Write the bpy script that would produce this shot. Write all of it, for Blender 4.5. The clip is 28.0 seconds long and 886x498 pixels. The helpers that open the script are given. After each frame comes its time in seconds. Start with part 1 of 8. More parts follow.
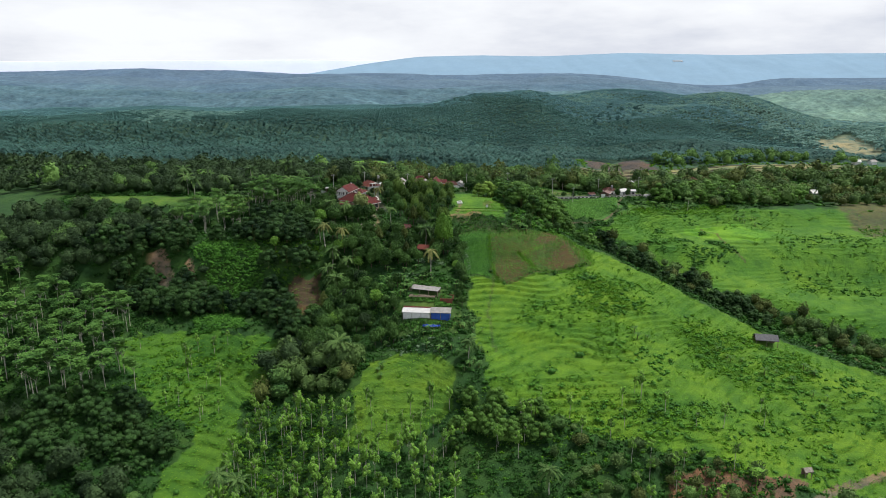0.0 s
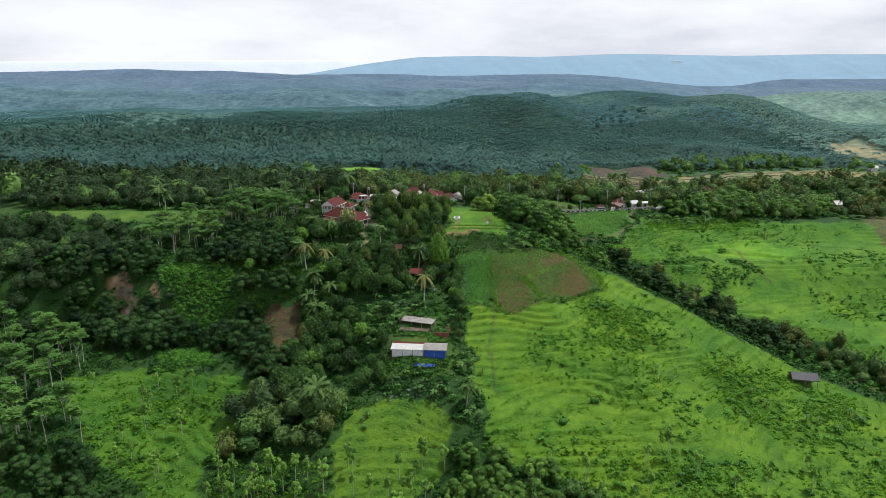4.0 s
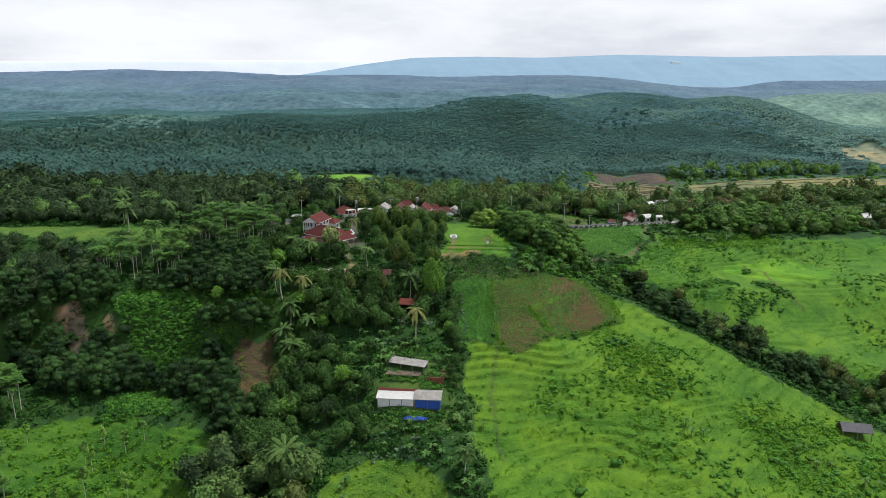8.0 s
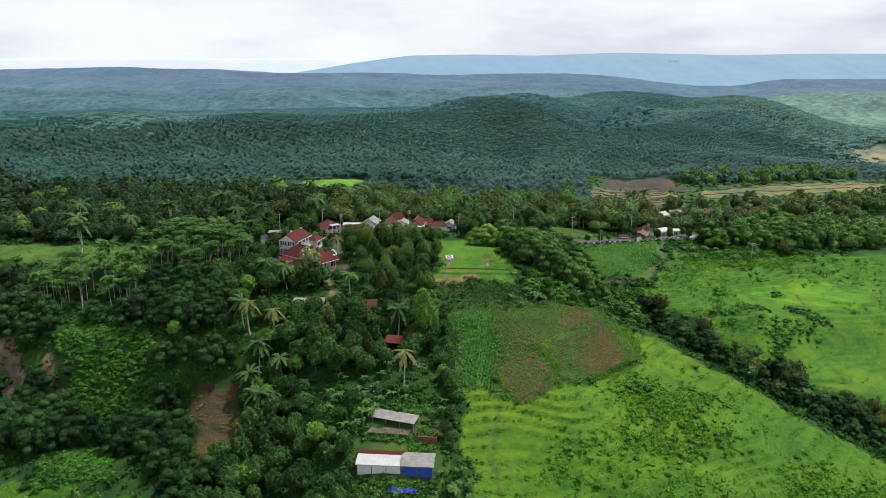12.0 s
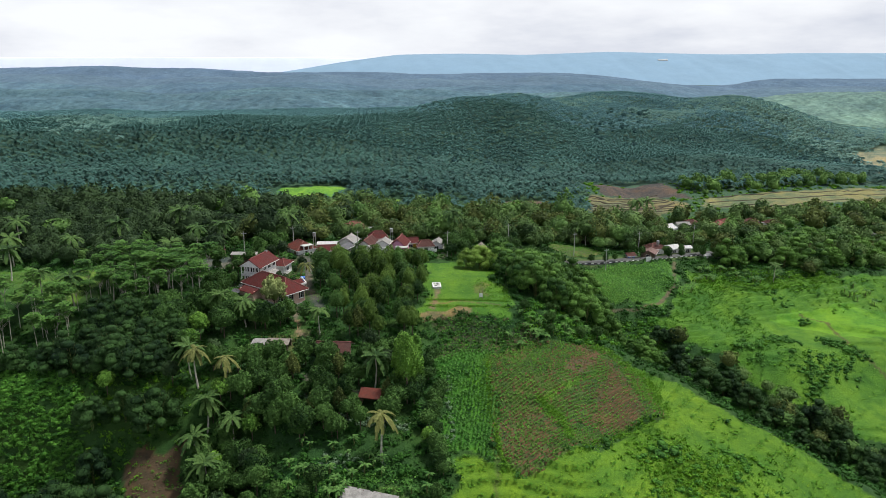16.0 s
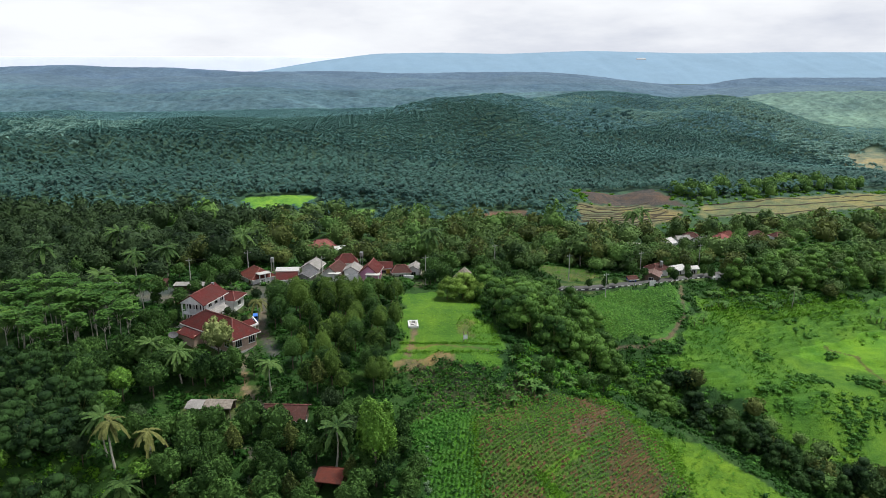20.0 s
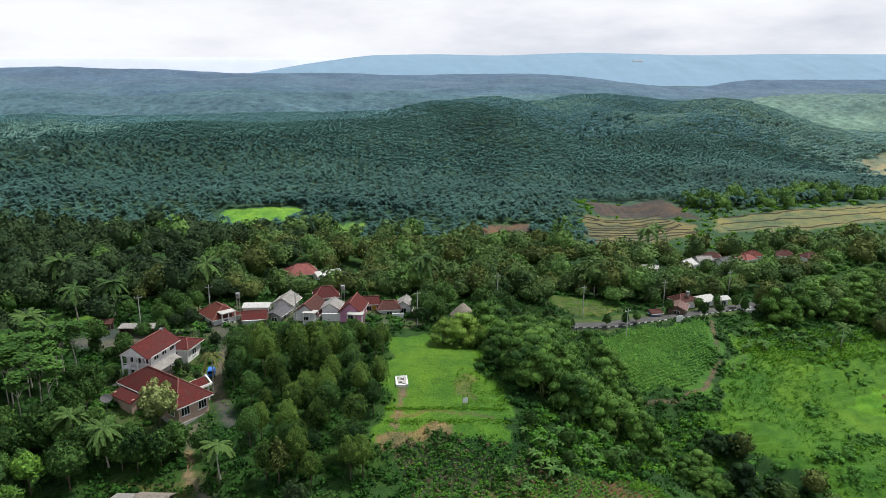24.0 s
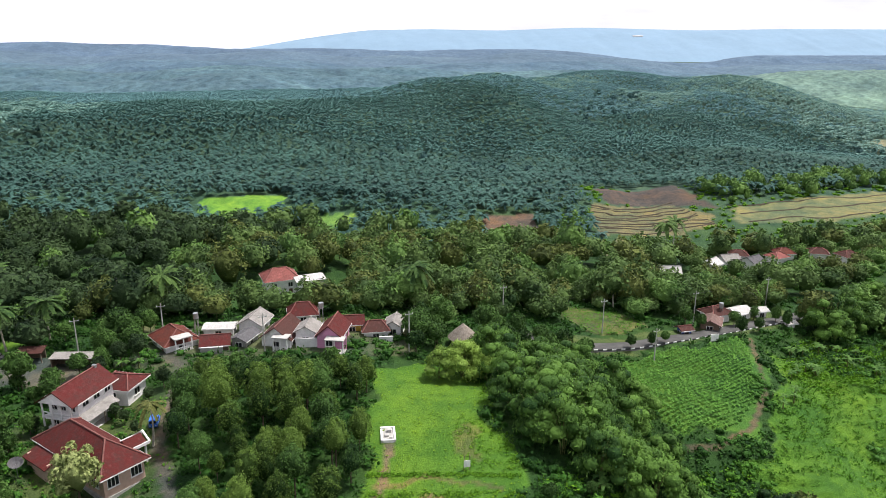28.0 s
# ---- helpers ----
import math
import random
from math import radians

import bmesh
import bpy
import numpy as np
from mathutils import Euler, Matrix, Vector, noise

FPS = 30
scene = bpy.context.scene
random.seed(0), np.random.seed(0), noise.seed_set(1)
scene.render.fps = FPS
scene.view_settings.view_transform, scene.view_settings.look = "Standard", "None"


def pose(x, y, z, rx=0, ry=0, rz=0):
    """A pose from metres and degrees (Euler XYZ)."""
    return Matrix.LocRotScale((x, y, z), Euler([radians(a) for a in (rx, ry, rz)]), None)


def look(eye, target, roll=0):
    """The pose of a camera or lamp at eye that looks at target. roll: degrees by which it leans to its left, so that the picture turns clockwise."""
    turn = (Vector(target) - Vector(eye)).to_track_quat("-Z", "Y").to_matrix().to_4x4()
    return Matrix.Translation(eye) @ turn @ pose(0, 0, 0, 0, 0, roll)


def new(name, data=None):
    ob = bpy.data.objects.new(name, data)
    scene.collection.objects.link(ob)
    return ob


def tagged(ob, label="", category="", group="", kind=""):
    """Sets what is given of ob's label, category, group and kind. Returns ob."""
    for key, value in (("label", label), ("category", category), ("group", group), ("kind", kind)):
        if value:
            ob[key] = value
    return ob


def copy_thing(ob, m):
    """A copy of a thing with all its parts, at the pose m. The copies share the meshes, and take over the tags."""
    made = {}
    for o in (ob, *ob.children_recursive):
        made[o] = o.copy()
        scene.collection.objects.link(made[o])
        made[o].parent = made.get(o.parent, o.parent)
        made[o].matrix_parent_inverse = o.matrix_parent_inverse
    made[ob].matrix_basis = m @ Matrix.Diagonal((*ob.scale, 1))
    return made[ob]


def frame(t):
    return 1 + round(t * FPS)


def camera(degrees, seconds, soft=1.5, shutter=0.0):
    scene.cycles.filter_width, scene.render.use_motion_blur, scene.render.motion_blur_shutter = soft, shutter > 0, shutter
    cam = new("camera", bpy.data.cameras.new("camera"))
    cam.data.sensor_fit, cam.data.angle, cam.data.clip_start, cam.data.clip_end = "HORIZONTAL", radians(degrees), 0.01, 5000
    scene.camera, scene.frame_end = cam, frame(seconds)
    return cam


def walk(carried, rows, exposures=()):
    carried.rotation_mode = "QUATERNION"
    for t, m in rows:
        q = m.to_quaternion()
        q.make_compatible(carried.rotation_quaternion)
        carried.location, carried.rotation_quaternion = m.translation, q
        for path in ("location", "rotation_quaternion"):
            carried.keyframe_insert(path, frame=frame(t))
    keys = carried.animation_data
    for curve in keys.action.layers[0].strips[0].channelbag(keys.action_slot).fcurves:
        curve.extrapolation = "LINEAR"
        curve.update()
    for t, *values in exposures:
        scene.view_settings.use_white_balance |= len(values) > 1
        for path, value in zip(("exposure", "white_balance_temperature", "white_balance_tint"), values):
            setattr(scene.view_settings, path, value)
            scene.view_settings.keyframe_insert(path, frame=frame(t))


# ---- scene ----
cam = camera(62.7, 28.0, 0.5)
METRES, EYE, TILT, LEAN, TURN = 200.0, 60.0, -14.4, 0.0, 0.0
ROWS = [
    (0.0, 0.0, 0.0, 0.0, 0.0, 0.0, -0.0),
    (0.5, 0.0005, 0.0164, 0.0042, -0.02, -0.02, 0.01),
    (1.0, 0.001, 0.0332, 0.0086, -0.04, -0.05, 0.01),
    (1.5, 0.0017, 0.0502, 0.0132, -0.05, -0.07, 0.02),
    (2.0, 0.0022, 0.0674, 0.0179, -0.07, -0.06, 0.02),
    (2.5, 0.0027, 0.0847, 0.0227, -0.09, -0.04, 0.02),
    (3.0, 0.0034, 0.102, 0.0273, -0.11, -0.01, 0.01),
    (3.5, 0.004, 0.1196, 0.0322, -0.13, 0.01, 0.0),
    (4.0, 0.0044, 0.137, 0.037, -0.16, 0.04, -0.0),
    (4.5, 0.0052, 0.1545, 0.0416, -0.17, 0.08, 0.01),
    (6.5, 0.0064, 0.2249, 0.0601, -0.32, 0.12, -0.02),
    (7.0, 0.0068, 0.2427, 0.0646, -0.35, 0.12, -0.03),
    (7.5, 0.0075, 0.2605, 0.0689, -0.37, 0.11, -0.04),
    (8.0, 0.0081, 0.2783, 0.0733, -0.39, 0.09, -0.04),
    (8.5, 0.0086, 0.2959, 0.0779, -0.42, 0.07, -0.04),
    (9.0, 0.0094, 0.3135, 0.0823, -0.44, 0.06, -0.04),
    (9.5, 0.0098, 0.3311, 0.087, -0.47, 0.03, -0.04),
    (10.0, 0.0104, 0.3488, 0.0916, -0.49, 0.01, -0.05),
    (10.5, 0.0111, 0.3663, 0.0961, -0.52, -0.0, -0.05),
    (11.0, 0.0118, 0.3839, 0.1005, -0.55, -0.02, -0.05),
    (11.5, 0.0125, 0.4015, 0.1052, -0.58, -0.05, -0.05),
    (12.0, 0.013, 0.419, 0.1097, -0.62, -0.07, -0.04),
    (12.5, 0.0137, 0.4365, 0.1143, -0.64, -0.08, -0.04),
    (14.5, 0.0168, 0.5067, 0.1313, -1.31, -0.04, 0.1),
    (15.0, 0.0171, 0.5243, 0.1357, -1.39, -0.07, 0.12),
    (15.5, 0.0177, 0.5418, 0.1403, -1.41, -0.1, 0.13),
    (16.0, 0.0183, 0.5595, 0.1449, -1.48, -0.13, 0.14),
    (16.5, 0.0191, 0.5769, 0.1492, -1.62, -0.14, 0.18),
    (17.0, 0.0199, 0.5944, 0.1537, -1.73, -0.15, 0.2),
    (17.5, 0.0206, 0.6119, 0.1582, -1.86, -0.17, 0.24),
    (18.0, 0.0216, 0.6293, 0.1626, -2.2, -0.18, 0.33),
    (18.5, 0.0223, 0.6468, 0.1672, -2.63, -0.21, 0.44),
    (19.0, 0.0229, 0.6643, 0.1718, -2.96, -0.21, 0.51),
    (19.5, 0.0238, 0.6816, 0.1761, -3.06, -0.22, 0.56),
    (20.0, 0.0248, 0.6989, 0.1807, -3.08, -0.21, 0.56),
    (20.5, 0.0258, 0.7164, 0.1854, -3.15, -0.22, 0.56),
    (21.0, 0.0268, 0.7338, 0.1898, -3.22, -0.2, 0.58),
    (21.5, 0.0279, 0.7511, 0.1944, -3.26, -0.18, 0.59),
    (23.5, 0.0325, 0.8203, 0.2116, -3.38, -0.13, 0.6),
    (24.0, 0.0336, 0.8376, 0.2159, -3.41, -0.09, 0.6),
    (24.5, 0.0347, 0.8548, 0.2203, -3.44, -0.1, 0.61),
    (25.0, 0.036, 0.8716, 0.2242, -3.46, -0.25, 0.62),
    (25.5, 0.0371, 0.8883, 0.2279, -3.49, -1.16, 0.63),
    (26.0, 0.0382, 0.9047, 0.2328, -3.51, -1.95, 0.64),
    (26.5, 0.0393, 0.9208, 0.237, -3.54, -1.94, 0.64),
    (27.0, 0.0405, 0.9369, 0.2409, -3.57, -1.93, 0.64),
    (27.5, 0.0415, 0.9518, 0.2445, -3.59, -1.92, 0.64),
    (28.0, 0.0426, 0.9675, 0.2483, -3.62, -1.91, 0.64),
]
walk(cam, [(t, pose(0, 0, EYE, TILT, LEAN, TURN) @ pose(METRES * x, METRES * y, METRES * z, 90 + pitch, roll, yaw)) for t, x, y, z, yaw, pitch, roll in ROWS], [(0, 0.0, 6280, 9), (21.0, 0.0, 6280, 9), (25.4, 0.0, 6350, 10), (26.0, 0.12, 6380, 11), (26.5, 0.2, 6400, 12), (27.0, 0.32, 6420, 13), (28, 0.37, 6450, 15)])

# ---- sky and light ----
world = bpy.data.worlds.new("world")
scene.world = world
world.use_nodes = True
wn, wl = world.node_tree.nodes, world.node_tree.links
wn.clear()
w_out, w_bg = wn.new("ShaderNodeOutputWorld"), wn.new("ShaderNodeBackground")
sky = wn.new("ShaderNodeTexSky")
sky.sky_type, sky.sun_disc = "NISHITA", False
SUN_UP, SUN_TURN = 64.0, 66.0
sky.sun_elevation, sky.sun_rotation = radians(SUN_UP), radians(SUN_TURN)
sky.air_density, sky.dust_density = 1.0, 4.0
dim = wn.new("ShaderNodeMix")
dim.data_type, dim.blend_type = "RGBA", "MULTIPLY"
dim.inputs[0].default_value = 1.0
dim.inputs[7].default_value = (0.1, 0.1, 0.1, 1)
wl.new(sky.outputs[0], dim.inputs[6])
# cloud deck: a noise stretched along the horizon
coord, mapping = wn.new("ShaderNodeTexCoord"), wn.new("ShaderNodeMapping")
mapping.inputs["Scale"].default_value = (1.3, 1.3, 5.0)
mapping.inputs["Location"].default_value = (0.35, 0.2, 0.15)
wl.new(coord.outputs["Generated"], mapping.inputs["Vector"])
cloud = wn.new("ShaderNodeTexNoise")
cloud.inputs["Scale"].default_value, cloud.inputs["Detail"].default_value = 2.2, 7.0
cloud.inputs["Roughness"].default_value = 0.55
wl.new(mapping.outputs[0], cloud.inputs["Vector"])
shade = wn.new("ShaderNodeValToRGB")
shade.color_ramp.elements[0].position, shade.color_ramp.elements[0].color = 0.42, (1.09, 1.09, 1.10, 1)
shade.color_ramp.elements[1].position, shade.color_ramp.elements[1].color = 0.70, (0.74, 0.76, 0.84, 1)
mid_stop = shade.color_ramp.elements.new(0.53)
mid_stop.color = (0.99, 0.99, 1.02, 1)
wl.new(cloud.outputs["Fac"], shade.inputs[0])
cover_mix = wn.new("ShaderNodeMix")
cover_mix.data_type = "RGBA"
apart = wn.new("ShaderNodeSeparateXYZ")
wl.new(coord.outputs["Generated"], apart.inputs[0])
thinning = wn.new("ShaderNodeMapRange")
for slot, value in (("From Min", 0.10), ("From Max", 0.60), ("To Min", 0.98), ("To Max", 0.30)):
    thinning.inputs[slot].default_value = value
wl.new(apart.outputs["Z"], thinning.inputs["Value"])
wl.new(thinning.outputs[0], cover_mix.inputs[0])
wl.new(dim.outputs[2], cover_mix.inputs[6])
wl.new(shade.outputs[0], cover_mix.inputs[7])
zenith = wn.new("ShaderNodeMapRange")
for slot, value in (("From Min", 0.15), ("From Max", 0.95), ("To Min", 1.0), ("To Max", 1.25)):
    zenith.inputs[slot].default_value = value
wl.new(apart.outputs["Z"], zenith.inputs["Value"])
overcast = wn.new("ShaderNodeVectorMath")
overcast.operation = "SCALE"
wl.new(cover_mix.outputs[2], overcast.inputs[0])
wl.new(zenith.outputs[0], overcast.inputs["Scale"])
wl.new(overcast.outputs[0], w_bg.inputs[0])
w_bg.inputs[1].default_value = 0.93
wl.new(w_bg.outputs[0], w_out.inputs[0])

sun = new("sun", bpy.data.lights.new("sun", "SUN"))
sun.data.energy, sun.data.angle, sun.data.color = 4.1, radians(7), (1.0, 0.98, 0.92)
a, e = radians(SUN_TURN), radians(SUN_UP)
sun_way = Vector((math.sin(a) * math.cos(e), math.cos(a) * math.cos(e), math.sin(e)))
sun.matrix_world = look(sun_way * 300, (0, 0, 0))

# ---- materials ----


def material(name, rough=0.8, metal=0.0):
    m = bpy.data.materials.new(name)
    m.use_nodes = True
    n, l = m.node_tree.nodes, m.node_tree.links
    b = n["Principled BSDF"]
    b.inputs["Roughness"].default_value, b.inputs["Metallic"].default_value = rough, metal
    b.inputs["Specular IOR Level"].default_value = 0.25
    return m, n, l, b


def noise_node(n, l, scale, detail=4.0, rough=0.6, vector=None):
    t = n.new("ShaderNodeTexNoise")
    t.inputs["Scale"].default_value, t.inputs["Detail"].default_value, t.inputs["Roughness"].default_value = scale, detail, rough
    if vector is not None:
        l.new(vector, t.inputs["Vector"])
    return t


def mix_node(n, l, kind, fac, a, b):
    x = n.new("ShaderNodeMix")
    x.data_type, x.blend_type = "RGBA", kind
    for slot, value in ((0, fac), (6, a), (7, b)):
        if isinstance(value, (int, float)):
            x.inputs[slot].default_value = value
        elif isinstance(value, tuple):
            x.inputs[slot].default_value = (*value, 1)
        else:
            l.new(value, x.inputs[slot])
    return x.outputs[2]


def ramp_node(n, l, source, stops):
    r = n.new("ShaderNodeValToRGB")
    el = r.color_ramp.elements
    while len(el) < len(stops):
        el.new(0.5)
    for k, (p, c) in zip(el, stops):
        k.position, k.color = p, (*c, 1)
    l.new(source, r.inputs[0])
    return r.outputs[0]


def position(n):
    return n.new("ShaderNodeNewGeometry").outputs["Position"]


def bumped(n, l, b, source, strength, distance):
    u = n.new("ShaderNodeBump")
    u.inputs["Strength"].default_value, u.inputs["Distance"].default_value = strength, distance
    l.new(source, u.inputs["Height"])
    l.new(u.outputs[0], b.inputs["Normal"])


def foliage(name, dark, light, glow=0.16, patch=0.12, by_object=False, relief=0.3, leafy=0.75, tree=1.5):
    """Leaves: two greens mixed leaf by leaf and, more slowly, plant by plant."""
    dark, light = ((c[0] * 0.87, c[1], c[2] * 1.12) for c in (dark, light))
    m, n, l, b = material(name, 0.6)
    b.inputs["Specular IOR Level"].default_value = 0.1
    geo = n.new("ShaderNodeNewGeometry")
    wide = noise_node(n, l, patch, 2.0, 0.5, geo.outputs["Position"])
    add = n.new("ShaderNodeMath")
    add.operation = "MULTIPLY_ADD"
    l.new(geo.outputs["Random Per Island"], add.inputs[0])
    add.inputs[1].default_value = leafy
    sub = n.new("ShaderNodeMath")
    sub.operation = "MULTIPLY_ADD"
    l.new(wide.outputs["Fac"], sub.inputs[0])
    sub.inputs[1].default_value, sub.inputs[2].default_value = tree, 0.2 - tree / 2 + (0.75 - leafy) / 2
    l.new(sub.outputs[0], add.inputs[2])
    fac = add.outputs[0]
    grain = noise_node(n, l, 2.6, 2.0, 0.7, geo.outputs["Position"])
    mott = n.new("ShaderNodeMath")
    mott.operation = "MULTIPLY_ADD"
    l.new(grain.outputs["Fac"], mott.inputs[0])
    mott.inputs[1].default_value = 0.5
    offs = n.new("ShaderNodeMath")
    offs.operation = "SUBTRACT"
    l.new(fac, offs.inputs[0])
    offs.inputs[1].default_value = 0.25
    l.new(offs.outputs[0], mott.inputs[2])
    fac = mott.outputs[0]
    if by_object:
        inf = n.new("ShaderNodeObjectInfo")
        more = n.new("ShaderNodeMath")
        more.operation = "MULTIPLY_ADD"
        l.new(inf.outputs["Random"], more.inputs[0])
        more.inputs[1].default_value = 0.7
        sub.inputs[2].default_value = -0.85
        l.new(fac, more.inputs[2])
        fac = more.outputs[0]
    colour = ramp_node(n, l, fac, [(0.0, dark), (1.0, light)])
    bumped(n, l, b, noise_node(n, l, 3.4, 3.0, 0.75, geo.outputs["Position"]).outputs["Fac"], 0.9, relief)
    l.new(colour, b.inputs["Base Color"])
    thin, both = n.new("ShaderNodeBsdfTranslucent"), n.new("ShaderNodeMixShader")
    l.new(colour, thin.inputs[0])
    both.inputs[0].default_value = glow
    l.new(b.outputs[0], both.inputs[1])
    l.new(thin.outputs[0], both.inputs[2])
    l.new(both.outputs[0], n["Material Output"].inputs[0])
    return m


def plain(name, colour, rough=0.8, metal=0.0, vary=0.25, scale=1.5, fine=14.0):
    """A plain worn surface: stains at one scale, grain at another, a little relief."""
    m, n, l, b = material(name, rough, metal)
    p = position(n)
    big, small = noise_node(n, l, scale, 3.0, 0.6, p), noise_node(n, l, fine, 4.0, 0.7, p)
    lo = tuple(c * (1 - vary) for c in colour)
    hi = tuple(min(1, c * (1 + vary)) for c in colour)
    c1 = ramp_node(n, l, big.outputs["Fac"], [(0.3, lo), (0.7, hi)])
    c2 = ramp_node(n, l, small.outputs["Fac"], [(0.25, (0.75, 0.75, 0.75)), (0.75, (1.0, 1.0, 1.0))])
    l.new(mix_node(n, l, "MULTIPLY", 0.7, c1, c2), b.inputs["Base Color"])
    bumped(n, l, b, small.outputs["Fac"], 0.3, 0.03)
    return m


def roofing(name, colour, rib=4.0, rough=0.7, stain=(0.05, 0.035, 0.03), amount=0.65, metal=0.0):
    """Tiles or sheets: courses across the slope, ribs down it, dark stains and lichen."""
    m, n, l, b = material(name, rough, metal)
    b.inputs["Specular IOR Level"].default_value = 0.08
    geo = n.new("ShaderNodeTexCoord")
    wave = n.new("ShaderNodeTexWave")
    wave.wave_type, wave.bands_direction = "BANDS", "X"
    wave.inputs["Scale"].default_value, wave.inputs["Distortion"].default_value = rib, 0.3
    l.new(geo.outputs["Object"], wave.inputs["Vector"])
    p = position(n)
    big, small = noise_node(n, l, 0.8, 6.0, 0.72, p), noise_node(n, l, 9.0, 4.0, 0.7, p)
    base = mix_node(n, l, "MULTIPLY", 0.5, colour, ramp_node(n, l, small.outputs["Fac"], [(0.3, (0.6, 0.58, 0.56)), (0.7, (1.15, 1.1, 1.1))]))
    pale = ramp_node(n, l, noise_node(n, l, 1.9, 5.0, 0.7, p).outputs["Fac"], [(0.52, (0, 0, 0)), (0.72, (0.5, 0.5, 0.5))])
    base = mix_node(n, l, "MIX", pale, base, tuple(min(0.7, v * 1.35 + 0.04) for v in colour))
    fac = ramp_node(n, l, big.outputs["Fac"], [(0.42, (0, 0, 0)), (0.75, (amount, amount, amount))])
    l.new(mix_node(n, l, "MIX", fac, base, stain), b.inputs["Base Color"])
    bumped(n, l, b, wave.outputs["Fac"], 0.5, 0.04)
    return m


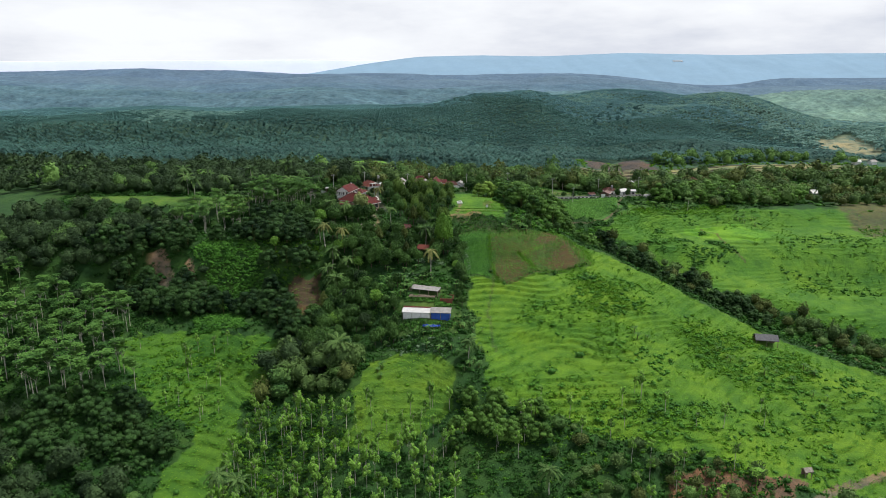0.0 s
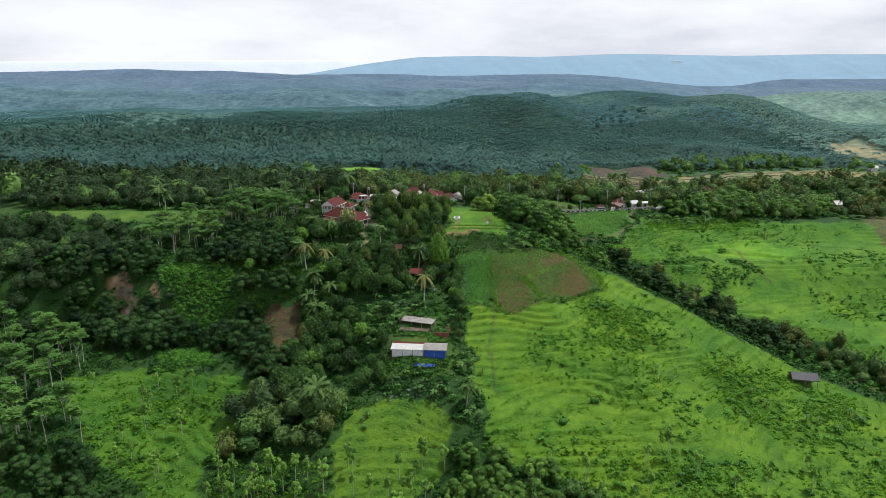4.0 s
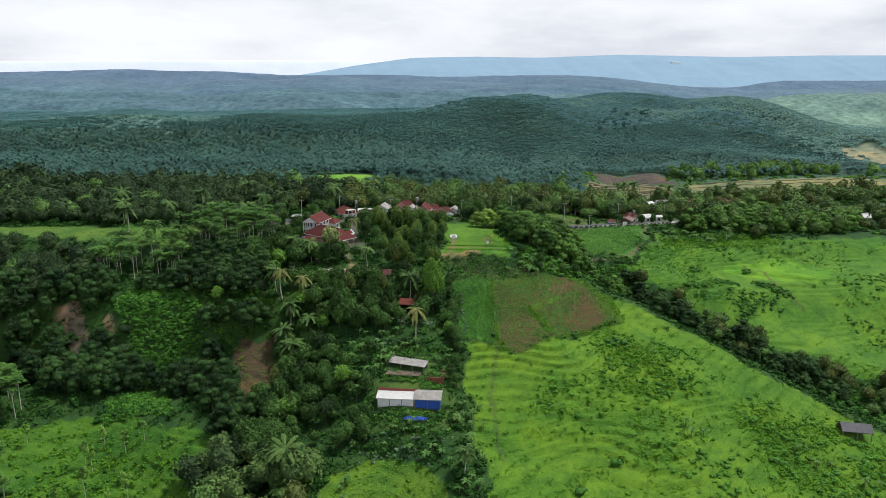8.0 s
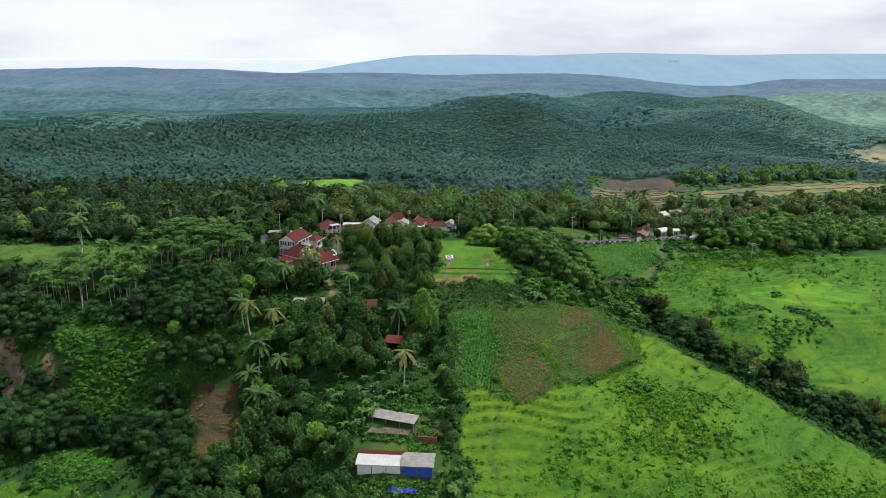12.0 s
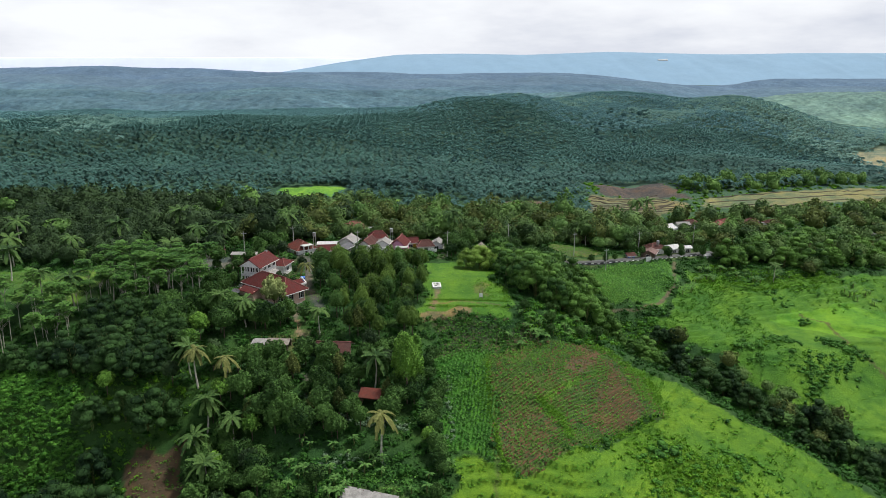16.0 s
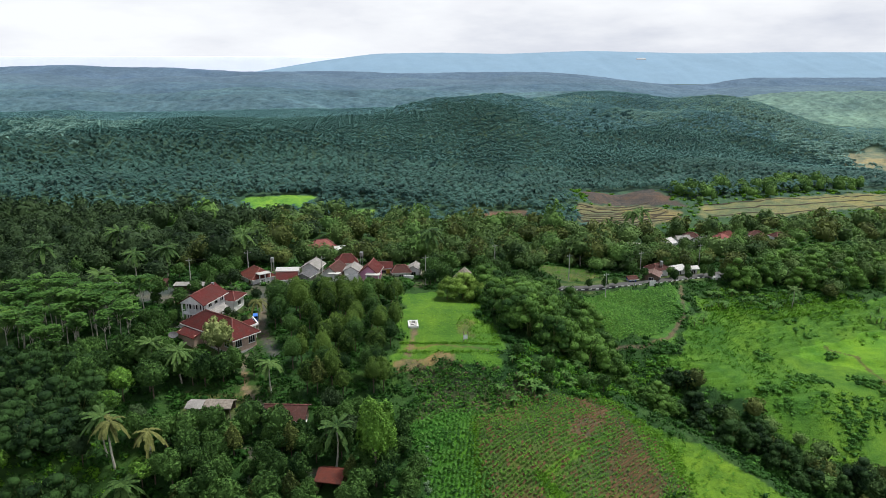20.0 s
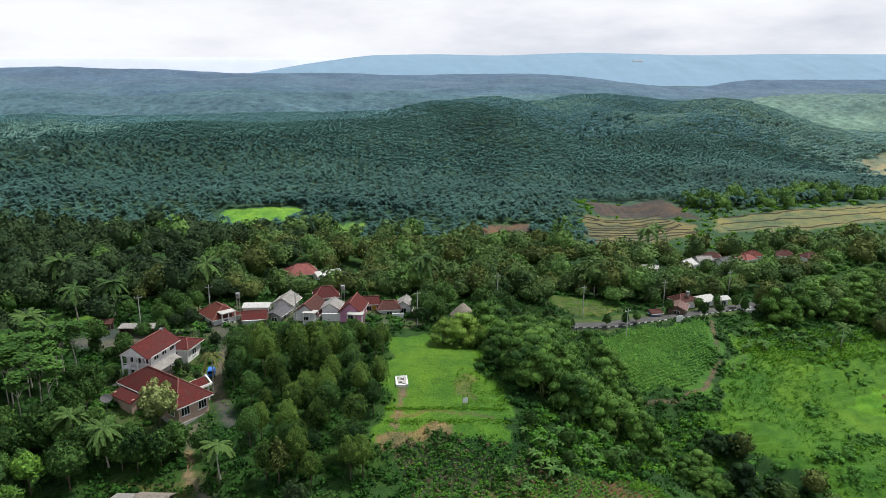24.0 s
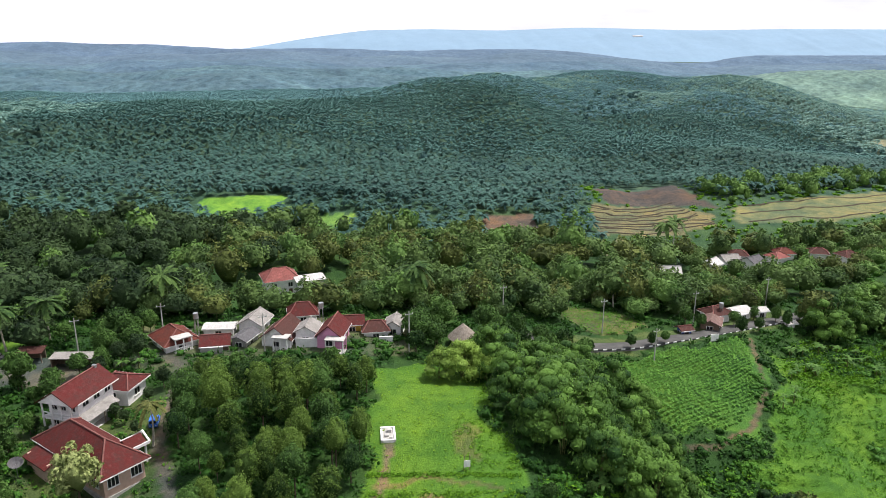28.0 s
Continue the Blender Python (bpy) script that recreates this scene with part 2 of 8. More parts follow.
M = {
    "leaf": foliage("leaf_mid_green", (0.010, 0.031, 0.007), (0.097, 0.172, 0.034), by_object=True),
    # darker woodland leaf: puts cloud shade on the western wood; dark garden trees too
    "leaf_wood_dark": foliage("leaf_woodland_dark", (0.010, 0.024, 0.009), (0.064, 0.098, 0.031), patch=0.13, leafy=0.4, tree=2.2),
    "leaf_wood": foliage("leaf_woodland", (0.021, 0.048, 0.012), (0.148, 0.212, 0.052), patch=0.13, leafy=0.4, tree=2.2),
    "leaf_orchard": foliage("leaf_orchard_green", (0.018, 0.042, 0.007), (0.150, 0.218, 0.036), by_object=True),
    "leaf_olive": foliage("leaf_olive_brown", (0.042, 0.058, 0.013), (0.190, 0.205, 0.048), by_object=True),
    "leaf_wood_pale": foliage("leaf_woodland_pale", (0.033, 0.080, 0.018), (0.186, 0.288, 0.061), patch=0.13, leafy=0.4, tree=2.2),
    "leaf_albizia": foliage("leaf_albizia", (0.032, 0.083, 0.015), (0.115, 0.214, 0.036), by_object=True),
    # darker than the shrub leaf: shade of the understorey put into the colour
    "leaf_weed": foliage("leaf_weed", (0.009, 0.035, 0.006), (0.046, 0.121, 0.015), patch=0.2),
    "leaf_light": foliage("leaf_feathery_light", (0.080, 0.165, 0.022), (0.235, 0.385, 0.052), by_object=True),
    "leaf_bamboo": foliage("leaf_bamboo", (0.020, 0.054, 0.010), (0.128, 0.222, 0.034), patch=0.2, by_object=True),
    # shaded copy of the bamboo leaf: shade on the slopes put into the colour
    "leaf_bamboo_shaded": foliage("leaf_bamboo_shaded", (0.007, 0.021, 0.007), (0.047, 0.092, 0.020), patch=0.2, by_object=True),
    "leaf_palm": foliage("leaf_palm", (0.026, 0.060, 0.014), (0.105, 0.160, 0.036), by_object=True),
    "leaf_banana": foliage("leaf_banana", (0.040, 0.100, 0.020), (0.125, 0.215, 0.045)),
    "leaf_blossom": foliage("leaf_pale_yellow", (0.17, 0.20, 0.05), (0.38, 0.38, 0.13)),
    "leaf_shrub": foliage("leaf_shrub", (0.022, 0.070, 0.012), (0.100, 0.225, 0.030), patch=0.2),
    "leaf_feather": foliage("leaf_feathery_bamboo", (0.085, 0.135, 0.022), (0.250, 0.340, 0.055), by_object=True),
    "leaf_pale": foliage("leaf_pale_grey_green", (0.060, 0.105, 0.040), (0.240, 0.300, 0.160), patch=0.5),
    "leaf_dry": foliage("leaf_dry_brown", (0.060, 0.046, 0.022), (0.165, 0.125, 0.060), patch=0.3),
    "leaf_palm_dry": foliage("leaf_palm_yellowing", (0.075, 0.080, 0.020), (0.200, 0.185, 0.050), by_object=True),
    "leaf_scarp": foliage("leaf_scarp_shrub", (0.036, 0.110, 0.012), (0.120, 0.265, 0.030), patch=0.25),
    "leaf_crop": foliage("leaf_crop", (0.055, 0.145, 0.020), (0.150, 0.300, 0.042), patch=0.3),
    "leaf_rows": foliage("leaf_young_crop", (0.046, 0.120, 0.013), (0.125, 0.245, 0.025), patch=0.3),
    "grass": foliage("grass_blades", (0.088, 0.173, 0.007), (0.182, 0.286, 0.014), patch=0.07),
    "leaf_slope": foliage("leaf_low_scrub", (0.063, 0.154, 0.007), (0.138, 0.273, 0.014), patch=0.15),
    "grass_dark": foliage("grass_coarse", (0.048, 0.128, 0.009), (0.098, 0.225, 0.015), patch=0.15),
    # hill greens carry painted haze: bluer overall, paler from lower slope to hilltop
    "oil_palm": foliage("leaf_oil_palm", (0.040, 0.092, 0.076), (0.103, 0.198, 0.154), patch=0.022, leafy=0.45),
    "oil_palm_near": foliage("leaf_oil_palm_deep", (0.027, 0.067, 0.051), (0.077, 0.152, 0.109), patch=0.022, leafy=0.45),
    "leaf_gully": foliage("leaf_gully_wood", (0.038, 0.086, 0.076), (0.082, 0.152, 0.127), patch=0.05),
    "oil_palm_far": foliage("leaf_oil_palm_hazed", (0.084, 0.169, 0.165), (0.147, 0.262, 0.236), patch=0.012),
    # lighter copy of the palm leaf: sunlit patches put into the colour
    "canopy_light": foliage("leaf_palm_sunlit", (0.120, 0.208, 0.165), (0.230, 0.340, 0.249), patch=0.012),
    "bark": plain("bark_brown", (0.12, 0.09, 0.065), 0.9, vary=0.4),
    "bark_pale": plain("bark_pale_grey", (0.46, 0.43, 0.36), 0.9, vary=0.35),
    "culm": plain("bamboo_culm", (0.14, 0.16, 0.05), 0.6),
    "tile_red": roofing("roof_tile_maroon", (0.100, 0.020, 0.018), amount=0.8),
    "tile_orange": roofing("roof_tile_clay", (0.140, 0.040, 0.028), amount=0.8),
    "tile_brown": roofing("roof_tile_old_brown", (0.080, 0.034, 0.028), amount=0.7),
    "tile_pink": roofing("roof_sheet_faded_pink", (0.27, 0.095, 0.082), rib=6.0),
    "sheet_rust": roofing("roof_sheet_weathered_brown", (0.185, 0.120, 0.105), rib=6.0, stain=(0.08, 0.06, 0.05)),
    "sheet_grey": roofing("roof_sheet_fibre_cement", (0.30, 0.29, 0.27), rib=6.0, stain=(0.09, 0.085, 0.075)),
    "sheet_white": roofing("roof_sheet_zinc_white", (0.52, 0.52, 0.50), rib=6.0, rough=0.5, stain=(0.3, 0.28, 0.26), amount=0.4),
    "sheet_dark": roofing("roof_sheet_dark_grey", (0.12, 0.12, 0.125), rib=6.0, stain=(0.05, 0.05, 0.05)),
    "ridge_tile": plain("ridge_tile_faded", (0.20, 0.085, 0.072), 0.85, vary=0.3, scale=1.2),
    "thatch": plain("thatch_grey", (0.23, 0.20, 0.165), 0.95, vary=0.35, scale=2.5, fine=22.0),
    "wall_white": plain("plaster_white", (0.80, 0.78, 0.77), 0.85, vary=0.10),
    "wall_cream": plain("plaster_pinkish_cream", (0.60, 0.42, 0.34), 0.85, vary=0.12),
    "wall_pink": plain("plaster_pink", (0.66, 0.30, 0.46), 0.85, vary=0.10),
    "wall_yellow": plain("plaster_yellow", (0.55, 0.36, 0.06), 0.85, vary=0.12),
    "wall_grey": plain("cement_grey", (0.34, 0.33, 0.32), 0.9, vary=0.2),
    "wall_wood": plain("weathered_boards", (0.17, 0.12, 0.085), 0.9, vary=0.35),
    "wall_blue": plain("paint_blue", (0.035, 0.10, 0.42), 0.6, vary=0.15),
    "paint_van": plain("van_paint_blue", (0.035, 0.17, 0.60), 0.35, vary=0.12),
    "trim": plain("trim_white", (0.80, 0.79, 0.77), 0.6, vary=0.06),
    "glass": plain("window_glass_dark", (0.02, 0.022, 0.025), 0.12, vary=0.2),
    "door": plain("door_brown", (0.14, 0.075, 0.045), 0.6, vary=0.2),
    "tarp": plain("tarpaulin_blue", (0.014, 0.048, 0.24), 0.45, vary=0.2),
    "asphalt": plain("asphalt", (0.085, 0.085, 0.08), 0.9, vary=0.25, scale=0.4),
    "concrete": plain("concrete", (0.42, 0.41, 0.38), 0.9, vary=0.2),
    "kerb_white": plain("kerb_white_paint", (0.72, 0.72, 0.70), 0.8, vary=0.15),
    "kerb_black": plain("kerb_black_paint", (0.05, 0.05, 0.05), 0.8, vary=0.2),
    "wood": plain("timber_grey_brown", (0.24, 0.19, 0.14), 0.9, vary=0.35),
    "wire": plain("cable_black", (0.03, 0.03, 0.03), 0.6, vary=0.1),
    "steel": plain("galvanised_steel", (0.45, 0.46, 0.47), 0.4, 0.8, vary=0.15),
    "brick": plain("raw_brick_red", (0.21, 0.075, 0.05), 0.95, vary=0.3),
    "bund": plain("bund_earth", (0.062, 0.052, 0.034), 0.95, vary=0.3, scale=0.3),
    "furrow": plain("field_soil", (0.104, 0.058, 0.027), 0.95, vary=0.35, scale=0.5, fine=6.0),
}


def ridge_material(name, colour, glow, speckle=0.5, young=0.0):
    """Far hills, a plain backdrop: haze painted in by paler colour and slight glow."""
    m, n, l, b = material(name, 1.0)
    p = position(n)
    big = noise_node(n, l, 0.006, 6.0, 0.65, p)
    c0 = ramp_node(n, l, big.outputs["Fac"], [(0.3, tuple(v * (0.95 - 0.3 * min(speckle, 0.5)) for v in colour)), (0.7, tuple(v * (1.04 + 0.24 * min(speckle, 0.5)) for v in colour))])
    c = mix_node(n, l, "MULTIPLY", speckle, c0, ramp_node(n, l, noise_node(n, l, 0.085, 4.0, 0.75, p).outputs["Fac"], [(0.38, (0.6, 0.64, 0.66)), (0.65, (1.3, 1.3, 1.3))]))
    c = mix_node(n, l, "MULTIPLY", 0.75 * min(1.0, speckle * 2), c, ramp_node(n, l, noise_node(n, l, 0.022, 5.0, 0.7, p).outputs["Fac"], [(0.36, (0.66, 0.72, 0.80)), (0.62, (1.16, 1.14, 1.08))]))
    # noise patches painted lighter, for sunlit stretches of the hills
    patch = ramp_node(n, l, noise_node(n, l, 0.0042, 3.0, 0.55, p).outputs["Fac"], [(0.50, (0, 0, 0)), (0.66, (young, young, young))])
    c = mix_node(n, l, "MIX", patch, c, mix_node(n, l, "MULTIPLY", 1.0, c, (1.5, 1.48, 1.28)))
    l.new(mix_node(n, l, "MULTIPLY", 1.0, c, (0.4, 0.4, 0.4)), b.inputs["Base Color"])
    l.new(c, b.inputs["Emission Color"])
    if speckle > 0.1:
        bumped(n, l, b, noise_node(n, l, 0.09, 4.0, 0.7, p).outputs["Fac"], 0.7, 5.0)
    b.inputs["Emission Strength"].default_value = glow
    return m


# hill colours and glow change with distance to stand in for haze
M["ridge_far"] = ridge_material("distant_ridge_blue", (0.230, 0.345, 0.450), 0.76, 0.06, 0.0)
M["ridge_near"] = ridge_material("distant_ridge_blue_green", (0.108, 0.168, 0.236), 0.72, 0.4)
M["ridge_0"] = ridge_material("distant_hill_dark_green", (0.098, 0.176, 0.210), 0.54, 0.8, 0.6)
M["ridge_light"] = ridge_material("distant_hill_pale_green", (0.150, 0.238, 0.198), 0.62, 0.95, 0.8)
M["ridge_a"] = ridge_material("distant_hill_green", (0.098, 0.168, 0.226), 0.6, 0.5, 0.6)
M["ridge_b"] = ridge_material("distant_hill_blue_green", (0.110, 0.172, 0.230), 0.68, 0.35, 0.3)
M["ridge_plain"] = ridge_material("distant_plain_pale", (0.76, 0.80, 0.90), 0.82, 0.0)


# landforms: crest and stream lines (x, y, z); the ground is a smooth blend of them
LINES = {
    "plateau_front": [(-60, 276, 2), (-30, 272, 1), (0, 280, 3.5), (30, 284, 3)],
    "plateau": [(-150, 300, 4), (-90, 300, 4), (-40, 300, 3), (10, 296, 4.8), (28, 300, 4)],
    "village": [(-160, 345, 3), (-60, 330, 4), (0, 330, 4.5), (30, 340, 2)],
    "road": [(30, 345, 1), (60, 343, -1.5), (90, 350, -3), (130, 375, -5), (200, 410, -8), (330, 450, -10)],
    "garden": [(-40, 262, -0.5), (-15, 256, -2), (-8, 246, -5), (-5, 233, -8.5), (-5, 222, -11), (-5, 209, -17)],
    "field": [(8, 270, -1), (22, 262, -2), (40, 272, -3.5), (48, 262, -7)],
    "slope": [(20, 240, -8), (14, 215, -15), (14, 196, -20.5), (30, 186, -23.5), (30, 160, -31), (30, 120, -42)],
    "slope_east": [(50, 238, -11.5), (60, 215, -19), (80, 195, -27), (110, 160, -38), (150, 110, -50)],
    "spur": [(55, 262, -8.5), (72, 245, -15), (102, 218, -26.5), (125, 204, -32), (180, 180, -44), (260, 150, -55)],
    "orchard": [(-14, 195, -23), (-12, 180, -27), (-8, 160, -33), (-8, 110, -44)],
    "west_gully": [(-42, 238, -16.5), (-45, 222, -20), (-45, 205, -25), (-50, 185, -32), (-48, 150, -40), (-45, 100, -46)],
    "west_floor": [(-92, 222, -25), (-85, 207, -27), (-70, 190, -33), (-66, 165, -38), (-62, 110, -45)],
    "west_scarp_foot": [(-120, 235, -24), (-95, 234, -22), (-70, 232, -22), (-55, 228, -21)],
    "west_scarp_top": [(-150, 265, -4), (-103, 266, -4), (-83, 262, -3), (-62, 262, -2), (-46, 256, -3)],
    "west_wood": [(-120, 215, -27), (-125, 190, -31), (-130, 150, -38), (-190, 230, -22)],
    "east_gully": [(52, 296, -9), (66, 284, -15), (84, 268, -22), (112, 246, -31), (150, 228, -40), (210, 205, -50), (330, 170, -60)],
    "plot": [(50, 327, -2), (66, 318, -4), (74, 305, -8), (78, 330, -2)],
    "east_field": [(93, 303, -12), (112, 304, -14.5), (128, 315, -12.5), (160, 320, -15), (230, 330, -18)],
    "east_slope": [(120, 270, -24), (150, 262, -30), (190, 265, -31), (280, 260, -38)],
    "east_rise": [(88, 326, -6.5), (110, 343, -6), (150, 355, -8), (220, 375, -12), (330, 390, -18)],
    "back_slope": [(-200, 400, -2), (-60, 380, -3), (-20, 388, -5), (40, 385, -7), (110, 400, -9)],
    "stream": [(-600, 470, -14), (-250, 475, -14), (-75, 495, -13), (45, 470, -16), (110, 480, -16), (150, 480, -14), (230, 500, -13), (420, 640, -22), (700, 700, -28)],
    "stream_fork": [(110, 480, -16), (125, 540, -16.5), (145, 600, -18)],
    "hill_foot": [(-600, 545, -8), (-250, 545, -8), (-75, 545, -8), (40, 520, -12), (200, 570, -13), (330, 640, -16)],
    "hill": [(-900, 700, 2), (-420, 690, 4), (-220, 690, 8), (-60, 760, 8), (90, 860, 9), (230, 960, 13), (330, 990, 8), (450, 930, -8), (600, 900, -22)],
    "knoll": [(150, 900, 10), (285, 1075, 17), (350, 1150, 4)],
    "hollow": [(-900, 900, -6), (-300, 900, -4), (0, 1080, -4), (250, 1200, -12), (520, 1080, -24), (900, 950, -30)],
    "second_hill": [(-1200, 1200, -14), (-500, 1200, -14), (-100, 1250, -14), (300, 1300, -18), (700, 1250, -24), (1100, 1250, -24)],
    "second_hollow": [(-1400, 1560, -18), (-300, 1600, -18), (400, 1750, -20), (1200, 1600, -24)],
    "dark_ridge": [(-1500, 1950, -12), (-560, 1900, -12), (0, 1950, -12), (760, 2100, -20), (1600, 2000, -20)],
    "plain": [(-3400, 2600, -60), (-600, 2700, -60), (800, 2600, -60), (3400, 2600, -60)],
    "beyond": [(-3400, 4800, -80), (3400, 4800, -80)],
    "camera_side": [(-400, 40, -50), (-100, 20, -52), (150, 20, -58), (500, 40, -68)],
    "behind": [(-900, -500, -40), (900, -500, -60)],
}


def ground_height(x, y):
    """The height of the ground at x, y (numbers or arrays), its sharp breaks worn round."""
    x, y = np.asarray(x, float), np.asarray(y, float)
    ring = [(4 * math.cos(k * math.pi / 3), 4 * math.sin(k * math.pi / 3)) for k in range(6)]
    return (raw_height(x, y) * 2 + sum(raw_height(x + a, y + b) for a, b in ring)) / 8


def hill_folds(x, y):
    """Ridges and gullies of the plantation hill, gentler on its west flank."""
    east = np.clip((x + 130) / 160, 0.25, 1)
    return east * (12.0 * np.sin(x / 46 + 1.2 * np.sin(y / 90) + 0.004 * y) * np.cos(y / 95 + 0.8 * np.sin(x / 90)) + 3.5 * np.sin(x / 21 + y / 60) * np.sin(y / 44)) + 2.0 * np.sin(x / 70 + y / 130)


def raw_height(x, y):
    x, y = np.asarray(x, float), np.asarray(y, float)
    total, weights = np.zeros(x.shape), np.zeros(x.shape)
    for line in LINES.values():
        best, height = np.full(x.shape, 1e12), np.zeros(x.shape)
        for (ax, ay, az), (bx, by, bz) in zip(line, line[1:]):
            dx, dy = bx - ax, by - ay
            s = np.clip(((x - ax) * dx + (y - ay) * dy) / (dx * dx + dy * dy), 0, 1)
            d = (x - ax - s * dx) ** 2 + (y - ay - s * dy) ** 2
            near = d < best
            best, height = np.where(near, d, best), np.where(near, az + s * (bz - az), height)
        w = 1 / (best + 9.0) ** 1.6
        total, weights = total + w * height, weights + w
    far = np.clip((y - 570) / 180, 0, 1) * np.clip((1130 - y) / 120, 0, 1)
    return total / weights + far * hill_folds(x, y) + 0.35 * np.sin(x / 7.3 + np.sin(y / 9.1)) * np.sin(y / 6.1 + np.cos(x / 11.0))

# land cover: open plots by their corners; the rest is wooded
PLOTS = {
    "lawn": [(4, 318), (24, 320), (22, 301), (25, 287), (25, 277), (3, 277), (4, 296)],
    "crop": [(17.4, 263), (25.2, 269.4), (38, 274), (46, 272.4), (53.2, 263), (53, 251.4), (33.2, 236.3), (24.6, 230.3), (18.4, 231), (16.4, 243.3)],
    "greens": [(7, 262), (18, 266), (17, 233), (7, 236)],
    "fallow": [(6, 276), (29, 274), (30, 268), (18, 265), (6, 261)],
    "slope": [(8, 234), (24, 231), (38, 238), (52, 250), (46, 270), (58, 265), (76, 250), (92, 237), (107, 224), (127, 210), (176, 188), (150, 150), (100, 142), (76, 149), (52, 158), (34, 168), (13, 175), (10, 200)],
    "mid_meadow": [(-23, 191), (-11, 200), (3, 189), (4, 181), (2, 175), (-4, 168), (-15, 160), (-25, 160), (-23, 179)],
    "low_meadow": [(-104, 216), (-82, 222), (-54, 211), (-48, 209), (-52, 193), (-55, 184), (-53, 157), (-56, 130), (-72, 130), (-67, 171), (-66, 177), (-88, 190)],
    "west_soil": [(-52, 243), (-43, 245), (-41, 236), (-41, 226), (-48, 222), (-52, 233)],
    "west_field": [(-160, 312), (-112, 309), (-88, 311), (-78, 305), (-84, 286), (-135, 296), (-160, 300)],
    "plot": [(47, 328), (60, 333), (84, 341), (80, 322), (70, 309), (56, 309)],
    "east": [(64, 301), (71, 306), (82, 322), (88, 338), (99, 329), (153, 345), (240, 365), (330, 300), (270, 250), (190, 243), (150, 244), (122, 257), (102, 270), (84, 284), (72, 294)],
    "bright": [(104, 314), (134, 326), (152, 318), (134, 300), (119, 304)],
    "paddy": [(159, 511), (272, 554), (330, 560), (300, 515), (235, 499), (187, 484), (150, 484)],
    "terraces": [(98, 523), (138, 527), (147, 503), (140, 484), (117, 472), (88, 476)],
    "pond": [(82, 460), (98, 471), (96, 443), (80, 425)],
    "ploughed": [(104, 549), (148, 570), (156, 512), (138, 527), (108, 527)],
    "red_soil": [(46, 500), (66, 502), (70, 475), (43, 470)],
    "far_green": [(-80, 522), (-43, 528), (-40, 510), (-72, 499)],
    "near_green": [(-29, 501), (-11, 506), (-8, 486), (-22, 471)],
    "house_yard": [(-50, 306), (-31, 314), (-26, 296), (-22, 284), (-36, 277), (-49, 288)],
    "west_yard": [(-62, 320), (-57, 314.5), (-50, 314), (-46, 318), (-46, 323), (-60, 324)],
    "west_lawn": [(-84, 322), (-66, 320), (-61, 324), (-62, 334), (-84, 334)],
    "village_yard": [(-42, 318), (-26, 318), (-18, 322), (10, 323), (14, 344), (-42, 340)],
    "shed_yard": [(-36, 270), (-20, 270), (-20, 266), (-36, 258)],
    "farm_yard": [(-14, 205), (5, 204), (5, 224), (-14, 226)],
    "farm_beds": [(-22, 234), (0, 230), (2, 226), (-14, 227), (-22, 222)],
    "cleared": [(190, 318), (205, 376), (240, 385), (235, 330)],
    "low_plots": [(124, 236), (145, 241), (175, 225), (150, 214)],
    "low_soil": [(52, 152), (68, 150), (84, 150), (74, 136), (50, 136)],
    "roadside": [(46, 343), (52, 341), (63, 346), (61, 356), (50, 357), (45, 350)],
    "soil_upper": [(42.9, 267.3), (46.7, 263.1), (49.3, 257), (46.9, 247.6), (43.3, 244.9), (37.7, 243.8), (35.6, 247.5), (37.4, 250.3), (41.6, 257.9), (44.6, 260.3)],
    "soil_top": [(37.9, 273.1), (42.8, 269.7), (38, 260.1), (34.7, 259.8)],
    "soil_lower": [(16.5, 243.3), (21.4, 248.2), (26.1, 248.1), (29.7, 241.4), (30.1, 234.9), (24.6, 230.6), (18.5, 231.5)],
    "lawn_bare": [(15, 290), (19, 297), (21, 296), (18, 288)],
    "lawn_cut": [(5, 284.2), (14, 283.8), (23, 283.4), (23, 282.6), (5, 283)],
    "bare_strip": [(4, 279), (16, 279.5), (17, 276.5), (4, 276)],
    "far_fields": [(345, 629), (368, 700), (380, 752), (436, 785), (420, 737), (403, 663)],
    "road_strip": [(28, 336), (44, 331), (58, 334), (82, 344), (104, 353), (102, 359), (80, 350), (56, 340.5), (44, 338), (28, 342)],
}
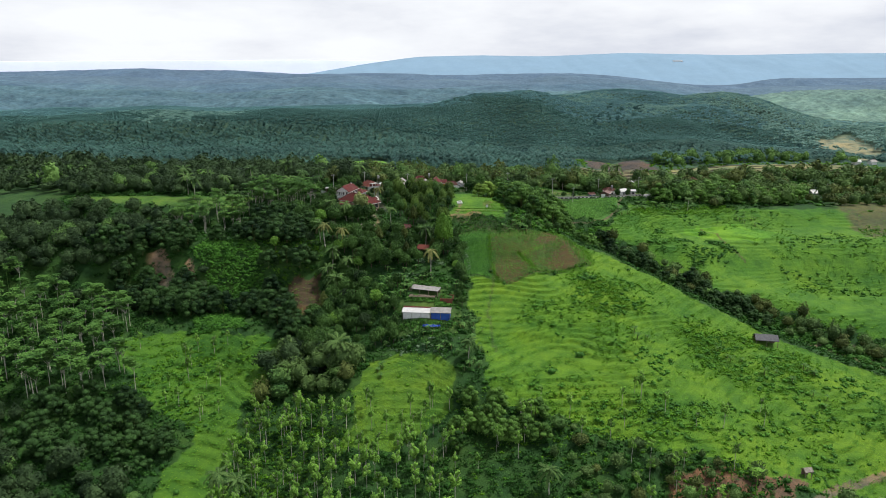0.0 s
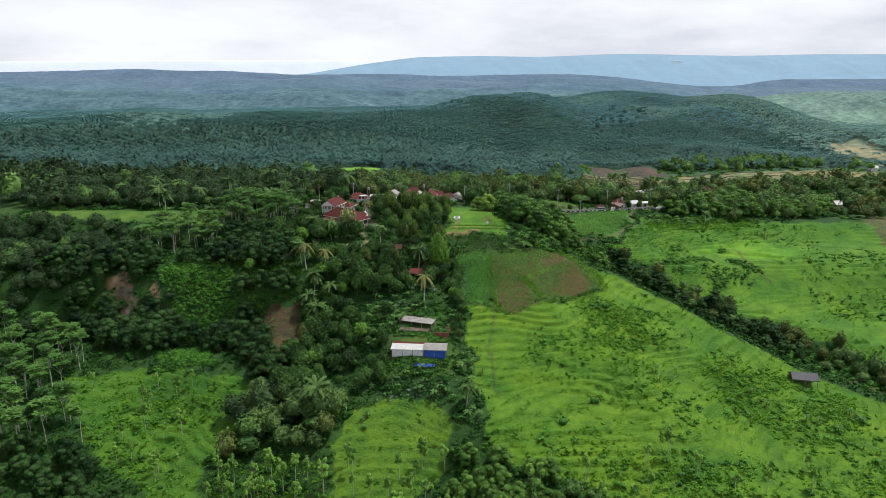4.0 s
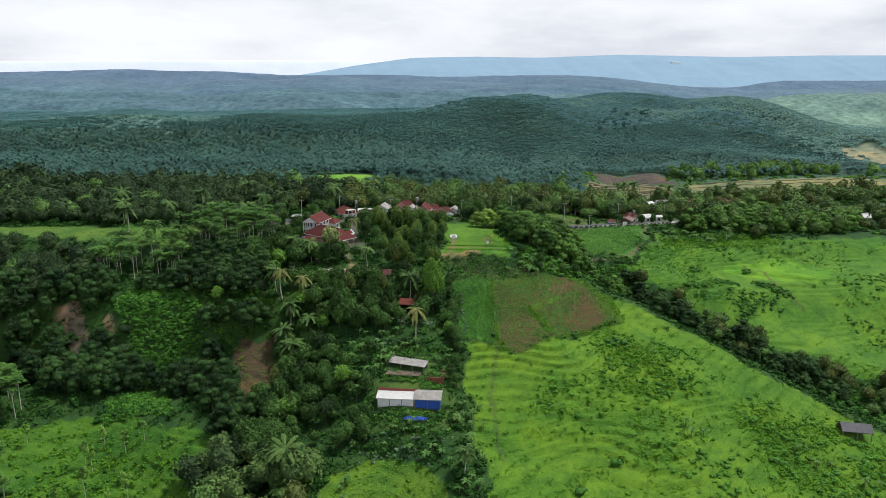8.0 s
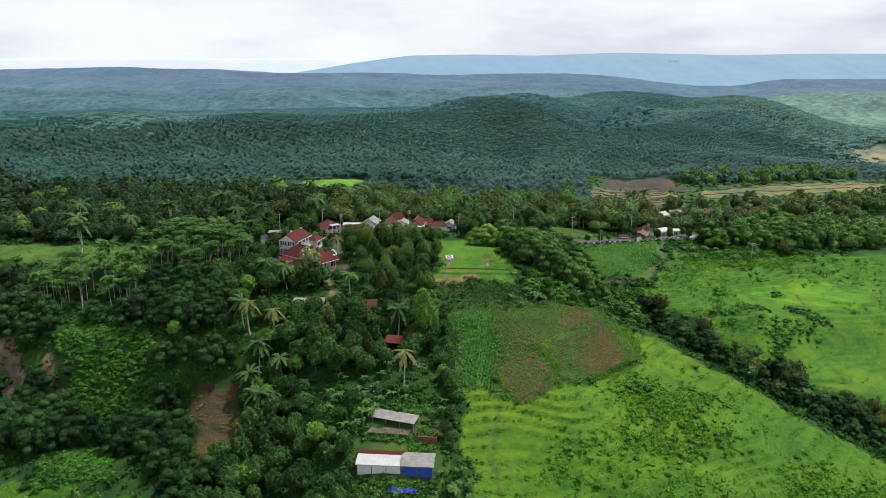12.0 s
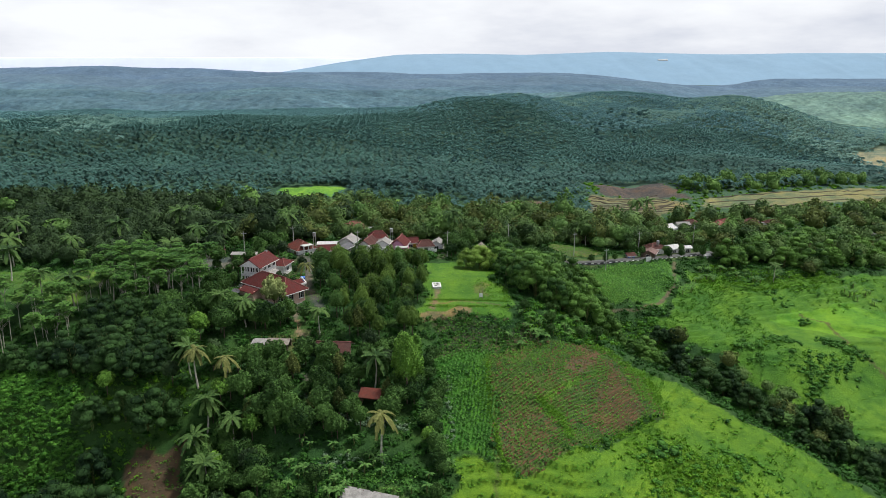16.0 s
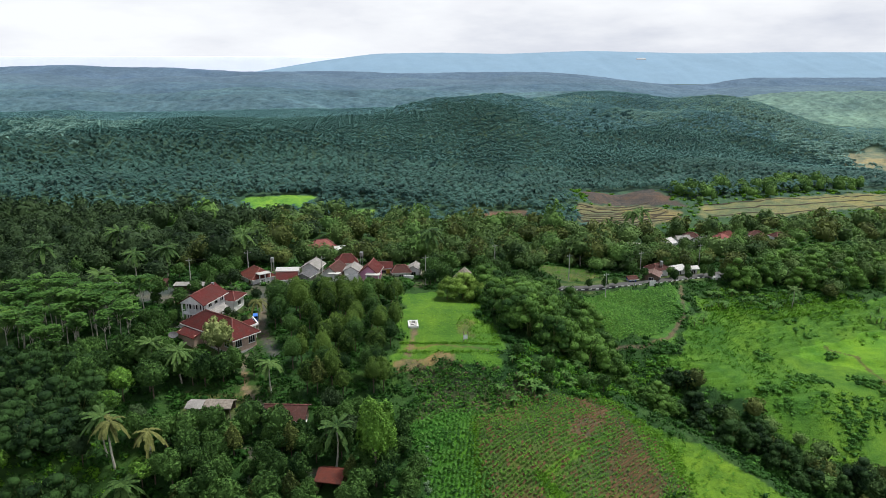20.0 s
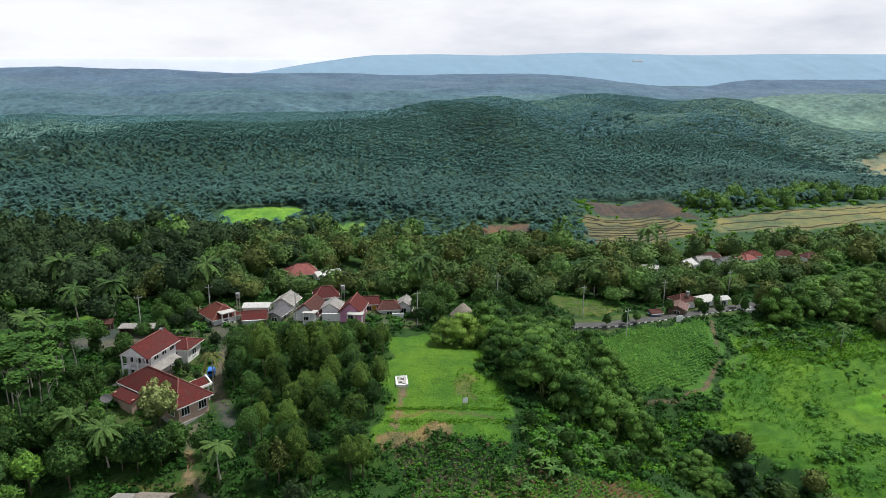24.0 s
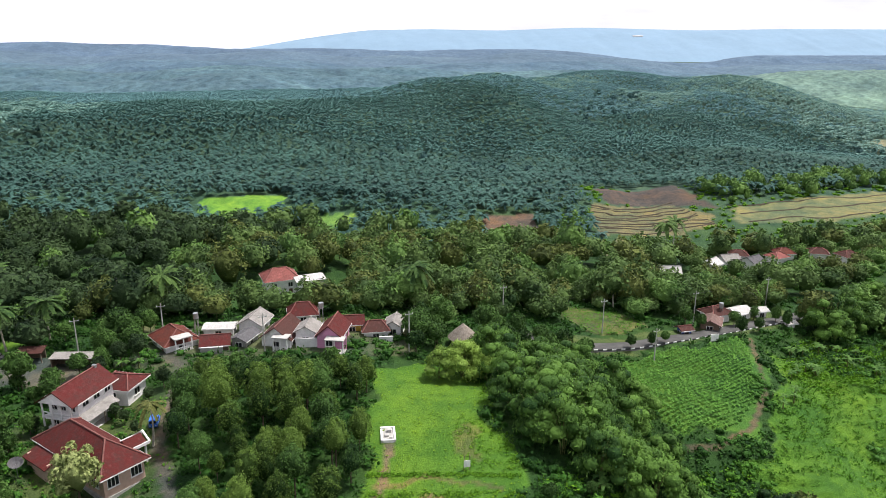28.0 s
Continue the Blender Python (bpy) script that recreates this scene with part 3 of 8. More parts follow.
COLOURS = {
    "soil_top": (0.115, 0.084, 0.044),
    "lawn": (0.072, 0.170, 0.014), "soil_upper": (0.080, 0.074, 0.029), "soil_lower": (0.064, 0.088, 0.027), "bare_strip": (0.190, 0.150, 0.070), "lawn_bare": (0.110, 0.140, 0.035), "lawn_cut": (0.120, 0.130, 0.040), "crop": (0.060, 0.100, 0.026), "greens": (0.055, 0.170, 0.014), "fallow": (0.066, 0.080, 0.030),
    "slope": (0.083, 0.177, 0.011), "mid_meadow": (0.083, 0.167, 0.014), "low_meadow": (0.059, 0.144, 0.011), "west_soil": (0.090, 0.056, 0.030),
    "west_field": (0.088, 0.158, 0.024), "plot": (0.068, 0.160, 0.020), "east": (0.074, 0.170, 0.014), "bright": (0.105, 0.240, 0.015),
    "paddy": (0.165, 0.165, 0.072), "terraces": (0.145, 0.135, 0.066), "pond": (0.140, 0.150, 0.075), "ploughed": (0.080, 0.060, 0.050),
    "red_soil": (0.115, 0.080, 0.060), "far_green": (0.135, 0.285, 0.034), "near_green": (0.125, 0.240, 0.044),
    "house_yard": (0.058, 0.092, 0.027), "west_yard": (0.120, 0.110, 0.085), "west_lawn": (0.080, 0.170, 0.018), "village_yard": (0.090, 0.105, 0.050), "shed_yard": (0.075, 0.100, 0.034), "farm_yard": (0.060, 0.110, 0.022),
    "farm_beds": (0.045, 0.120, 0.020), "cleared": (0.090, 0.092, 0.038), "low_plots": (0.120, 0.105, 0.055), "low_soil": (0.150, 0.085, 0.050),
    "roadside": (0.110, 0.125, 0.045), "far_fields": (0.230, 0.215, 0.130), "road_strip": (0.075, 0.110, 0.032),
}
TERRACE = 0.95
TERRACED = ("slope", "east", "low_meadow", "mid_meadow", "bright", "terraces", "paddy", "low_plots", "west_soil")


def inside(corners, x, y):
    """Whether points lie in a plot, its edge wandering a little."""
    x, y = x + 1.1 * np.sin(y / 3.1) + 0.5 * np.sin(y / 1.3 + x / 2.0), y + 1.0 * np.sin(x / 2.7) + 0.5 * np.sin(x / 1.1)
    odd = np.zeros(np.shape(x), bool)
    for (ax, ay), (bx, by) in zip(corners, corners[1:] + corners[:1]):
        if ay == by:
            continue
        cross = ((ay > y) != (by > y)) & (x < (bx - ax) * (y - ay) / (by - ay) + ax)
        odd ^= cross
    return odd


def strip(line, x, y):
    """The distance of points from a line of corners."""
    best = np.full(np.shape(x), 1e9)
    for (ax, ay), (bx, by) in zip(line, line[1:]):
        dx, dy = bx - ax, by - ay
        s = np.clip(((x - ax) * dx + (y - ay) * dy) / (dx * dx + dy * dy), 0, 1)
        best = np.minimum(best, np.hypot(x - ax - s * dx, y - ay - s * dy))
    return best


def surface(x, y):
    """The ground with the steps of its terraces."""
    x, y = np.asarray(x, float), np.asarray(y, float)
    z = ground_height(x, y)
    stepped = np.zeros(x.shape, bool)
    for k in TERRACED:
        stepped |= inside(PLOTS[k], x, y)
    step = TERRACE
    wob = z + 0.25 * np.sin(x / 5.3 + 1.7 * np.sin(y / 8.7))
    level = np.floor(wob / step)
    u = np.clip((wob / step - level - 0.76) / 0.24, 0, 1)
    amount = np.clip(0.85 + 0.5 * np.sin(x / 17.0 + 1.0) * np.cos(y / 13.0), 0.35, 1.05)
    return np.where(stepped, z + amount * ((level + u * u * (3 - 2 * u)) * step - wob + 0.3), z)


LANE = [(-34, 324), (-30, 320), (-27.5, 304), (-26, 294), (-21.5, 284)]
FOOTPATH = [(85, 342), (81.5, 331), (77.5, 320), (71, 311), (63, 306), (55, 306)]
LOW_TRACK = [(80, 140), (92, 150), (112, 161), (140, 168)]
GARDEN_PATH = [(-27.5, 284), (-26.4, 277), (-25.4, 273.4), (-25.2, 271.4), (-23.6, 268.6), (-21.4, 266.4), (-19, 263)]
LOWER_PATH = [(-21, 253.5), (-19.6, 251.5), (-15, 250), (-9, 249.4)]
EAST_PATH = [(115.5, 317.4), (120.8, 312.4), (119, 297), (124, 288)]
RUBBLE = [(7, 292), (6.4, 286), (5.6, 280)]
BALK = [(26.5, 247.8), (29.7, 244.2), (32, 240.3)]
CROSS_BALK = [(27.3, 248.9), (31.2, 252.3), (42, 262.1)]
FIELD_PATH = [(17.5, 268), (17, 233), (14, 215), (15, 195)]
PATHS = ((LANE, 0.95, (0.115, 0.100, 0.075)), (FOOTPATH, 0.5, (0.13, 0.10, 0.055)), (LOW_TRACK, 1.2, (0.17, 0.13, 0.075)), (FIELD_PATH, 0.4, (0.065, 0.110, 0.020)), (BALK, 0.6, (0.075, 0.165, 0.015)), (CROSS_BALK, 0.6, (0.075, 0.165, 0.015)), (RUBBLE, 0.6, (0.16, 0.13, 0.08)), (EAST_PATH, 0.45, (0.085, 0.095, 0.030)), (GARDEN_PATH, 0.55, (0.17, 0.14, 0.095)), (LOWER_PATH, 0.6, (0.17, 0.15, 0.10)))


def gather(name, arrays):
    """One mesh from a list of (points, quads)."""
    points, quads, base = [], [], 0
    for v, f in arrays:
        points.append(v)
        quads.append(f + base)
        base += len(v)
    return mesh_from(name, np.concatenate(points), np.concatenate(quads), True)


def mesh_from(name, v, f, soft=False):
    v, f = np.asarray(v, np.float32), np.asarray(f, np.int32)
    me = bpy.data.meshes.new(name)
    me.vertices.add(len(v))
    me.vertices.foreach_set("co", v.ravel())
    me.loops.add(f.size)
    me.loops.foreach_set("vertex_index", f.ravel())
    me.polygons.add(len(f))
    me.polygons.foreach_set("loop_start", np.arange(0, f.size, f.shape[1], dtype=np.int32))
    if soft:
        me.polygons.foreach_set("use_smooth", np.ones(len(f), bool))
    me.update(calc_edges=True)
    return me


def linked(name, me, mat, parent=None, label="", category="", kind="", group=""):
    me.materials.append(M[mat])
    ob = new(name, me)
    ob.parent = parent
    return tagged(ob, label, category, group, kind)


# ---- ground: one sheet to the horizon ----
def spread(lo, hi, step, lo2, hi2, step2, first, last, grow):
    """Grid lines: close from lo to hi, wider to lo2 and hi2, then ever wider to first and last."""
    out = list(np.arange(lo, hi, step)) + list(np.arange(hi, hi2, step2))
    d, p = step2, out[-1]
    while p < last:
        d *= grow
        p += d
        out.append(p)
    head, d, p = [], step2, lo
    while p > lo2:
        p -= step2
        head.append(p)
    while p > first:
        d *= grow
        p -= d
        head.append(p)
    return np.array(head[::-1] + out)


gx, gy = np.meshgrid(spread(-105, 150, 0.72, -190, 330, 3.0, -4500, 4500, 1.14), spread(140, 348, 0.62, 120, 610, 2.6, -900, 4700, 1.1), indexing="xy")
rows_n, cols_n = gx.shape
gx, gy = gx.ravel(), gy.ravel()
gz = surface(gx, gy)
ids = np.arange(rows_n * cols_n).reshape(rows_n, cols_n)
quads = np.stack([ids[:-1, :-1], ids[:-1, 1:], ids[1:, 1:], ids[1:, :-1]], -1).reshape(-1, 4)
ground_mesh = mesh_from("ground", np.stack([gx, gy, gz], -1), quads)
ground_mesh.polygons.foreach_set("use_smooth", np.ones(len(quads), bool))
tone = np.empty((len(gx), 4), np.float32)
tone[:] = (0.026, 0.070, 0.012, 1)
# from y 430 on haze is painted in: the ground turns paler and bluer
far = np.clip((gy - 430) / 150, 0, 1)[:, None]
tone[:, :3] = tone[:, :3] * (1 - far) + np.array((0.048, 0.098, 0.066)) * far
for key, corners in PLOTS.items():
    tone[inside(corners, gx, gy), :3] = COLOURS[key]
for line, half, colour in PATHS:
    tone[strip(line, gx, gy) < half, :3] = colour
scar = (strip([(-91, 250), (-89, 246), (-87.5, 243)], gx, gy) < 1.7) | (strip([(-103, 254), (-100, 250), (-98, 247)], gx, gy) < 2.6)
tone[scar, :3] = (0.24, 0.16, 0.10)
attr = ground_mesh.color_attributes.new("cover_with_haze", "FLOAT_COLOR", "POINT")
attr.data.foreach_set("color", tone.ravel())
gm, gn, gl, gb = material("ground_cover", 0.95)
vc = gn.new("ShaderNodeVertexColor")
vc.layer_name = "cover_with_haze"
gp = position(gn)
n1, n2, n3 = noise_node(gn, gl, 0.045, 4.0, 0.6, gp), noise_node(gn, gl, 0.55, 5.0, 0.7, gp), noise_node(gn, gl, 3.2, 4.0, 0.75, gp)
g1 = mix_node(gn, gl, "MULTIPLY", 1.0, vc.outputs[0], ramp_node(gn, gl, n1.outputs["Fac"], [(0.34, (0.60, 0.78, 0.85)), (0.50, (0.98, 1.0, 1.0)), (0.64, (1.25, 1.12, 0.95))]))
g2 = mix_node(gn, gl, "MULTIPLY", 0.9, g1, ramp_node(gn, gl, n2.outputs["Fac"], [(0.34, (0.74, 0.80, 0.78)), (0.60, (1.12, 1.07, 1.05))]))
g3 = mix_node(gn, gl, "MULTIPLY", 0.8, g2, ramp_node(gn, gl, n3.outputs["Fac"], [(0.3, (0.6, 0.66, 0.6)), (0.6, (1.1, 1.08, 1.1))]))
n4 = noise_node(gn, gl, 0.17, 5.0, 0.65, gp)
g4 = mix_node(gn, gl, "MULTIPLY", 1.0, g3, ramp_node(gn, gl, n4.outputs["Fac"], [(0.36, (0.60, 0.74, 0.80)), (0.52, (1.0, 1.0, 1.0)), (0.66, (1.18, 1.12, 0.95))]))
gl.new(g4, gb.inputs["Base Color"])
bumped(gn, gl, gb, n3.outputs["Fac"], 0.8, 0.35)
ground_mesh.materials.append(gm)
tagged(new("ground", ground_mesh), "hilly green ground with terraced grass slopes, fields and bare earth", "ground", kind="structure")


def ridge(name, crest, depth, drop, mat, label, rough=1.6):
    """A far hill: a crest line with folds and a rough canopy, falling to both sides."""
    cols, rws = 520, 30
    r = np.random.default_rng(len(name) + len(crest))
    xs = np.linspace(crest[0][0], crest[-1][0], cols)
    ys = np.interp(xs, [c[0] for c in crest], [c[1] for c in crest])
    zs = np.interp(xs, [c[0] for c in crest], [c[2] for c in crest])
    sm = np.hanning(31) / np.hanning(31).sum()
    zs = np.convolve(np.pad(zs, 15, mode="edge"), sm, "valid")
    if drop <= 60:
        zs = zs + 3.5 * np.sin(xs / 97.0 + len(crest)) + 2.5 * np.sin(xs / 43.0 + len(name))
    s = np.linspace(-1, 0.6, rws)[:, None]
    fall = np.abs(s) ** 1.3
    fold = (14 * np.sin(xs / 83.0 + s * 4 + np.sin(xs / 140.0)) + 7 * np.sin(xs / 31.0 + s * 7 + 2 * np.sin(xs / 57.0))) * np.minimum(1, np.abs(s) * 2.5)
    bumps = r.normal(0, rough, (rws, cols))
    bumps = (bumps + np.roll(bumps, 1, 1) + np.roll(bumps, 2, 1)) * 0.4 * (0.35 + 0.65 * np.minimum(1, np.abs(s) * 4))
    z = zs - drop * fall + fold * (1 - fall) * min(0.8, 0.5 * rough) + bumps
    v = np.stack([np.broadcast_to(xs, z.shape), ys + s * depth, z], -1).reshape(-1, 3)
    idx = np.arange(rws * cols).reshape(rws, cols)
    q = np.stack([idx[:-1, :-1], idx[:-1, 1:], idx[1:, 1:], idx[1:, :-1]], -1).reshape(-1, 4)
    me = mesh_from(name, v, q)
    me.polygons.foreach_set("use_smooth", np.ones(len(q), bool))
    linked(name, me, mat, None, label, "hills", "structure")


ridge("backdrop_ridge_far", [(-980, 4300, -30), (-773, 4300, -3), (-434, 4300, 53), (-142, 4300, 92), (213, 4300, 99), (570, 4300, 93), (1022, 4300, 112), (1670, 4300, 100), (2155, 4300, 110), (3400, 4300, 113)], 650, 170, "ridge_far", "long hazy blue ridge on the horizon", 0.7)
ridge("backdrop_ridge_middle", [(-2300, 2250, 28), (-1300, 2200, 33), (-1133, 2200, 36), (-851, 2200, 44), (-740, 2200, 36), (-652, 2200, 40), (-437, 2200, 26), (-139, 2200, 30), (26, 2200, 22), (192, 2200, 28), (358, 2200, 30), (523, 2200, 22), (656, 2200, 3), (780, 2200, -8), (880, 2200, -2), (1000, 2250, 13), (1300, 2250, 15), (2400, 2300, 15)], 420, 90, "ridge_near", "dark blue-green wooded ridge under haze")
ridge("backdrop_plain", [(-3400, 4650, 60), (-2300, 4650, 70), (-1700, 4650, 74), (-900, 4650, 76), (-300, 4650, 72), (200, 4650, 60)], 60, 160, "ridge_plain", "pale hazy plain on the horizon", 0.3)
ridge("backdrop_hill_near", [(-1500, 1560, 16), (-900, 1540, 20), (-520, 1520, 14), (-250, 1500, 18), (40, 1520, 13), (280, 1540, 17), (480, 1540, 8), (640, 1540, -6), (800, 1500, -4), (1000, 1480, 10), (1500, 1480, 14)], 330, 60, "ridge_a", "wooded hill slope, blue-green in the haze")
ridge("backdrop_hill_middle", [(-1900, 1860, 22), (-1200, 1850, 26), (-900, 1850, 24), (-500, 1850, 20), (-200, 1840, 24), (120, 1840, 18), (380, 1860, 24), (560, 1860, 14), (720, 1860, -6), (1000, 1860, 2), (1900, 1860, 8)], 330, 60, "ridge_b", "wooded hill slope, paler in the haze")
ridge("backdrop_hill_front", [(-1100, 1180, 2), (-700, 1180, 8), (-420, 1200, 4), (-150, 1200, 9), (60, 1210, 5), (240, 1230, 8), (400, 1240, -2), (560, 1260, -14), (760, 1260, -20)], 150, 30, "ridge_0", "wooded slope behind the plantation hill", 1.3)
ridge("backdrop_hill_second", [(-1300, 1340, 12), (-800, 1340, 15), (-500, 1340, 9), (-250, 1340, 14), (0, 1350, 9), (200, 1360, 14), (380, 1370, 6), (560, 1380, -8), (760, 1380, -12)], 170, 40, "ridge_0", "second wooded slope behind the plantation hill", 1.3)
# the east hill's lighter green is painted sun and haze
ridge("backdrop_hill_east", [(380, 1330, -14), (560, 1300, 4), (760, 1290, 13), (980, 1290, 15), (1300, 1290, 18), (1700, 1290, 18)], 300, 60, "ridge_light", "pale green hill, painted lighter for sun and haze", 1.4)

# ---- building blocks ----
rng = np.random.default_rng(7)


def sprays(c, n, size, rng, flat=0.35, long=1.0, hang=0.0):
    """Leaf sprays: one folded four-cornered blade for each centre c, facing about along n."""
    k = len(c)
    n = n + flat * rng.normal(size=(k, 3))
    n /= np.linalg.norm(n, axis=1, keepdims=True) + 1e-9
    r = rng.normal(size=(k, 3))
    if hang:
        r = np.cross(n, np.array((0, 0, 1.0)) + 0.5 * r * (1 - hang))
    u = np.cross(n, r)
    u /= np.linalg.norm(u, axis=1, keepdims=True) + 1e-9
    v = np.cross(n, u)
    s = (size * rng.uniform(0.6, 1.3, k))[:, None]
    pts = np.stack([c - u * s * long, c + v * s * 0.62 - n * s * 0.2, c + u * s * long, c - v * s * 0.62 - n * s * 0.2], 1)
    return pts.reshape(-1, 3), np.arange(4 * k).reshape(k, 4)


def ball(k, rng, low=-0.35):
    p = rng.normal(size=(k * 3, 3))
    p /= np.linalg.norm(p, axis=1, keepdims=True)
    return p[p[:, 2] > low][:k]


def crown_arrays(seed, count, lobes=9, size=0.16, tall=0.85, droop=0.0, lobe_r=(0.34, 0.52), base=0.0, core=2):
    """A crown of radius 1 about its middle: leafy lobes with gaps between them."""
    r = np.random.default_rng(seed)
    ang = r.uniform(0, 2 * np.pi, lobes)
    rad = 0.66 * np.sqrt(r.uniform(0.02, 1, lobes))
    hz = r.uniform(-0.45, 0.62, lobes) * (1 - rad * 0.5)
    mid = np.stack([rad * np.cos(ang), rad * np.sin(ang), hz * tall + base], -1)
    mid[0] = (0, 0, 0.35 * tall + base)
    lr = r.uniform(*lobe_r, lobes)
    cs, ns = [], []
    for i in range(lobes):
        d = ball(count // lobes + 1, r)
        p = mid[i] + d * lr[i] * r.uniform(0.74, 1.2, (len(d), 1)) * (1, 1, tall)
        keep = np.ones(len(p), bool)
        for j in range(lobes):
            if j != i:
                keep &= np.linalg.norm((p - mid[j]) / (1, 1, tall), axis=1) > lr[j] * 0.72
        cs.append(p[keep])
        ns.append((d + (0, 0, 0.25 - droop))[keep])
    c, n = np.concatenate(cs), np.concatenate(ns)
    out = [sprays(c, n, size, r)]
    sv, sf = cube_sphere(core)
    for i in range(lobes):
        ph = r.uniform(0, 6.28, 3)
        wob = 1 + 0.16 * np.sin(3.1 * sv[:, :1] + ph[0]) * np.cos(2.7 * sv[:, 1:2] + ph[1]) + 0.14 * np.sin(4.3 * sv[:, 2:] + ph[2])
        out.append((mid[i] + sv * wob * lr[i] * 0.72 * np.array((1, 1, tall)), sf))
    return join(out)


def tufted_crown(seed, count, lobes=24, size=0.1, tall=1.0, lobe_r=(0.24, 0.36), core=3, taper=0.0, low=-0.5):
    """A closed crown of radius 1 about its middle: many leafy tufts on a rounded body, dark between them."""
    r = np.random.default_rng(seed)
    k = np.arange(lobes)
    zz = low + (1 - low) * (k + 0.5) / lobes
    an = k * 2.399 + r.uniform(-0.35, 0.35, lobes)
    rr = np.sqrt(1 - zz ** 2)
    way_out = np.stack([rr * np.cos(an), rr * np.sin(an), zz], -1)
    lr = r.uniform(*lobe_r, lobes)
    mid = way_out * (1 - lr * 0.9)[:, None] * r.uniform(0.72, 1.08, (lobes, 1))
    cs, ns = [], []
    for i in range(lobes):
        d = ball(count // lobes + 1, r, -0.8) + 0.55 * way_out[i] + (0, 0, 0.25)
        d /= np.linalg.norm(d, axis=1, keepdims=True)
        cs.append(mid[i] + d * lr[i] * r.uniform(0.7, 1.15, (len(d), 1)))
        ns.append(d)
    sv, sf = cube_sphere(core)
    ph = r.uniform(0, 6.28, 3)
    body = sv * (0.66 + 0.12 * np.sin(4.1 * sv[:, :1] + ph[0]) * np.cos(3.7 * sv[:, 1:2] + ph[1]) + 0.08 * np.sin(5.3 * sv[:, 2:] + ph[2]))
    shaped = []
    for v in (np.concatenate(cs), body):
        narrow = 1 - taper * np.clip((v[:, 2:] + 0.6) / 1.6, 0, 1)
        shaped.append(v * np.concatenate([narrow, narrow, np.full_like(narrow, tall)], 1))
    return join([sprays(shaped[0], np.concatenate(ns), size, r, 0.45), (shaped[1], sf)])


def cube_sphere(k):
    """A ball of 6 k k four-cornered faces."""
    v, f = [], []
    t = np.linspace(-1, 1, k + 1)
    for axis in range(3):
        for sgn in (-1, 1):
            b = len(v)
            for p in t:
                for q in t:
                    c = [0.0, 0.0, 0.0]
                    c[axis], c[(axis + 1) % 3], c[(axis + 2) % 3] = sgn, p * sgn, q
                    v.append(c)
            for i in range(k):
                for j in range(k):
                    a0 = b + i * (k + 1) + j
                    f.append((a0, a0 + k + 1, a0 + k + 2, a0 + 1))
    v, f = np.array(v), np.array(f)
    v, same = np.unique(np.round(v / np.linalg.norm(v, axis=1, keepdims=True), 5), axis=0, return_inverse=True)
    return v, same.reshape(-1)[f]


def tube(points, radii, sides=6):
    """A tapered limb along points."""
    points = np.asarray(points, float)
    rings = []
    for i, p in enumerate(points):
        t = points[min(i + 1, len(points) - 1)] - points[max(i - 1, 0)]
        t = t / np.linalg.norm(t)
        u = np.cross(t, (0.3, 0.9, 0.1) if abs(t[2]) > 0.9 else (0, 0, 1.0))
        u /= np.linalg.norm(u)
        v = np.cross(t, u)
        a = np.linspace(0, 2 * np.pi, sides, endpoint=False)
        rings.append(p + radii[i] * (np.cos(a)[:, None] * u + np.sin(a)[:, None] * v))
    v = np.concatenate(rings)
    f = []
    for i in range(len(points) - 1):
        for j in range(sides):
            k = (j + 1) % sides
            f.append((i * sides + j, i * sides + k, (i + 1) * sides + k, (i + 1) * sides + j))
    return v, np.array(f)


def join(arrays):
    points, faces, base = [], [], 0
    for v, f in arrays:
        points.append(v)
        faces.append(f + base)
        base += len(v)
    return np.concatenate(points), np.concatenate(faces)


def scatter(arr, pos, scale, turn, squash=None):
    """Copies of one (points, quads), joined: at pos, scaled and turned."""
    v, f = arr
    k = len(pos)
    c, s = np.cos(turn)[:, None], np.sin(turn)[:, None]
    sc = np.asarray(scale)[:, None]
    sz = sc if squash is None else sc * np.asarray(squash)[:, None]
    x = (v[None, :, 0] * c - v[None, :, 1] * s) * sc + pos[:, 0:1]
    y = (v[None, :, 0] * s + v[None, :, 1] * c) * sc + pos[:, 1:2]
    z = v[None, :, 2] * sz + pos[:, 2:3]
    pts = np.stack([x, y, z], -1).reshape(-1, 3)
    faces = (f[None] + (np.arange(k) * len(v))[:, None, None]).reshape(-1, f.shape[1])
    return pts, faces


# ---- plants, each built once ----
def limbs_of(seed, h, spreadr, n=4, r0=0.2, fork=0.45):
    r = np.random.default_rng(seed)
    lean = r.uniform(-0.3, 0.3, 2) * min(1.0, h * 0.25)
    out = [tube([(0, 0, -0.4), (lean[0] * 0.3, lean[1] * 0.3, h * 0.4), (lean[0], lean[1], h * 0.92)], [r0, r0 * 0.75, r0 * 0.3])]
    for i in range(n):
        a = r.uniform(0, 6.28)
        z0 = h * r.uniform(fork, 0.75)
        out.append(tube([(0, 0, z0), (spreadr * 0.35 * math.cos(a), spreadr * 0.35 * math.sin(a), z0 + h * 0.14), (spreadr * 0.75 * math.cos(a), spreadr * 0.75 * math.sin(a), z0 + h * 0.24)], [r0 * 0.5, r0 * 0.35, r0 * 0.15], 5))
    return join(out)


def plant(name, trunk, crown, bark, leaf, label, category, crown_name="crown"):
    root = new(name)
    linked("stem_base" if crown_name == "foliage" else "trunk", mesh_from(name + "_trunk", *trunk), bark, root, kind="stuff" if crown_name == "foliage" else "")
    linked(crown_name, mesh_from(name + "_" + crown_name, *crown, True), leaf, root)
    return tagged(root, label, category)


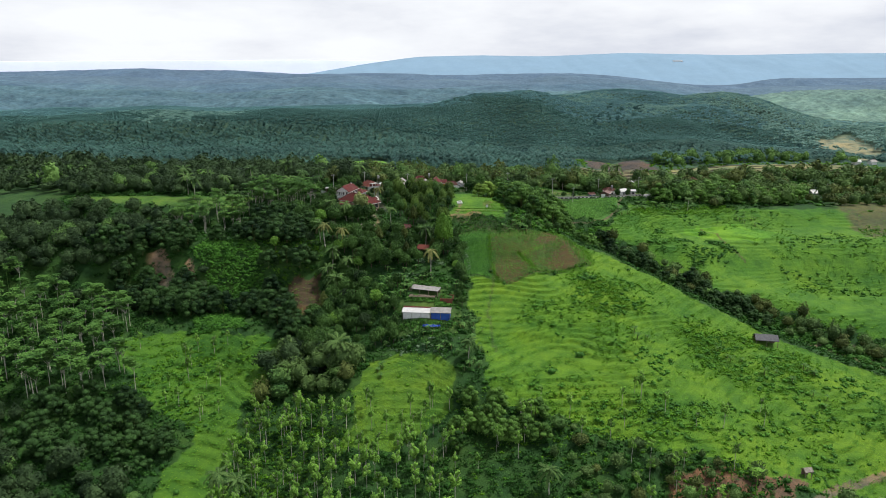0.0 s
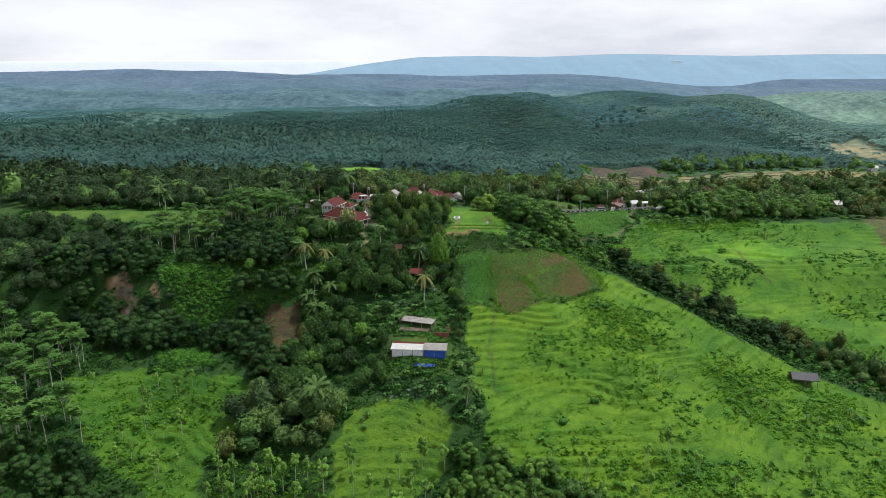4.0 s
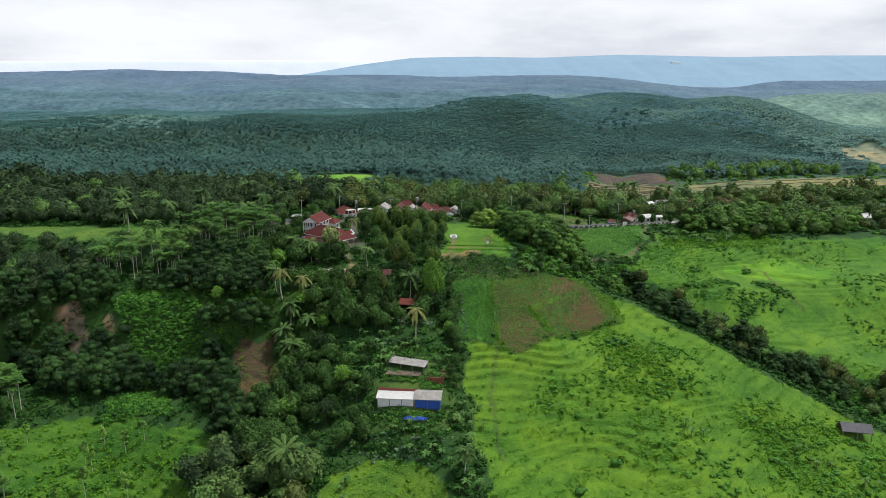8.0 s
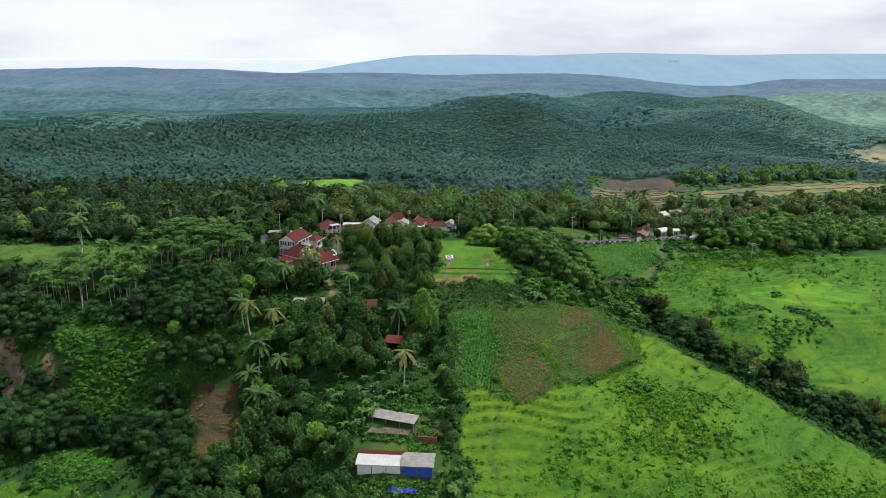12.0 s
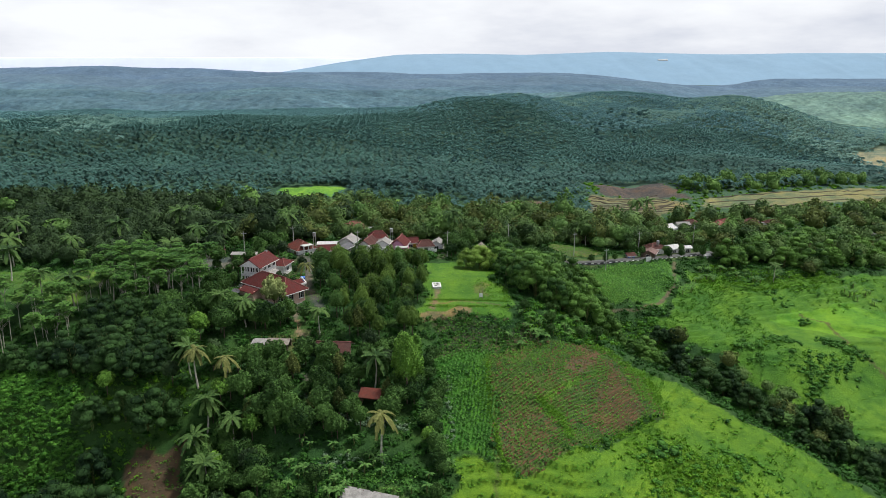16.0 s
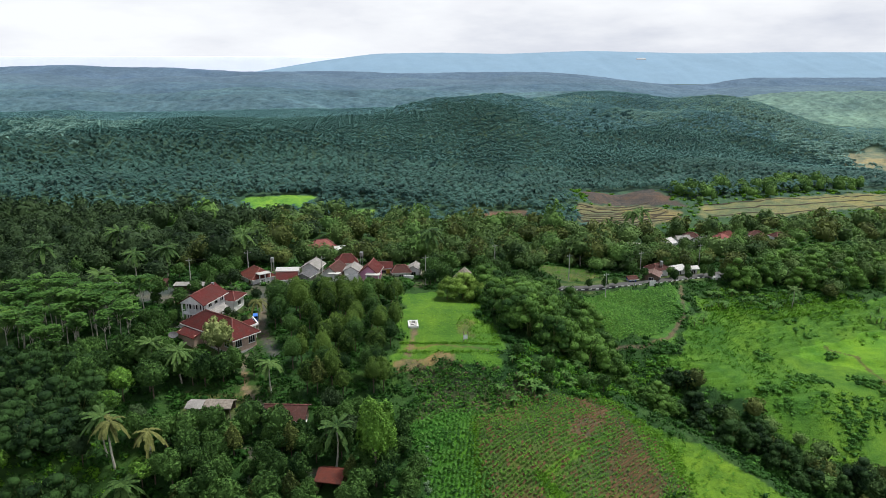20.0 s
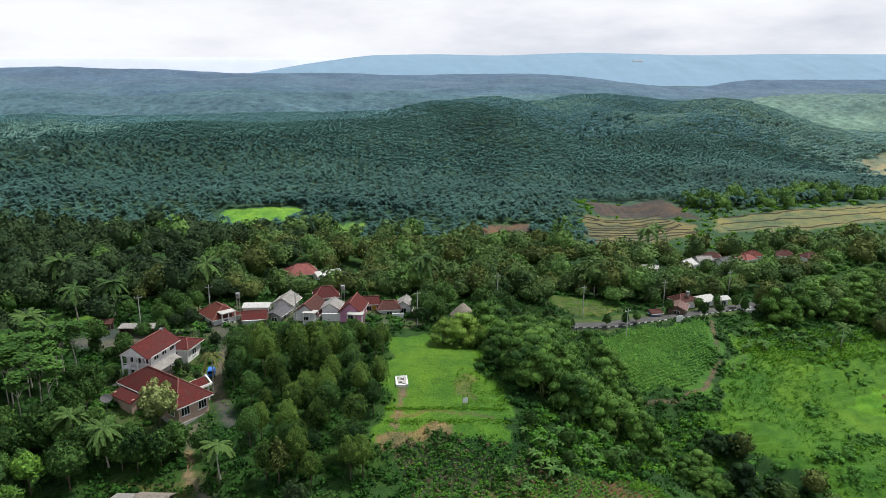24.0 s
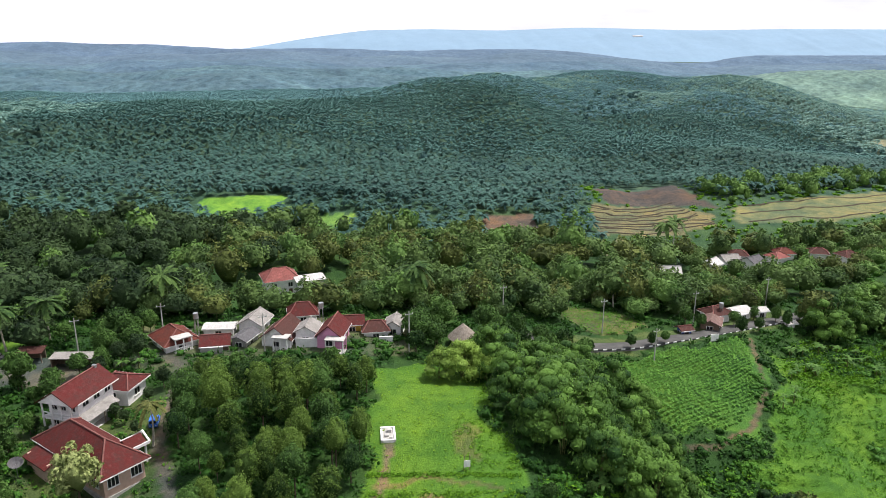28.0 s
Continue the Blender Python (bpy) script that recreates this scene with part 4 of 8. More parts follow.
def lift(arr, radius, z, tall=1.0):
    v, f = arr
    return v * (radius, radius, radius * tall) + (0, 0, z), f


def palm_crown(seed, fronds=17, length=3.2, width=0.55, sag=0.9, segs=5):
    """Arching fronds with leaflets hanging on both sides."""
    r = np.random.default_rng(seed)
    v, f = [], []
    for i in range(fronds):
        a = i * 2.399 + r.uniform(-0.2, 0.2)
        up = r.uniform(-0.1, 1.0)
        L = length * r.uniform(0.8, 1.1)
        t = np.linspace(0.02, 1, segs + 1)
        out = L * t * (0.55 + 0.45 * (1 - 0.35 * up * t))
        z = L * (0.75 * up * t - sag * (0.35 + 0.4 * (1 - up)) * t * t)
        d, side = np.array((math.cos(a), math.sin(a), 0)), np.array((-math.sin(a), math.cos(a), 0))
        rib = d * out[:, None] + np.array((0, 0, 1)) * z[:, None]
        for j in range(segs):
            w0 = width * (0.5 + 1.2 * t[j]) * (1.05 - t[j] ** 2)
            for sgn in (-1, 1):
                b = len(v)
                q0, q1 = rib[j], rib[j] * 0.45 + rib[j + 1] * 0.55
                tip = side * sgn * w0 * r.uniform(0.8, 1.15) + d * w0 * 0.5 - np.array((0, 0, w0 * 0.45))
                v += [q0, q1, q1 + tip * 0.95, q0 + tip]
                f.append((b, b + 1, b + 2, b + 3))
                q0, q1 = q1, rib[j + 1]
                b = len(v)
                tip = tip * r.uniform(0.85, 1.1)
                v += [q0, q1, q1 + tip * 0.9, q0 + tip * 1.05]
                f.append((b, b + 1, b + 2, b + 3))
    return np.array(v), np.array(f)


def banana_crown(seed):
    r = np.random.default_rng(seed)
    v, f = [], []
    for i in range(9):
        a = i * 2.4 + r.uniform(-0.3, 0.3)
        L, up = r.uniform(1.6, 2.3), r.uniform(0.35, 1.2)
        t = np.linspace(0.0, 1, 5)
        d, side = np.array((math.cos(a), math.sin(a), 0)), np.array((-math.sin(a), math.cos(a), 0))
        rib = d * (L * t * 0.8)[:, None] + np.array((0, 0, 1)) * (2.0 + L * (up * t - (0.55 + 0.35 * up) * t * t))[:, None]
        w = 0.27 * np.array((0.25, 1.0, 1.15, 0.85, 0.1))
        for sgn in (-1, 1):
            b = len(v)
            for j in range(5):
                v += [rib[j], rib[j] + side * sgn * w[j] - np.array((0, 0, w[j] * 0.35))]
            for j in range(4):
                f.append((b + 2 * j, b + 2 * j + 2, b + 2 * j + 3, b + 2 * j + 1))
    return np.array(v), np.array(f)


def tiered_crown(seed, count, tiers=6, size=0.42):
    """Feathery flat layers, as on albizia: radius about 2.6, from 0 to 3 high."""
    r = np.random.default_rng(seed)
    cs = []
    for i in range(tiers):
        a, d = r.uniform(0, 6.28), r.uniform(0.2, 1.05)
        cx, cy, cz = d * math.cos(a), d * math.sin(a), 2.6 * (i + 0.5) / tiers
        k = count // tiers
        rr, aa = 1.05 * np.sqrt(r.uniform(0, 1, k)), r.uniform(0, 6.28, k)
        cs.append(np.stack([cx + rr * np.cos(aa), cy + rr * np.sin(aa), cz + 0.35 * (1 - rr ** 2 / 1.6) + r.normal(0, 0.08, k)], -1))
    c = np.concatenate(cs)
    return sprays(c, np.tile((0, 0, 1.0), (len(c), 1)), size, r, 0.3)


def bamboo_crown(seed, count=1500, plumes=26):
    """Many arching plumes, each a drooping dome of fine leaves. Radius about 3.4, height 8."""
    r = np.random.default_rng(seed)
    cs, ns, cores = [], [], []
    for i in range(plumes):
        a, d = r.uniform(0, 6.28), 2.5 * math.sqrt(r.uniform(0, 1))
        top = 7.6 - 0.35 * d * d + r.uniform(-1.2, 0.5)
        if i % 5 > 2:
            d, top = r.uniform(2.3, 3.3), r.uniform(2.6, 5.4)
        rad, hgt = r.uniform(1.0, 1.6), r.uniform(1.7, 2.6)
        k = count // plumes
        dd = ball(k, r, -0.2)
        u = r.uniform(0, 1, len(dd)) ** 0.8
        ring = np.stack([dd[:, 0], dd[:, 1]], -1)
        ring /= np.linalg.norm(ring, axis=1, keepdims=True)
        rr = rad * np.sqrt(u) * (1 + 0.25 * u)
        p = np.stack([d * math.cos(a) + rr * ring[:, 0], d * math.sin(a) + rr * ring[:, 1], top - hgt * u * u * 0.8 + r.normal(0, 0.1, len(dd))], -1)
        cs.append(p)
        ns.append(np.stack([ring[:, 0] * (0.3 + u), ring[:, 1] * (0.3 + u), 1.1 - 0.8 * u], -1))
        sv, sf = cube_sphere(2)
        cores.append((np.array((d * math.cos(a), d * math.sin(a), top - hgt * 0.42)) + sv * (1 + 0.1 * np.sin(5 * sv[:, :1] + 4 * sv[:, 1:2])) * np.array((rad * 0.8, rad * 0.8, hgt * 0.36)), sf))
    return join([sprays(np.concatenate(cs), np.concatenate(ns), 0.18, r, 0.6, 1.35, 0.35)] + cores)


def culms(seed, n=9):
    r = np.random.default_rng(seed)
    out = []
    for i in range(n):
        a, d = r.uniform(0, 6.28), r.uniform(0.6, 2.4)
        out.append(tube([(0.2 * math.cos(a), 0.2 * math.sin(a), -0.4), (d * 0.3 * math.cos(a), d * 0.3 * math.sin(a), 4), (d * math.cos(a), d * math.sin(a), 6.8)], [0.06, 0.05, 0.02], 4))
    return join(out)


def star_palm(seed, fronds=14, length=3.6, wide=0.42, fine=False):
    """A palm seen from afar: arching fronds, each a folded blade or a kite."""
    r = np.random.default_rng(seed)
    v, f = [], []
    for i in range(fronds):
        a, up = i * 2.399 + r.uniform(-0.25, 0.25), r.uniform(0.1, 1.15)
        d, side = np.array((math.cos(a), math.sin(a), 0)), np.array((-math.sin(a), math.cos(a), 0))
        L = length * r.uniform(0.8, 1.1) * (1 - 0.2 * up)
        z = [L * (up * t - 0.8 * t * t) for t in (0.04, 0.5, 1.0)]
        b = len(v)
        if fine:
            for t, w, h in zip((0.04, 0.5, 1.0), (0.1, wide, 0.06), z):
                v += [d * L * t - side * w + (0, 0, h - 0.3 * w), d * L * t + side * w + (0, 0, h - 0.3 * w)]
            f += [(b, b + 1, b + 3, b + 2), (b + 2, b + 3, b + 5, b + 4)]
        else:
            v += [d * L * 0.04 + (0, 0, z[0]), d * L * 0.52 - side * wide + (0, 0, z[1]), d * L + (0, 0, z[2]), d * L * 0.52 + side * wide + (0, 0, z[1])]
            f.append((b, b + 1, b + 2, b + 3))
    return np.array(v), np.array(f)


BROAD = [tufted_crown(20 + i, 900, 22 + 3 * (i % 3), 0.095, (0.95, 1.25, 0.85, 1.1, 1.0)[i], (0.22, 0.38), taper=(0.1, 0.3, 0.0, 0.2, 0.15)[i]) for i in range(5)]
BROAD_FAR = [tufted_crown(40 + i, 95, 11, 0.165, (0.8, 1.0, 0.72, 1.15, 0.9, 0.8)[i], (0.3, 0.46), 2, (0.0, 0.25, 0.0, 0.35, 0.1, 0.2)[i], -0.2) for i in range(6)]
BROAD_MID = [tufted_crown(46 + i, 300, 17, 0.1, (0.85, 1.05, 0.78, 1.25, 0.95, 0.85)[i], (0.27, 0.42), 3, (0.0, 0.25, 0.0, 0.35, 0.1, 0.2)[i], -0.35) for i in range(6)]
SHRUB = [crown_arrays(60 + i, 30, 2, 0.18, 0.75, lobe_r=(0.45, 0.7), core=1) for i in range(4)]
TIERED = [tiered_crown(70 + i, 420, 5, 0.24) for i in range(3)]
TIERED_FAR = [tiered_crown(76 + i, 130, 4, 0.42) for i in range(2)]
BAMBOO = [bamboo_crown(80 + i) for i in range(3)]
BAMBOO_FAR = bamboo_crown(84, 420, 12)
PALM = [palm_crown(90 + i, 20, 3.9, 0.6, 1.15) for i in range(3)]
OIL = star_palm(95, 12, 4.2, 1.0)
OIL_MID = star_palm(96, 17, 4.1, 0.8)
OIL_NEAR = star_palm(97, 22, 3.9, 0.66, True)
TUFT = sprays(np.array([(0.1, 0, 0.22), (-0.12, 0.1, 0.2), (0, -0.14, 0.25)]), np.array([(0.5, 0, 1), (0, 0.5, 1), (-0.4, 0.4, 1)], float), 0.17, np.random.default_rng(5), 0.2)
SPRIG = sprays(np.array([(0.12, 0, 0.25), (-0.12, 0.08, 0.28), (0, -0.12, 0.35), (0.02, 0.1, 0.42)]), np.array([(0.6, 0, 1), (-0.6, 0.4, 1), (0, -0.7, 1), (0, 0.2, 1)], float), 0.26, np.random.default_rng(6), 0.3)
WEED = sprays(np.random.default_rng(8).uniform((-0.5, -0.5, 0.1), (0.5, 0.5, 0.5), (11, 3)), np.tile((0, 0, 1.0), (11, 1)), 0.17, np.random.default_rng(9), 0.6)

# ---- buildings ----
FOOTPRINTS = []


def part(name, bm, mat, parent, label=""):
    me = bpy.data.meshes.new(name)
    bm.to_mesh(me)
    bm.free()
    ob = linked(name, me, mat, parent)
    return tagged(ob, label)


def box(bm, x0, x1, y0, y1, z0, z1):
    vs = [bm.verts.new((x, y, z)) for z in (z0, z1) for x, y in ((x0, y0), (x1, y0), (x1, y1), (x0, y1))]
    for q in ((0, 3, 2, 1), (4, 5, 6, 7), (0, 1, 5, 4), (1, 2, 6, 5), (2, 3, 7, 6), (3, 0, 4, 7)):
        bm.faces.new([vs[i] for i in q])
    return bm


def boxes(*sizes):
    bm = bmesh.new()
    for s in sizes:
        box(bm, *s)
    return bm


def slab(bm, corners, thick):
    """A sheet of the given thickness under its corners."""
    top = [bm.verts.new(c) for c in corners]
    low = [bm.verts.new((c[0], c[1], c[2] - thick)) for c in corners]
    bm.faces.new(top)
    bm.faces.new(low[::-1])
    for i in range(len(corners)):
        j = (i + 1) % len(corners)
        bm.faces.new((top[j], top[i], low[i], low[j]))


def hip_roof(L, W, eave, ridge, over, hip):
    """Roof about the origin, ridge along x; hip: how far the ridge ends stand in from the eaves (0: gables)."""
    bm = bmesh.new()
    x, y, rx = L / 2 + over, W / 2 + over, L / 2 + over - hip
    t = 0.16
    slab(bm, [(-x, -y, eave), (x, -y, eave), (rx, 0, ridge), (-rx, 0, ridge)], t)
    slab(bm, [(x, y, eave), (-x, y, eave), (-rx, 0, ridge), (rx, 0, ridge)], t)
    if hip > 0:
        slab(bm, [(x, -y, eave), (x, y, eave), (rx, 0, ridge)], t)
        slab(bm, [(-x, y, eave), (-x, -y, eave), (-rx, 0, ridge)], t)
    return bm


def ridge_caps(L, W, eave, ridge, over, hip):
    x, y, rx = L / 2 + over, W / 2 + over, L / 2 + over - hip
    lines = [[(-rx, 0, ridge + 0.04), (0, 0, ridge + 0.05), (rx, 0, ridge + 0.04)]]
    if hip > 0:
        for sx in (-1, 1):
            for sy in (-1, 1):
                lines.append([(sx * rx, 0, ridge + 0.03), (sx * (rx + x) / 2, sy * y / 2, (ridge + eave) / 2 + 0.03), (sx * x, sy * y, eave + 0.03)])
    return join([tube(p, [0.13] * 3, 5) for p in lines])


def window(root, x, y, z, w, h, face, shutters=2):
    """A window on the wall: white frame, dark panes. face: 'x+', 'x-', 'y+' or 'y-'."""
    b, sgn = 0.07, 1 if face[1] == "+" else -1
    def place(u0, u1, v0, v1, d0, d1):
        d0, d1 = sorted((sgn * d0, sgn * d1))
        return (x + d0, x + d1, y + u0, y + u1, z + v0, z + v1) if face[0] == "x" else (x + u0, x + u1, y + d0, y + d1, z + v0, z + v1)
    step_u = (w + b) / shutters
    us = [u for i in range(shutters + 1) for u in (-w / 2 - b + i * step_u, -w / 2 + i * step_u)]
    vs = [-h / 2 - b, -h / 2, h / 2, h / 2 + b]
    bm = bmesh.new()
    grid = {}
    for k, d in enumerate((-0.05, 0.07)):
        for i, u in enumerate(us):
            for j, v in enumerate(vs):
                q = place(u, u, v, v, d, d)
                grid[k, i, j] = bm.verts.new((q[0], q[2], q[4]))

    def solid(i, j):
        return 0 <= i < len(us) - 1 and 0 <= j < 3 and (i % 2 == 0 or j != 1)
    for i in range(len(us) - 1):
        for j in range(3):
            if solid(i, j):
                for k in (0, 1):
                    bm.faces.new([grid[k, i + a, j + c] for a, c in ((0, 0), (1, 0), (1, 1), (0, 1))])
                for di, dj, p, q in ((-1, 0, (0, 0), (0, 1)), (1, 0, (1, 0), (1, 1)), (0, -1, (0, 0), (1, 0)), (0, 1, (0, 1), (1, 1))):
                    if not solid(i + di, j + dj):
                        bm.faces.new([grid[0, i + p[0], j + p[1]], grid[0, i + q[0], j + q[1]], grid[1, i + q[0], j + q[1]], grid[1, i + p[0], j + p[1]]])
    bmesh.ops.recalc_face_normals(bm, faces=bm.faces[:])
    fr = part("window", bm, "trim", root, "white-painted window")
    for i in range(shutters):
        u = -w / 2 + i * (w + b) / shutters
        part("pane", boxes(place(u, u + (w + b) / shutters - b, -h / 2, h / 2, -0.02, 0.03)), "glass", fr)
    part("sill", boxes(place(-w / 2 - 0.15, w / 2 + 0.15, -h / 2 - b - 0.08, -h / 2 - b, -0.02, 0.16)), "trim", fr)


def door(root, x, y, z, face, mat="door"):
    sgn = 1 if face[1] == "+" else -1
    d0, d1 = sorted((-0.02 * sgn, 0.06 * sgn))
    size = (x + d0, x + d1, y - 0.45, y + 0.45, z, z + 2.05) if face[0] == "x" else (x - 0.45, x + 0.45, y + d0, y + d1, z, z + 2.05)
    part("door", boxes(size), mat, root)


def house(label, x, y, turn, L, W, eave, rise, roof, wall, hip=0.0, over=0.6, base=None, z0=None, openings=True, name="house", caps=True, fascia=True, group="village houses", gable_wall=None):
    """A small house: walls, roof, caps, windows, doors. eave: wall height above the ground."""
    g = float(surface(x, y)) - (0.6 if group == "village houses" else 0.0) if z0 is None else z0
    root = new(name)
    root.matrix_world = pose(x, y, g, 0, 0, turn)
    tagged(root, label, "house" if name == "house" else name.replace("_", " "), group)
    FOOTPRINTS.append((x, y, max(L, W) / 2 + 0.8, min(L, W) / 2 + 0.8, turn))
    l, w = L / 2, W / 2
    slope = rise / (w + over)
    top = eave + over * slope
    bm = boxes((-l, l, -w, -w + 0.18, -1.2, eave + 0.05), (-l, l, w - 0.18, w, -1.2, eave + 0.05), (-l, -l + 0.18, -w + 0.18, w - 0.18, -1.2, eave + 0.05), (l - 0.18, l, -w + 0.18, w - 0.18, -1.2, eave + 0.05))
    part("wall", bm, wall, root)
    if hip == 0:
        for sx in (-1, 1):
            bm = bmesh.new()
            xa, xb = sx * l, sx * (l - 0.18)
            tri = [(-w, eave + 0.05), (w, eave + 0.05), (0, eave + rise - over * slope * 0.2 - 0.2)]
            p, q = [bm.verts.new((xa, *c)) for c in tri], [bm.verts.new((xb, *c)) for c in tri]
            bm.faces.new(p)
            bm.faces.new(q[::-1])
            for i in range(3):
                bm.faces.new((p[i], q[i], q[(i + 1) % 3], p[(i + 1) % 3]))
            part("gable", bm, gable_wall or wall, root)
    part("roof", hip_roof(L, W, eave, eave + rise, over, hip), roof, root)
    if caps:
        part_me = mesh_from("ridge_cap", *ridge_caps(L, W, eave, eave + rise, over, hip))
        linked("ridge_cap", part_me, "ridge_tile" if roof.startswith("tile") else roof, root)
    if fascia:
        for sy in (-1, 1):
            yy = sy * (w + over + 0.02)
            part("fascia", boxes((-l - over, l + over, min(yy, yy + 0.03 * sy), max(yy, yy + 0.03 * sy), eave - 0.2, eave - 0.02)), "trim", root)
        if hip > 0:
            for sx in (-1, 1):
                xx = sx * (l + over + 0.02)
                part("fascia", boxes((min(xx, xx + 0.03 * sx), max(xx, xx + 0.03 * sx), -w - over, w + over, eave - 0.2, eave - 0.02)), "trim", root)
    if openings:
        n = max(1, int(L // 3.2))
        for i in range(n):
            xx = -l + (i + 0.5) * L / n
            for face, yy in (("y-", -w), ("y+", w)):
                if i == n // 2 and face == "y-" and n > 1:
                    door(root, xx, yy, 0, face)
                else:
                    window(root, xx, yy, min(1.5, eave - 1.1), 1.1, 1.1, face)
                if eave > 4.4:
                    window(root, xx, yy, eave - 1.4, 1.1, 1.1, face)
        for face, xx in (("x-", -l), ("x+", l)):
            window(root, xx, 0, min(1.5, eave - 1.1), 1.3, 1.1, face)
            if eave > 4.4:
                window(root, xx, 0, eave - 1.4, 1.3, 1.1, face)
    return root


def open_shed(label, x, y, turn, L, W, post, rise, roof, walled=(), name="shed", wall="wall_wood", z0=None, mono=False, group="sheds"):
    """A roof on posts, with boards on the sides named in walled."""
    g = float(surface(x, y)) if z0 is None else z0
    root = new(name)
    root.matrix_world = pose(x, y, g, 0, 0, turn)
    tagged(root, label, "shed", group)
    FOOTPRINTS.append((x, y, max(L, W) / 2 + 0.5, min(L, W) / 2 + 0.5, turn))
    l, w = L / 2 - 0.3, W / 2 - 0.3
    n = max(2, int(L // 2.6) + 1)
    for i in range(n):
        for sy in (-1, 1):
            px = -l + 2 * l * i / (n - 1)
            hh = post + (rise if mono and sy > 0 else 0)
            part("post", boxes((px - 0.07, px + 0.07, sy * w - 0.07, sy * w + 0.07, -2.2, hh)), "wood", root)
    if mono:
        bm = bmesh.new()
        slab(bm, [(-L / 2, -W / 2, post), (L / 2, -W / 2, post), (L / 2, W / 2, post + rise), (-L / 2, W / 2, post + rise)], 0.08)
        part("roof", bm, roof, root)
    else:
        part("roof", hip_roof(L - 0.6, W - 0.6, post, post + rise, 0.3, 0.0), roof, root)
    for side in walled:
        size = {"y-": (-l, l, -w - 0.05, -w + 0.05, -1.8, post - 0.1), "y+": (-l, l, w - 0.05, w + 0.05, -1.8, post - 0.1),
                "x-": (-l - 0.05, -l + 0.05, -w, w, -1.8, post - 0.1), "x+": (l - 0.05, l + 0.05, -w, w, -1.8, post - 0.1)}[side]
        part("wall", boxes(size), wall, root)
    return root


# the two houses on the edge of the plateau
h1 = house("large single-storey house with maroon hipped tile roof and cream walls", -34.0, 291.0, -39.3, 16.1, 5.8, 2.8, 2.9, "tile_red", "wall_cream", hip=4.4, over=0.7, z0=2.7, openings=False, group="")
for sx, face in ((1, "x+"),):
    for yy in (-1.6, 1.7):
        window(h1, 8.05, yy, 1.6, 1.5, 1.5, face, 3)
for xx in (3.2, 6.2):
    window(h1, xx, -3.0, 1.6, 1.5, 1.5, "y-", 3)
door(h1, 0.6, -3.0, 0, "y-")
for xx in (-5, -1, 5.5):
    window(h1, xx, 3.0, 1.6, 1.2, 1.3, "y+")
bm = bmesh.new()
slab(bm, [(-7.2, -5.8, 1.7), (-1.2, -5.8, 1.7), (-1.2, -3.5, 2.55), (-7.2, -3.5, 2.55)], 0.14)
part("lean_to_roof", bm, "tile_red", h1, "low maroon tile lean-to roof")
part("lean_to_wall", boxes((-6.9, -1.5, -5.4, -5.25, -1.0, 1.65), (-6.9, -6.75, -5.25, -2.9, -1.0, 2.1), (-1.65, -1.5, -5.25, -2.9, -1.0, 2.1)), "wall_cream", h1)
bm = bmesh.new()
slab(bm, [(2.9, 2.2, 3.2), (4.4, 2.2, 4.3), (4.4, 5.0, 4.3), (2.9, 5.0, 3.2)], 0.12)
slab(bm, [(4.4, 2.2, 4.3), (5.9, 2.2, 3.2), (5.9, 5.0, 3.2), (4.4, 5.0, 4.3)], 0.12)
part("porch_roof", bm, "tile_red", h1)
part("porch_gable", boxes((2.8, 6.0, 5.02, 5.12, 3.0, 3.2), (4.25, 4.55, 5.02, 5.12, 3.2, 4.4)), "trim", h1)
for xx in (2.78, 5.9):
    part("porch_parapet", boxes((xx, xx + 0.16, 2.0, 5.3, 3.1, 3.5)), "trim", h1, "white-painted parapet")
for xa, za, xb, zb in ((2.78, 3.45, 4.4, 4.62), (4.4, 4.62, 6.06, 3.45)):
    bm = bmesh.new()
    slab(bm, [(xa, 5.13, za), (xb, 5.13, zb), (xb, 5.4, zb), (xa, 5.4, za)], 0.2)
    part("porch_coping", bm, "trim", h1, "white sloping coping")
for xx in (3.1, 5.7):
    part("porch_column", boxes((xx - 0.12, xx + 0.12, 4.6, 4.84, -0.5, 3.2)), "trim", h1)
part("terrace", boxes((-8.3, 8.25, -3.2, 4.4, -1.6, -0.35)), "concrete", h1)

h2 = house("two-storey white house with maroon gabled tile roof and balcony", -40.3, 304.2, 72.0, 7.6, 5.2, 5.1, 2.1, "tile_red", "wall_white", over=0.7, z0=2.8, openings=False, group="")
part("balcony_floor", boxes((-5.3, -3.82, -2.6, 2.6, 2.55, 2.75)), "trim", h2)
for yy in np.linspace(-2.5, 2.5, 4):
    part("balcony_column", boxes((-5.25, -5.05, yy - 0.1, yy + 0.1, -0.6, 5.0)), "trim", h2)
part("balcony_rail", boxes((-5.2, -5.1, -2.5, 2.5, 3.5, 3.62), (-5.2, -5.1, -2.5, 2.5, 3.1, 3.2)), "trim", h2)
bm = bmesh.new()
slab(bm, [(-5.6, -3.3, 5.1), (-4.48, -3.3, 5.1), (-4.48, 0, 7.2), (-5.6, 0, 7.2)], 0.16)
slab(bm, [(-4.48, 3.3, 5.1), (-5.6, 3.3, 5.1), (-5.6, 0, 7.2), (-4.48, 0, 7.2)], 0.16)
part("balcony_roof", bm, "tile_red", h2)
bm = bmesh.new()
p, q = [bm.verts.new((-5.35, *c)) for c in ((-2.95, 5.05), (2.95, 5.05), (0, 6.95))], [bm.verts.new((-5.2, *c)) for c in ((-2.95, 5.05), (2.95, 5.05), (0, 6.95))]
bm.faces.new(p)
bm.faces.new(q[::-1])
for i in range(3):
    bm.faces.new((p[i], q[i], q[(i + 1) % 3], p[(i + 1) % 3]))
part("balcony_gable", bm, "wall_white", h2)
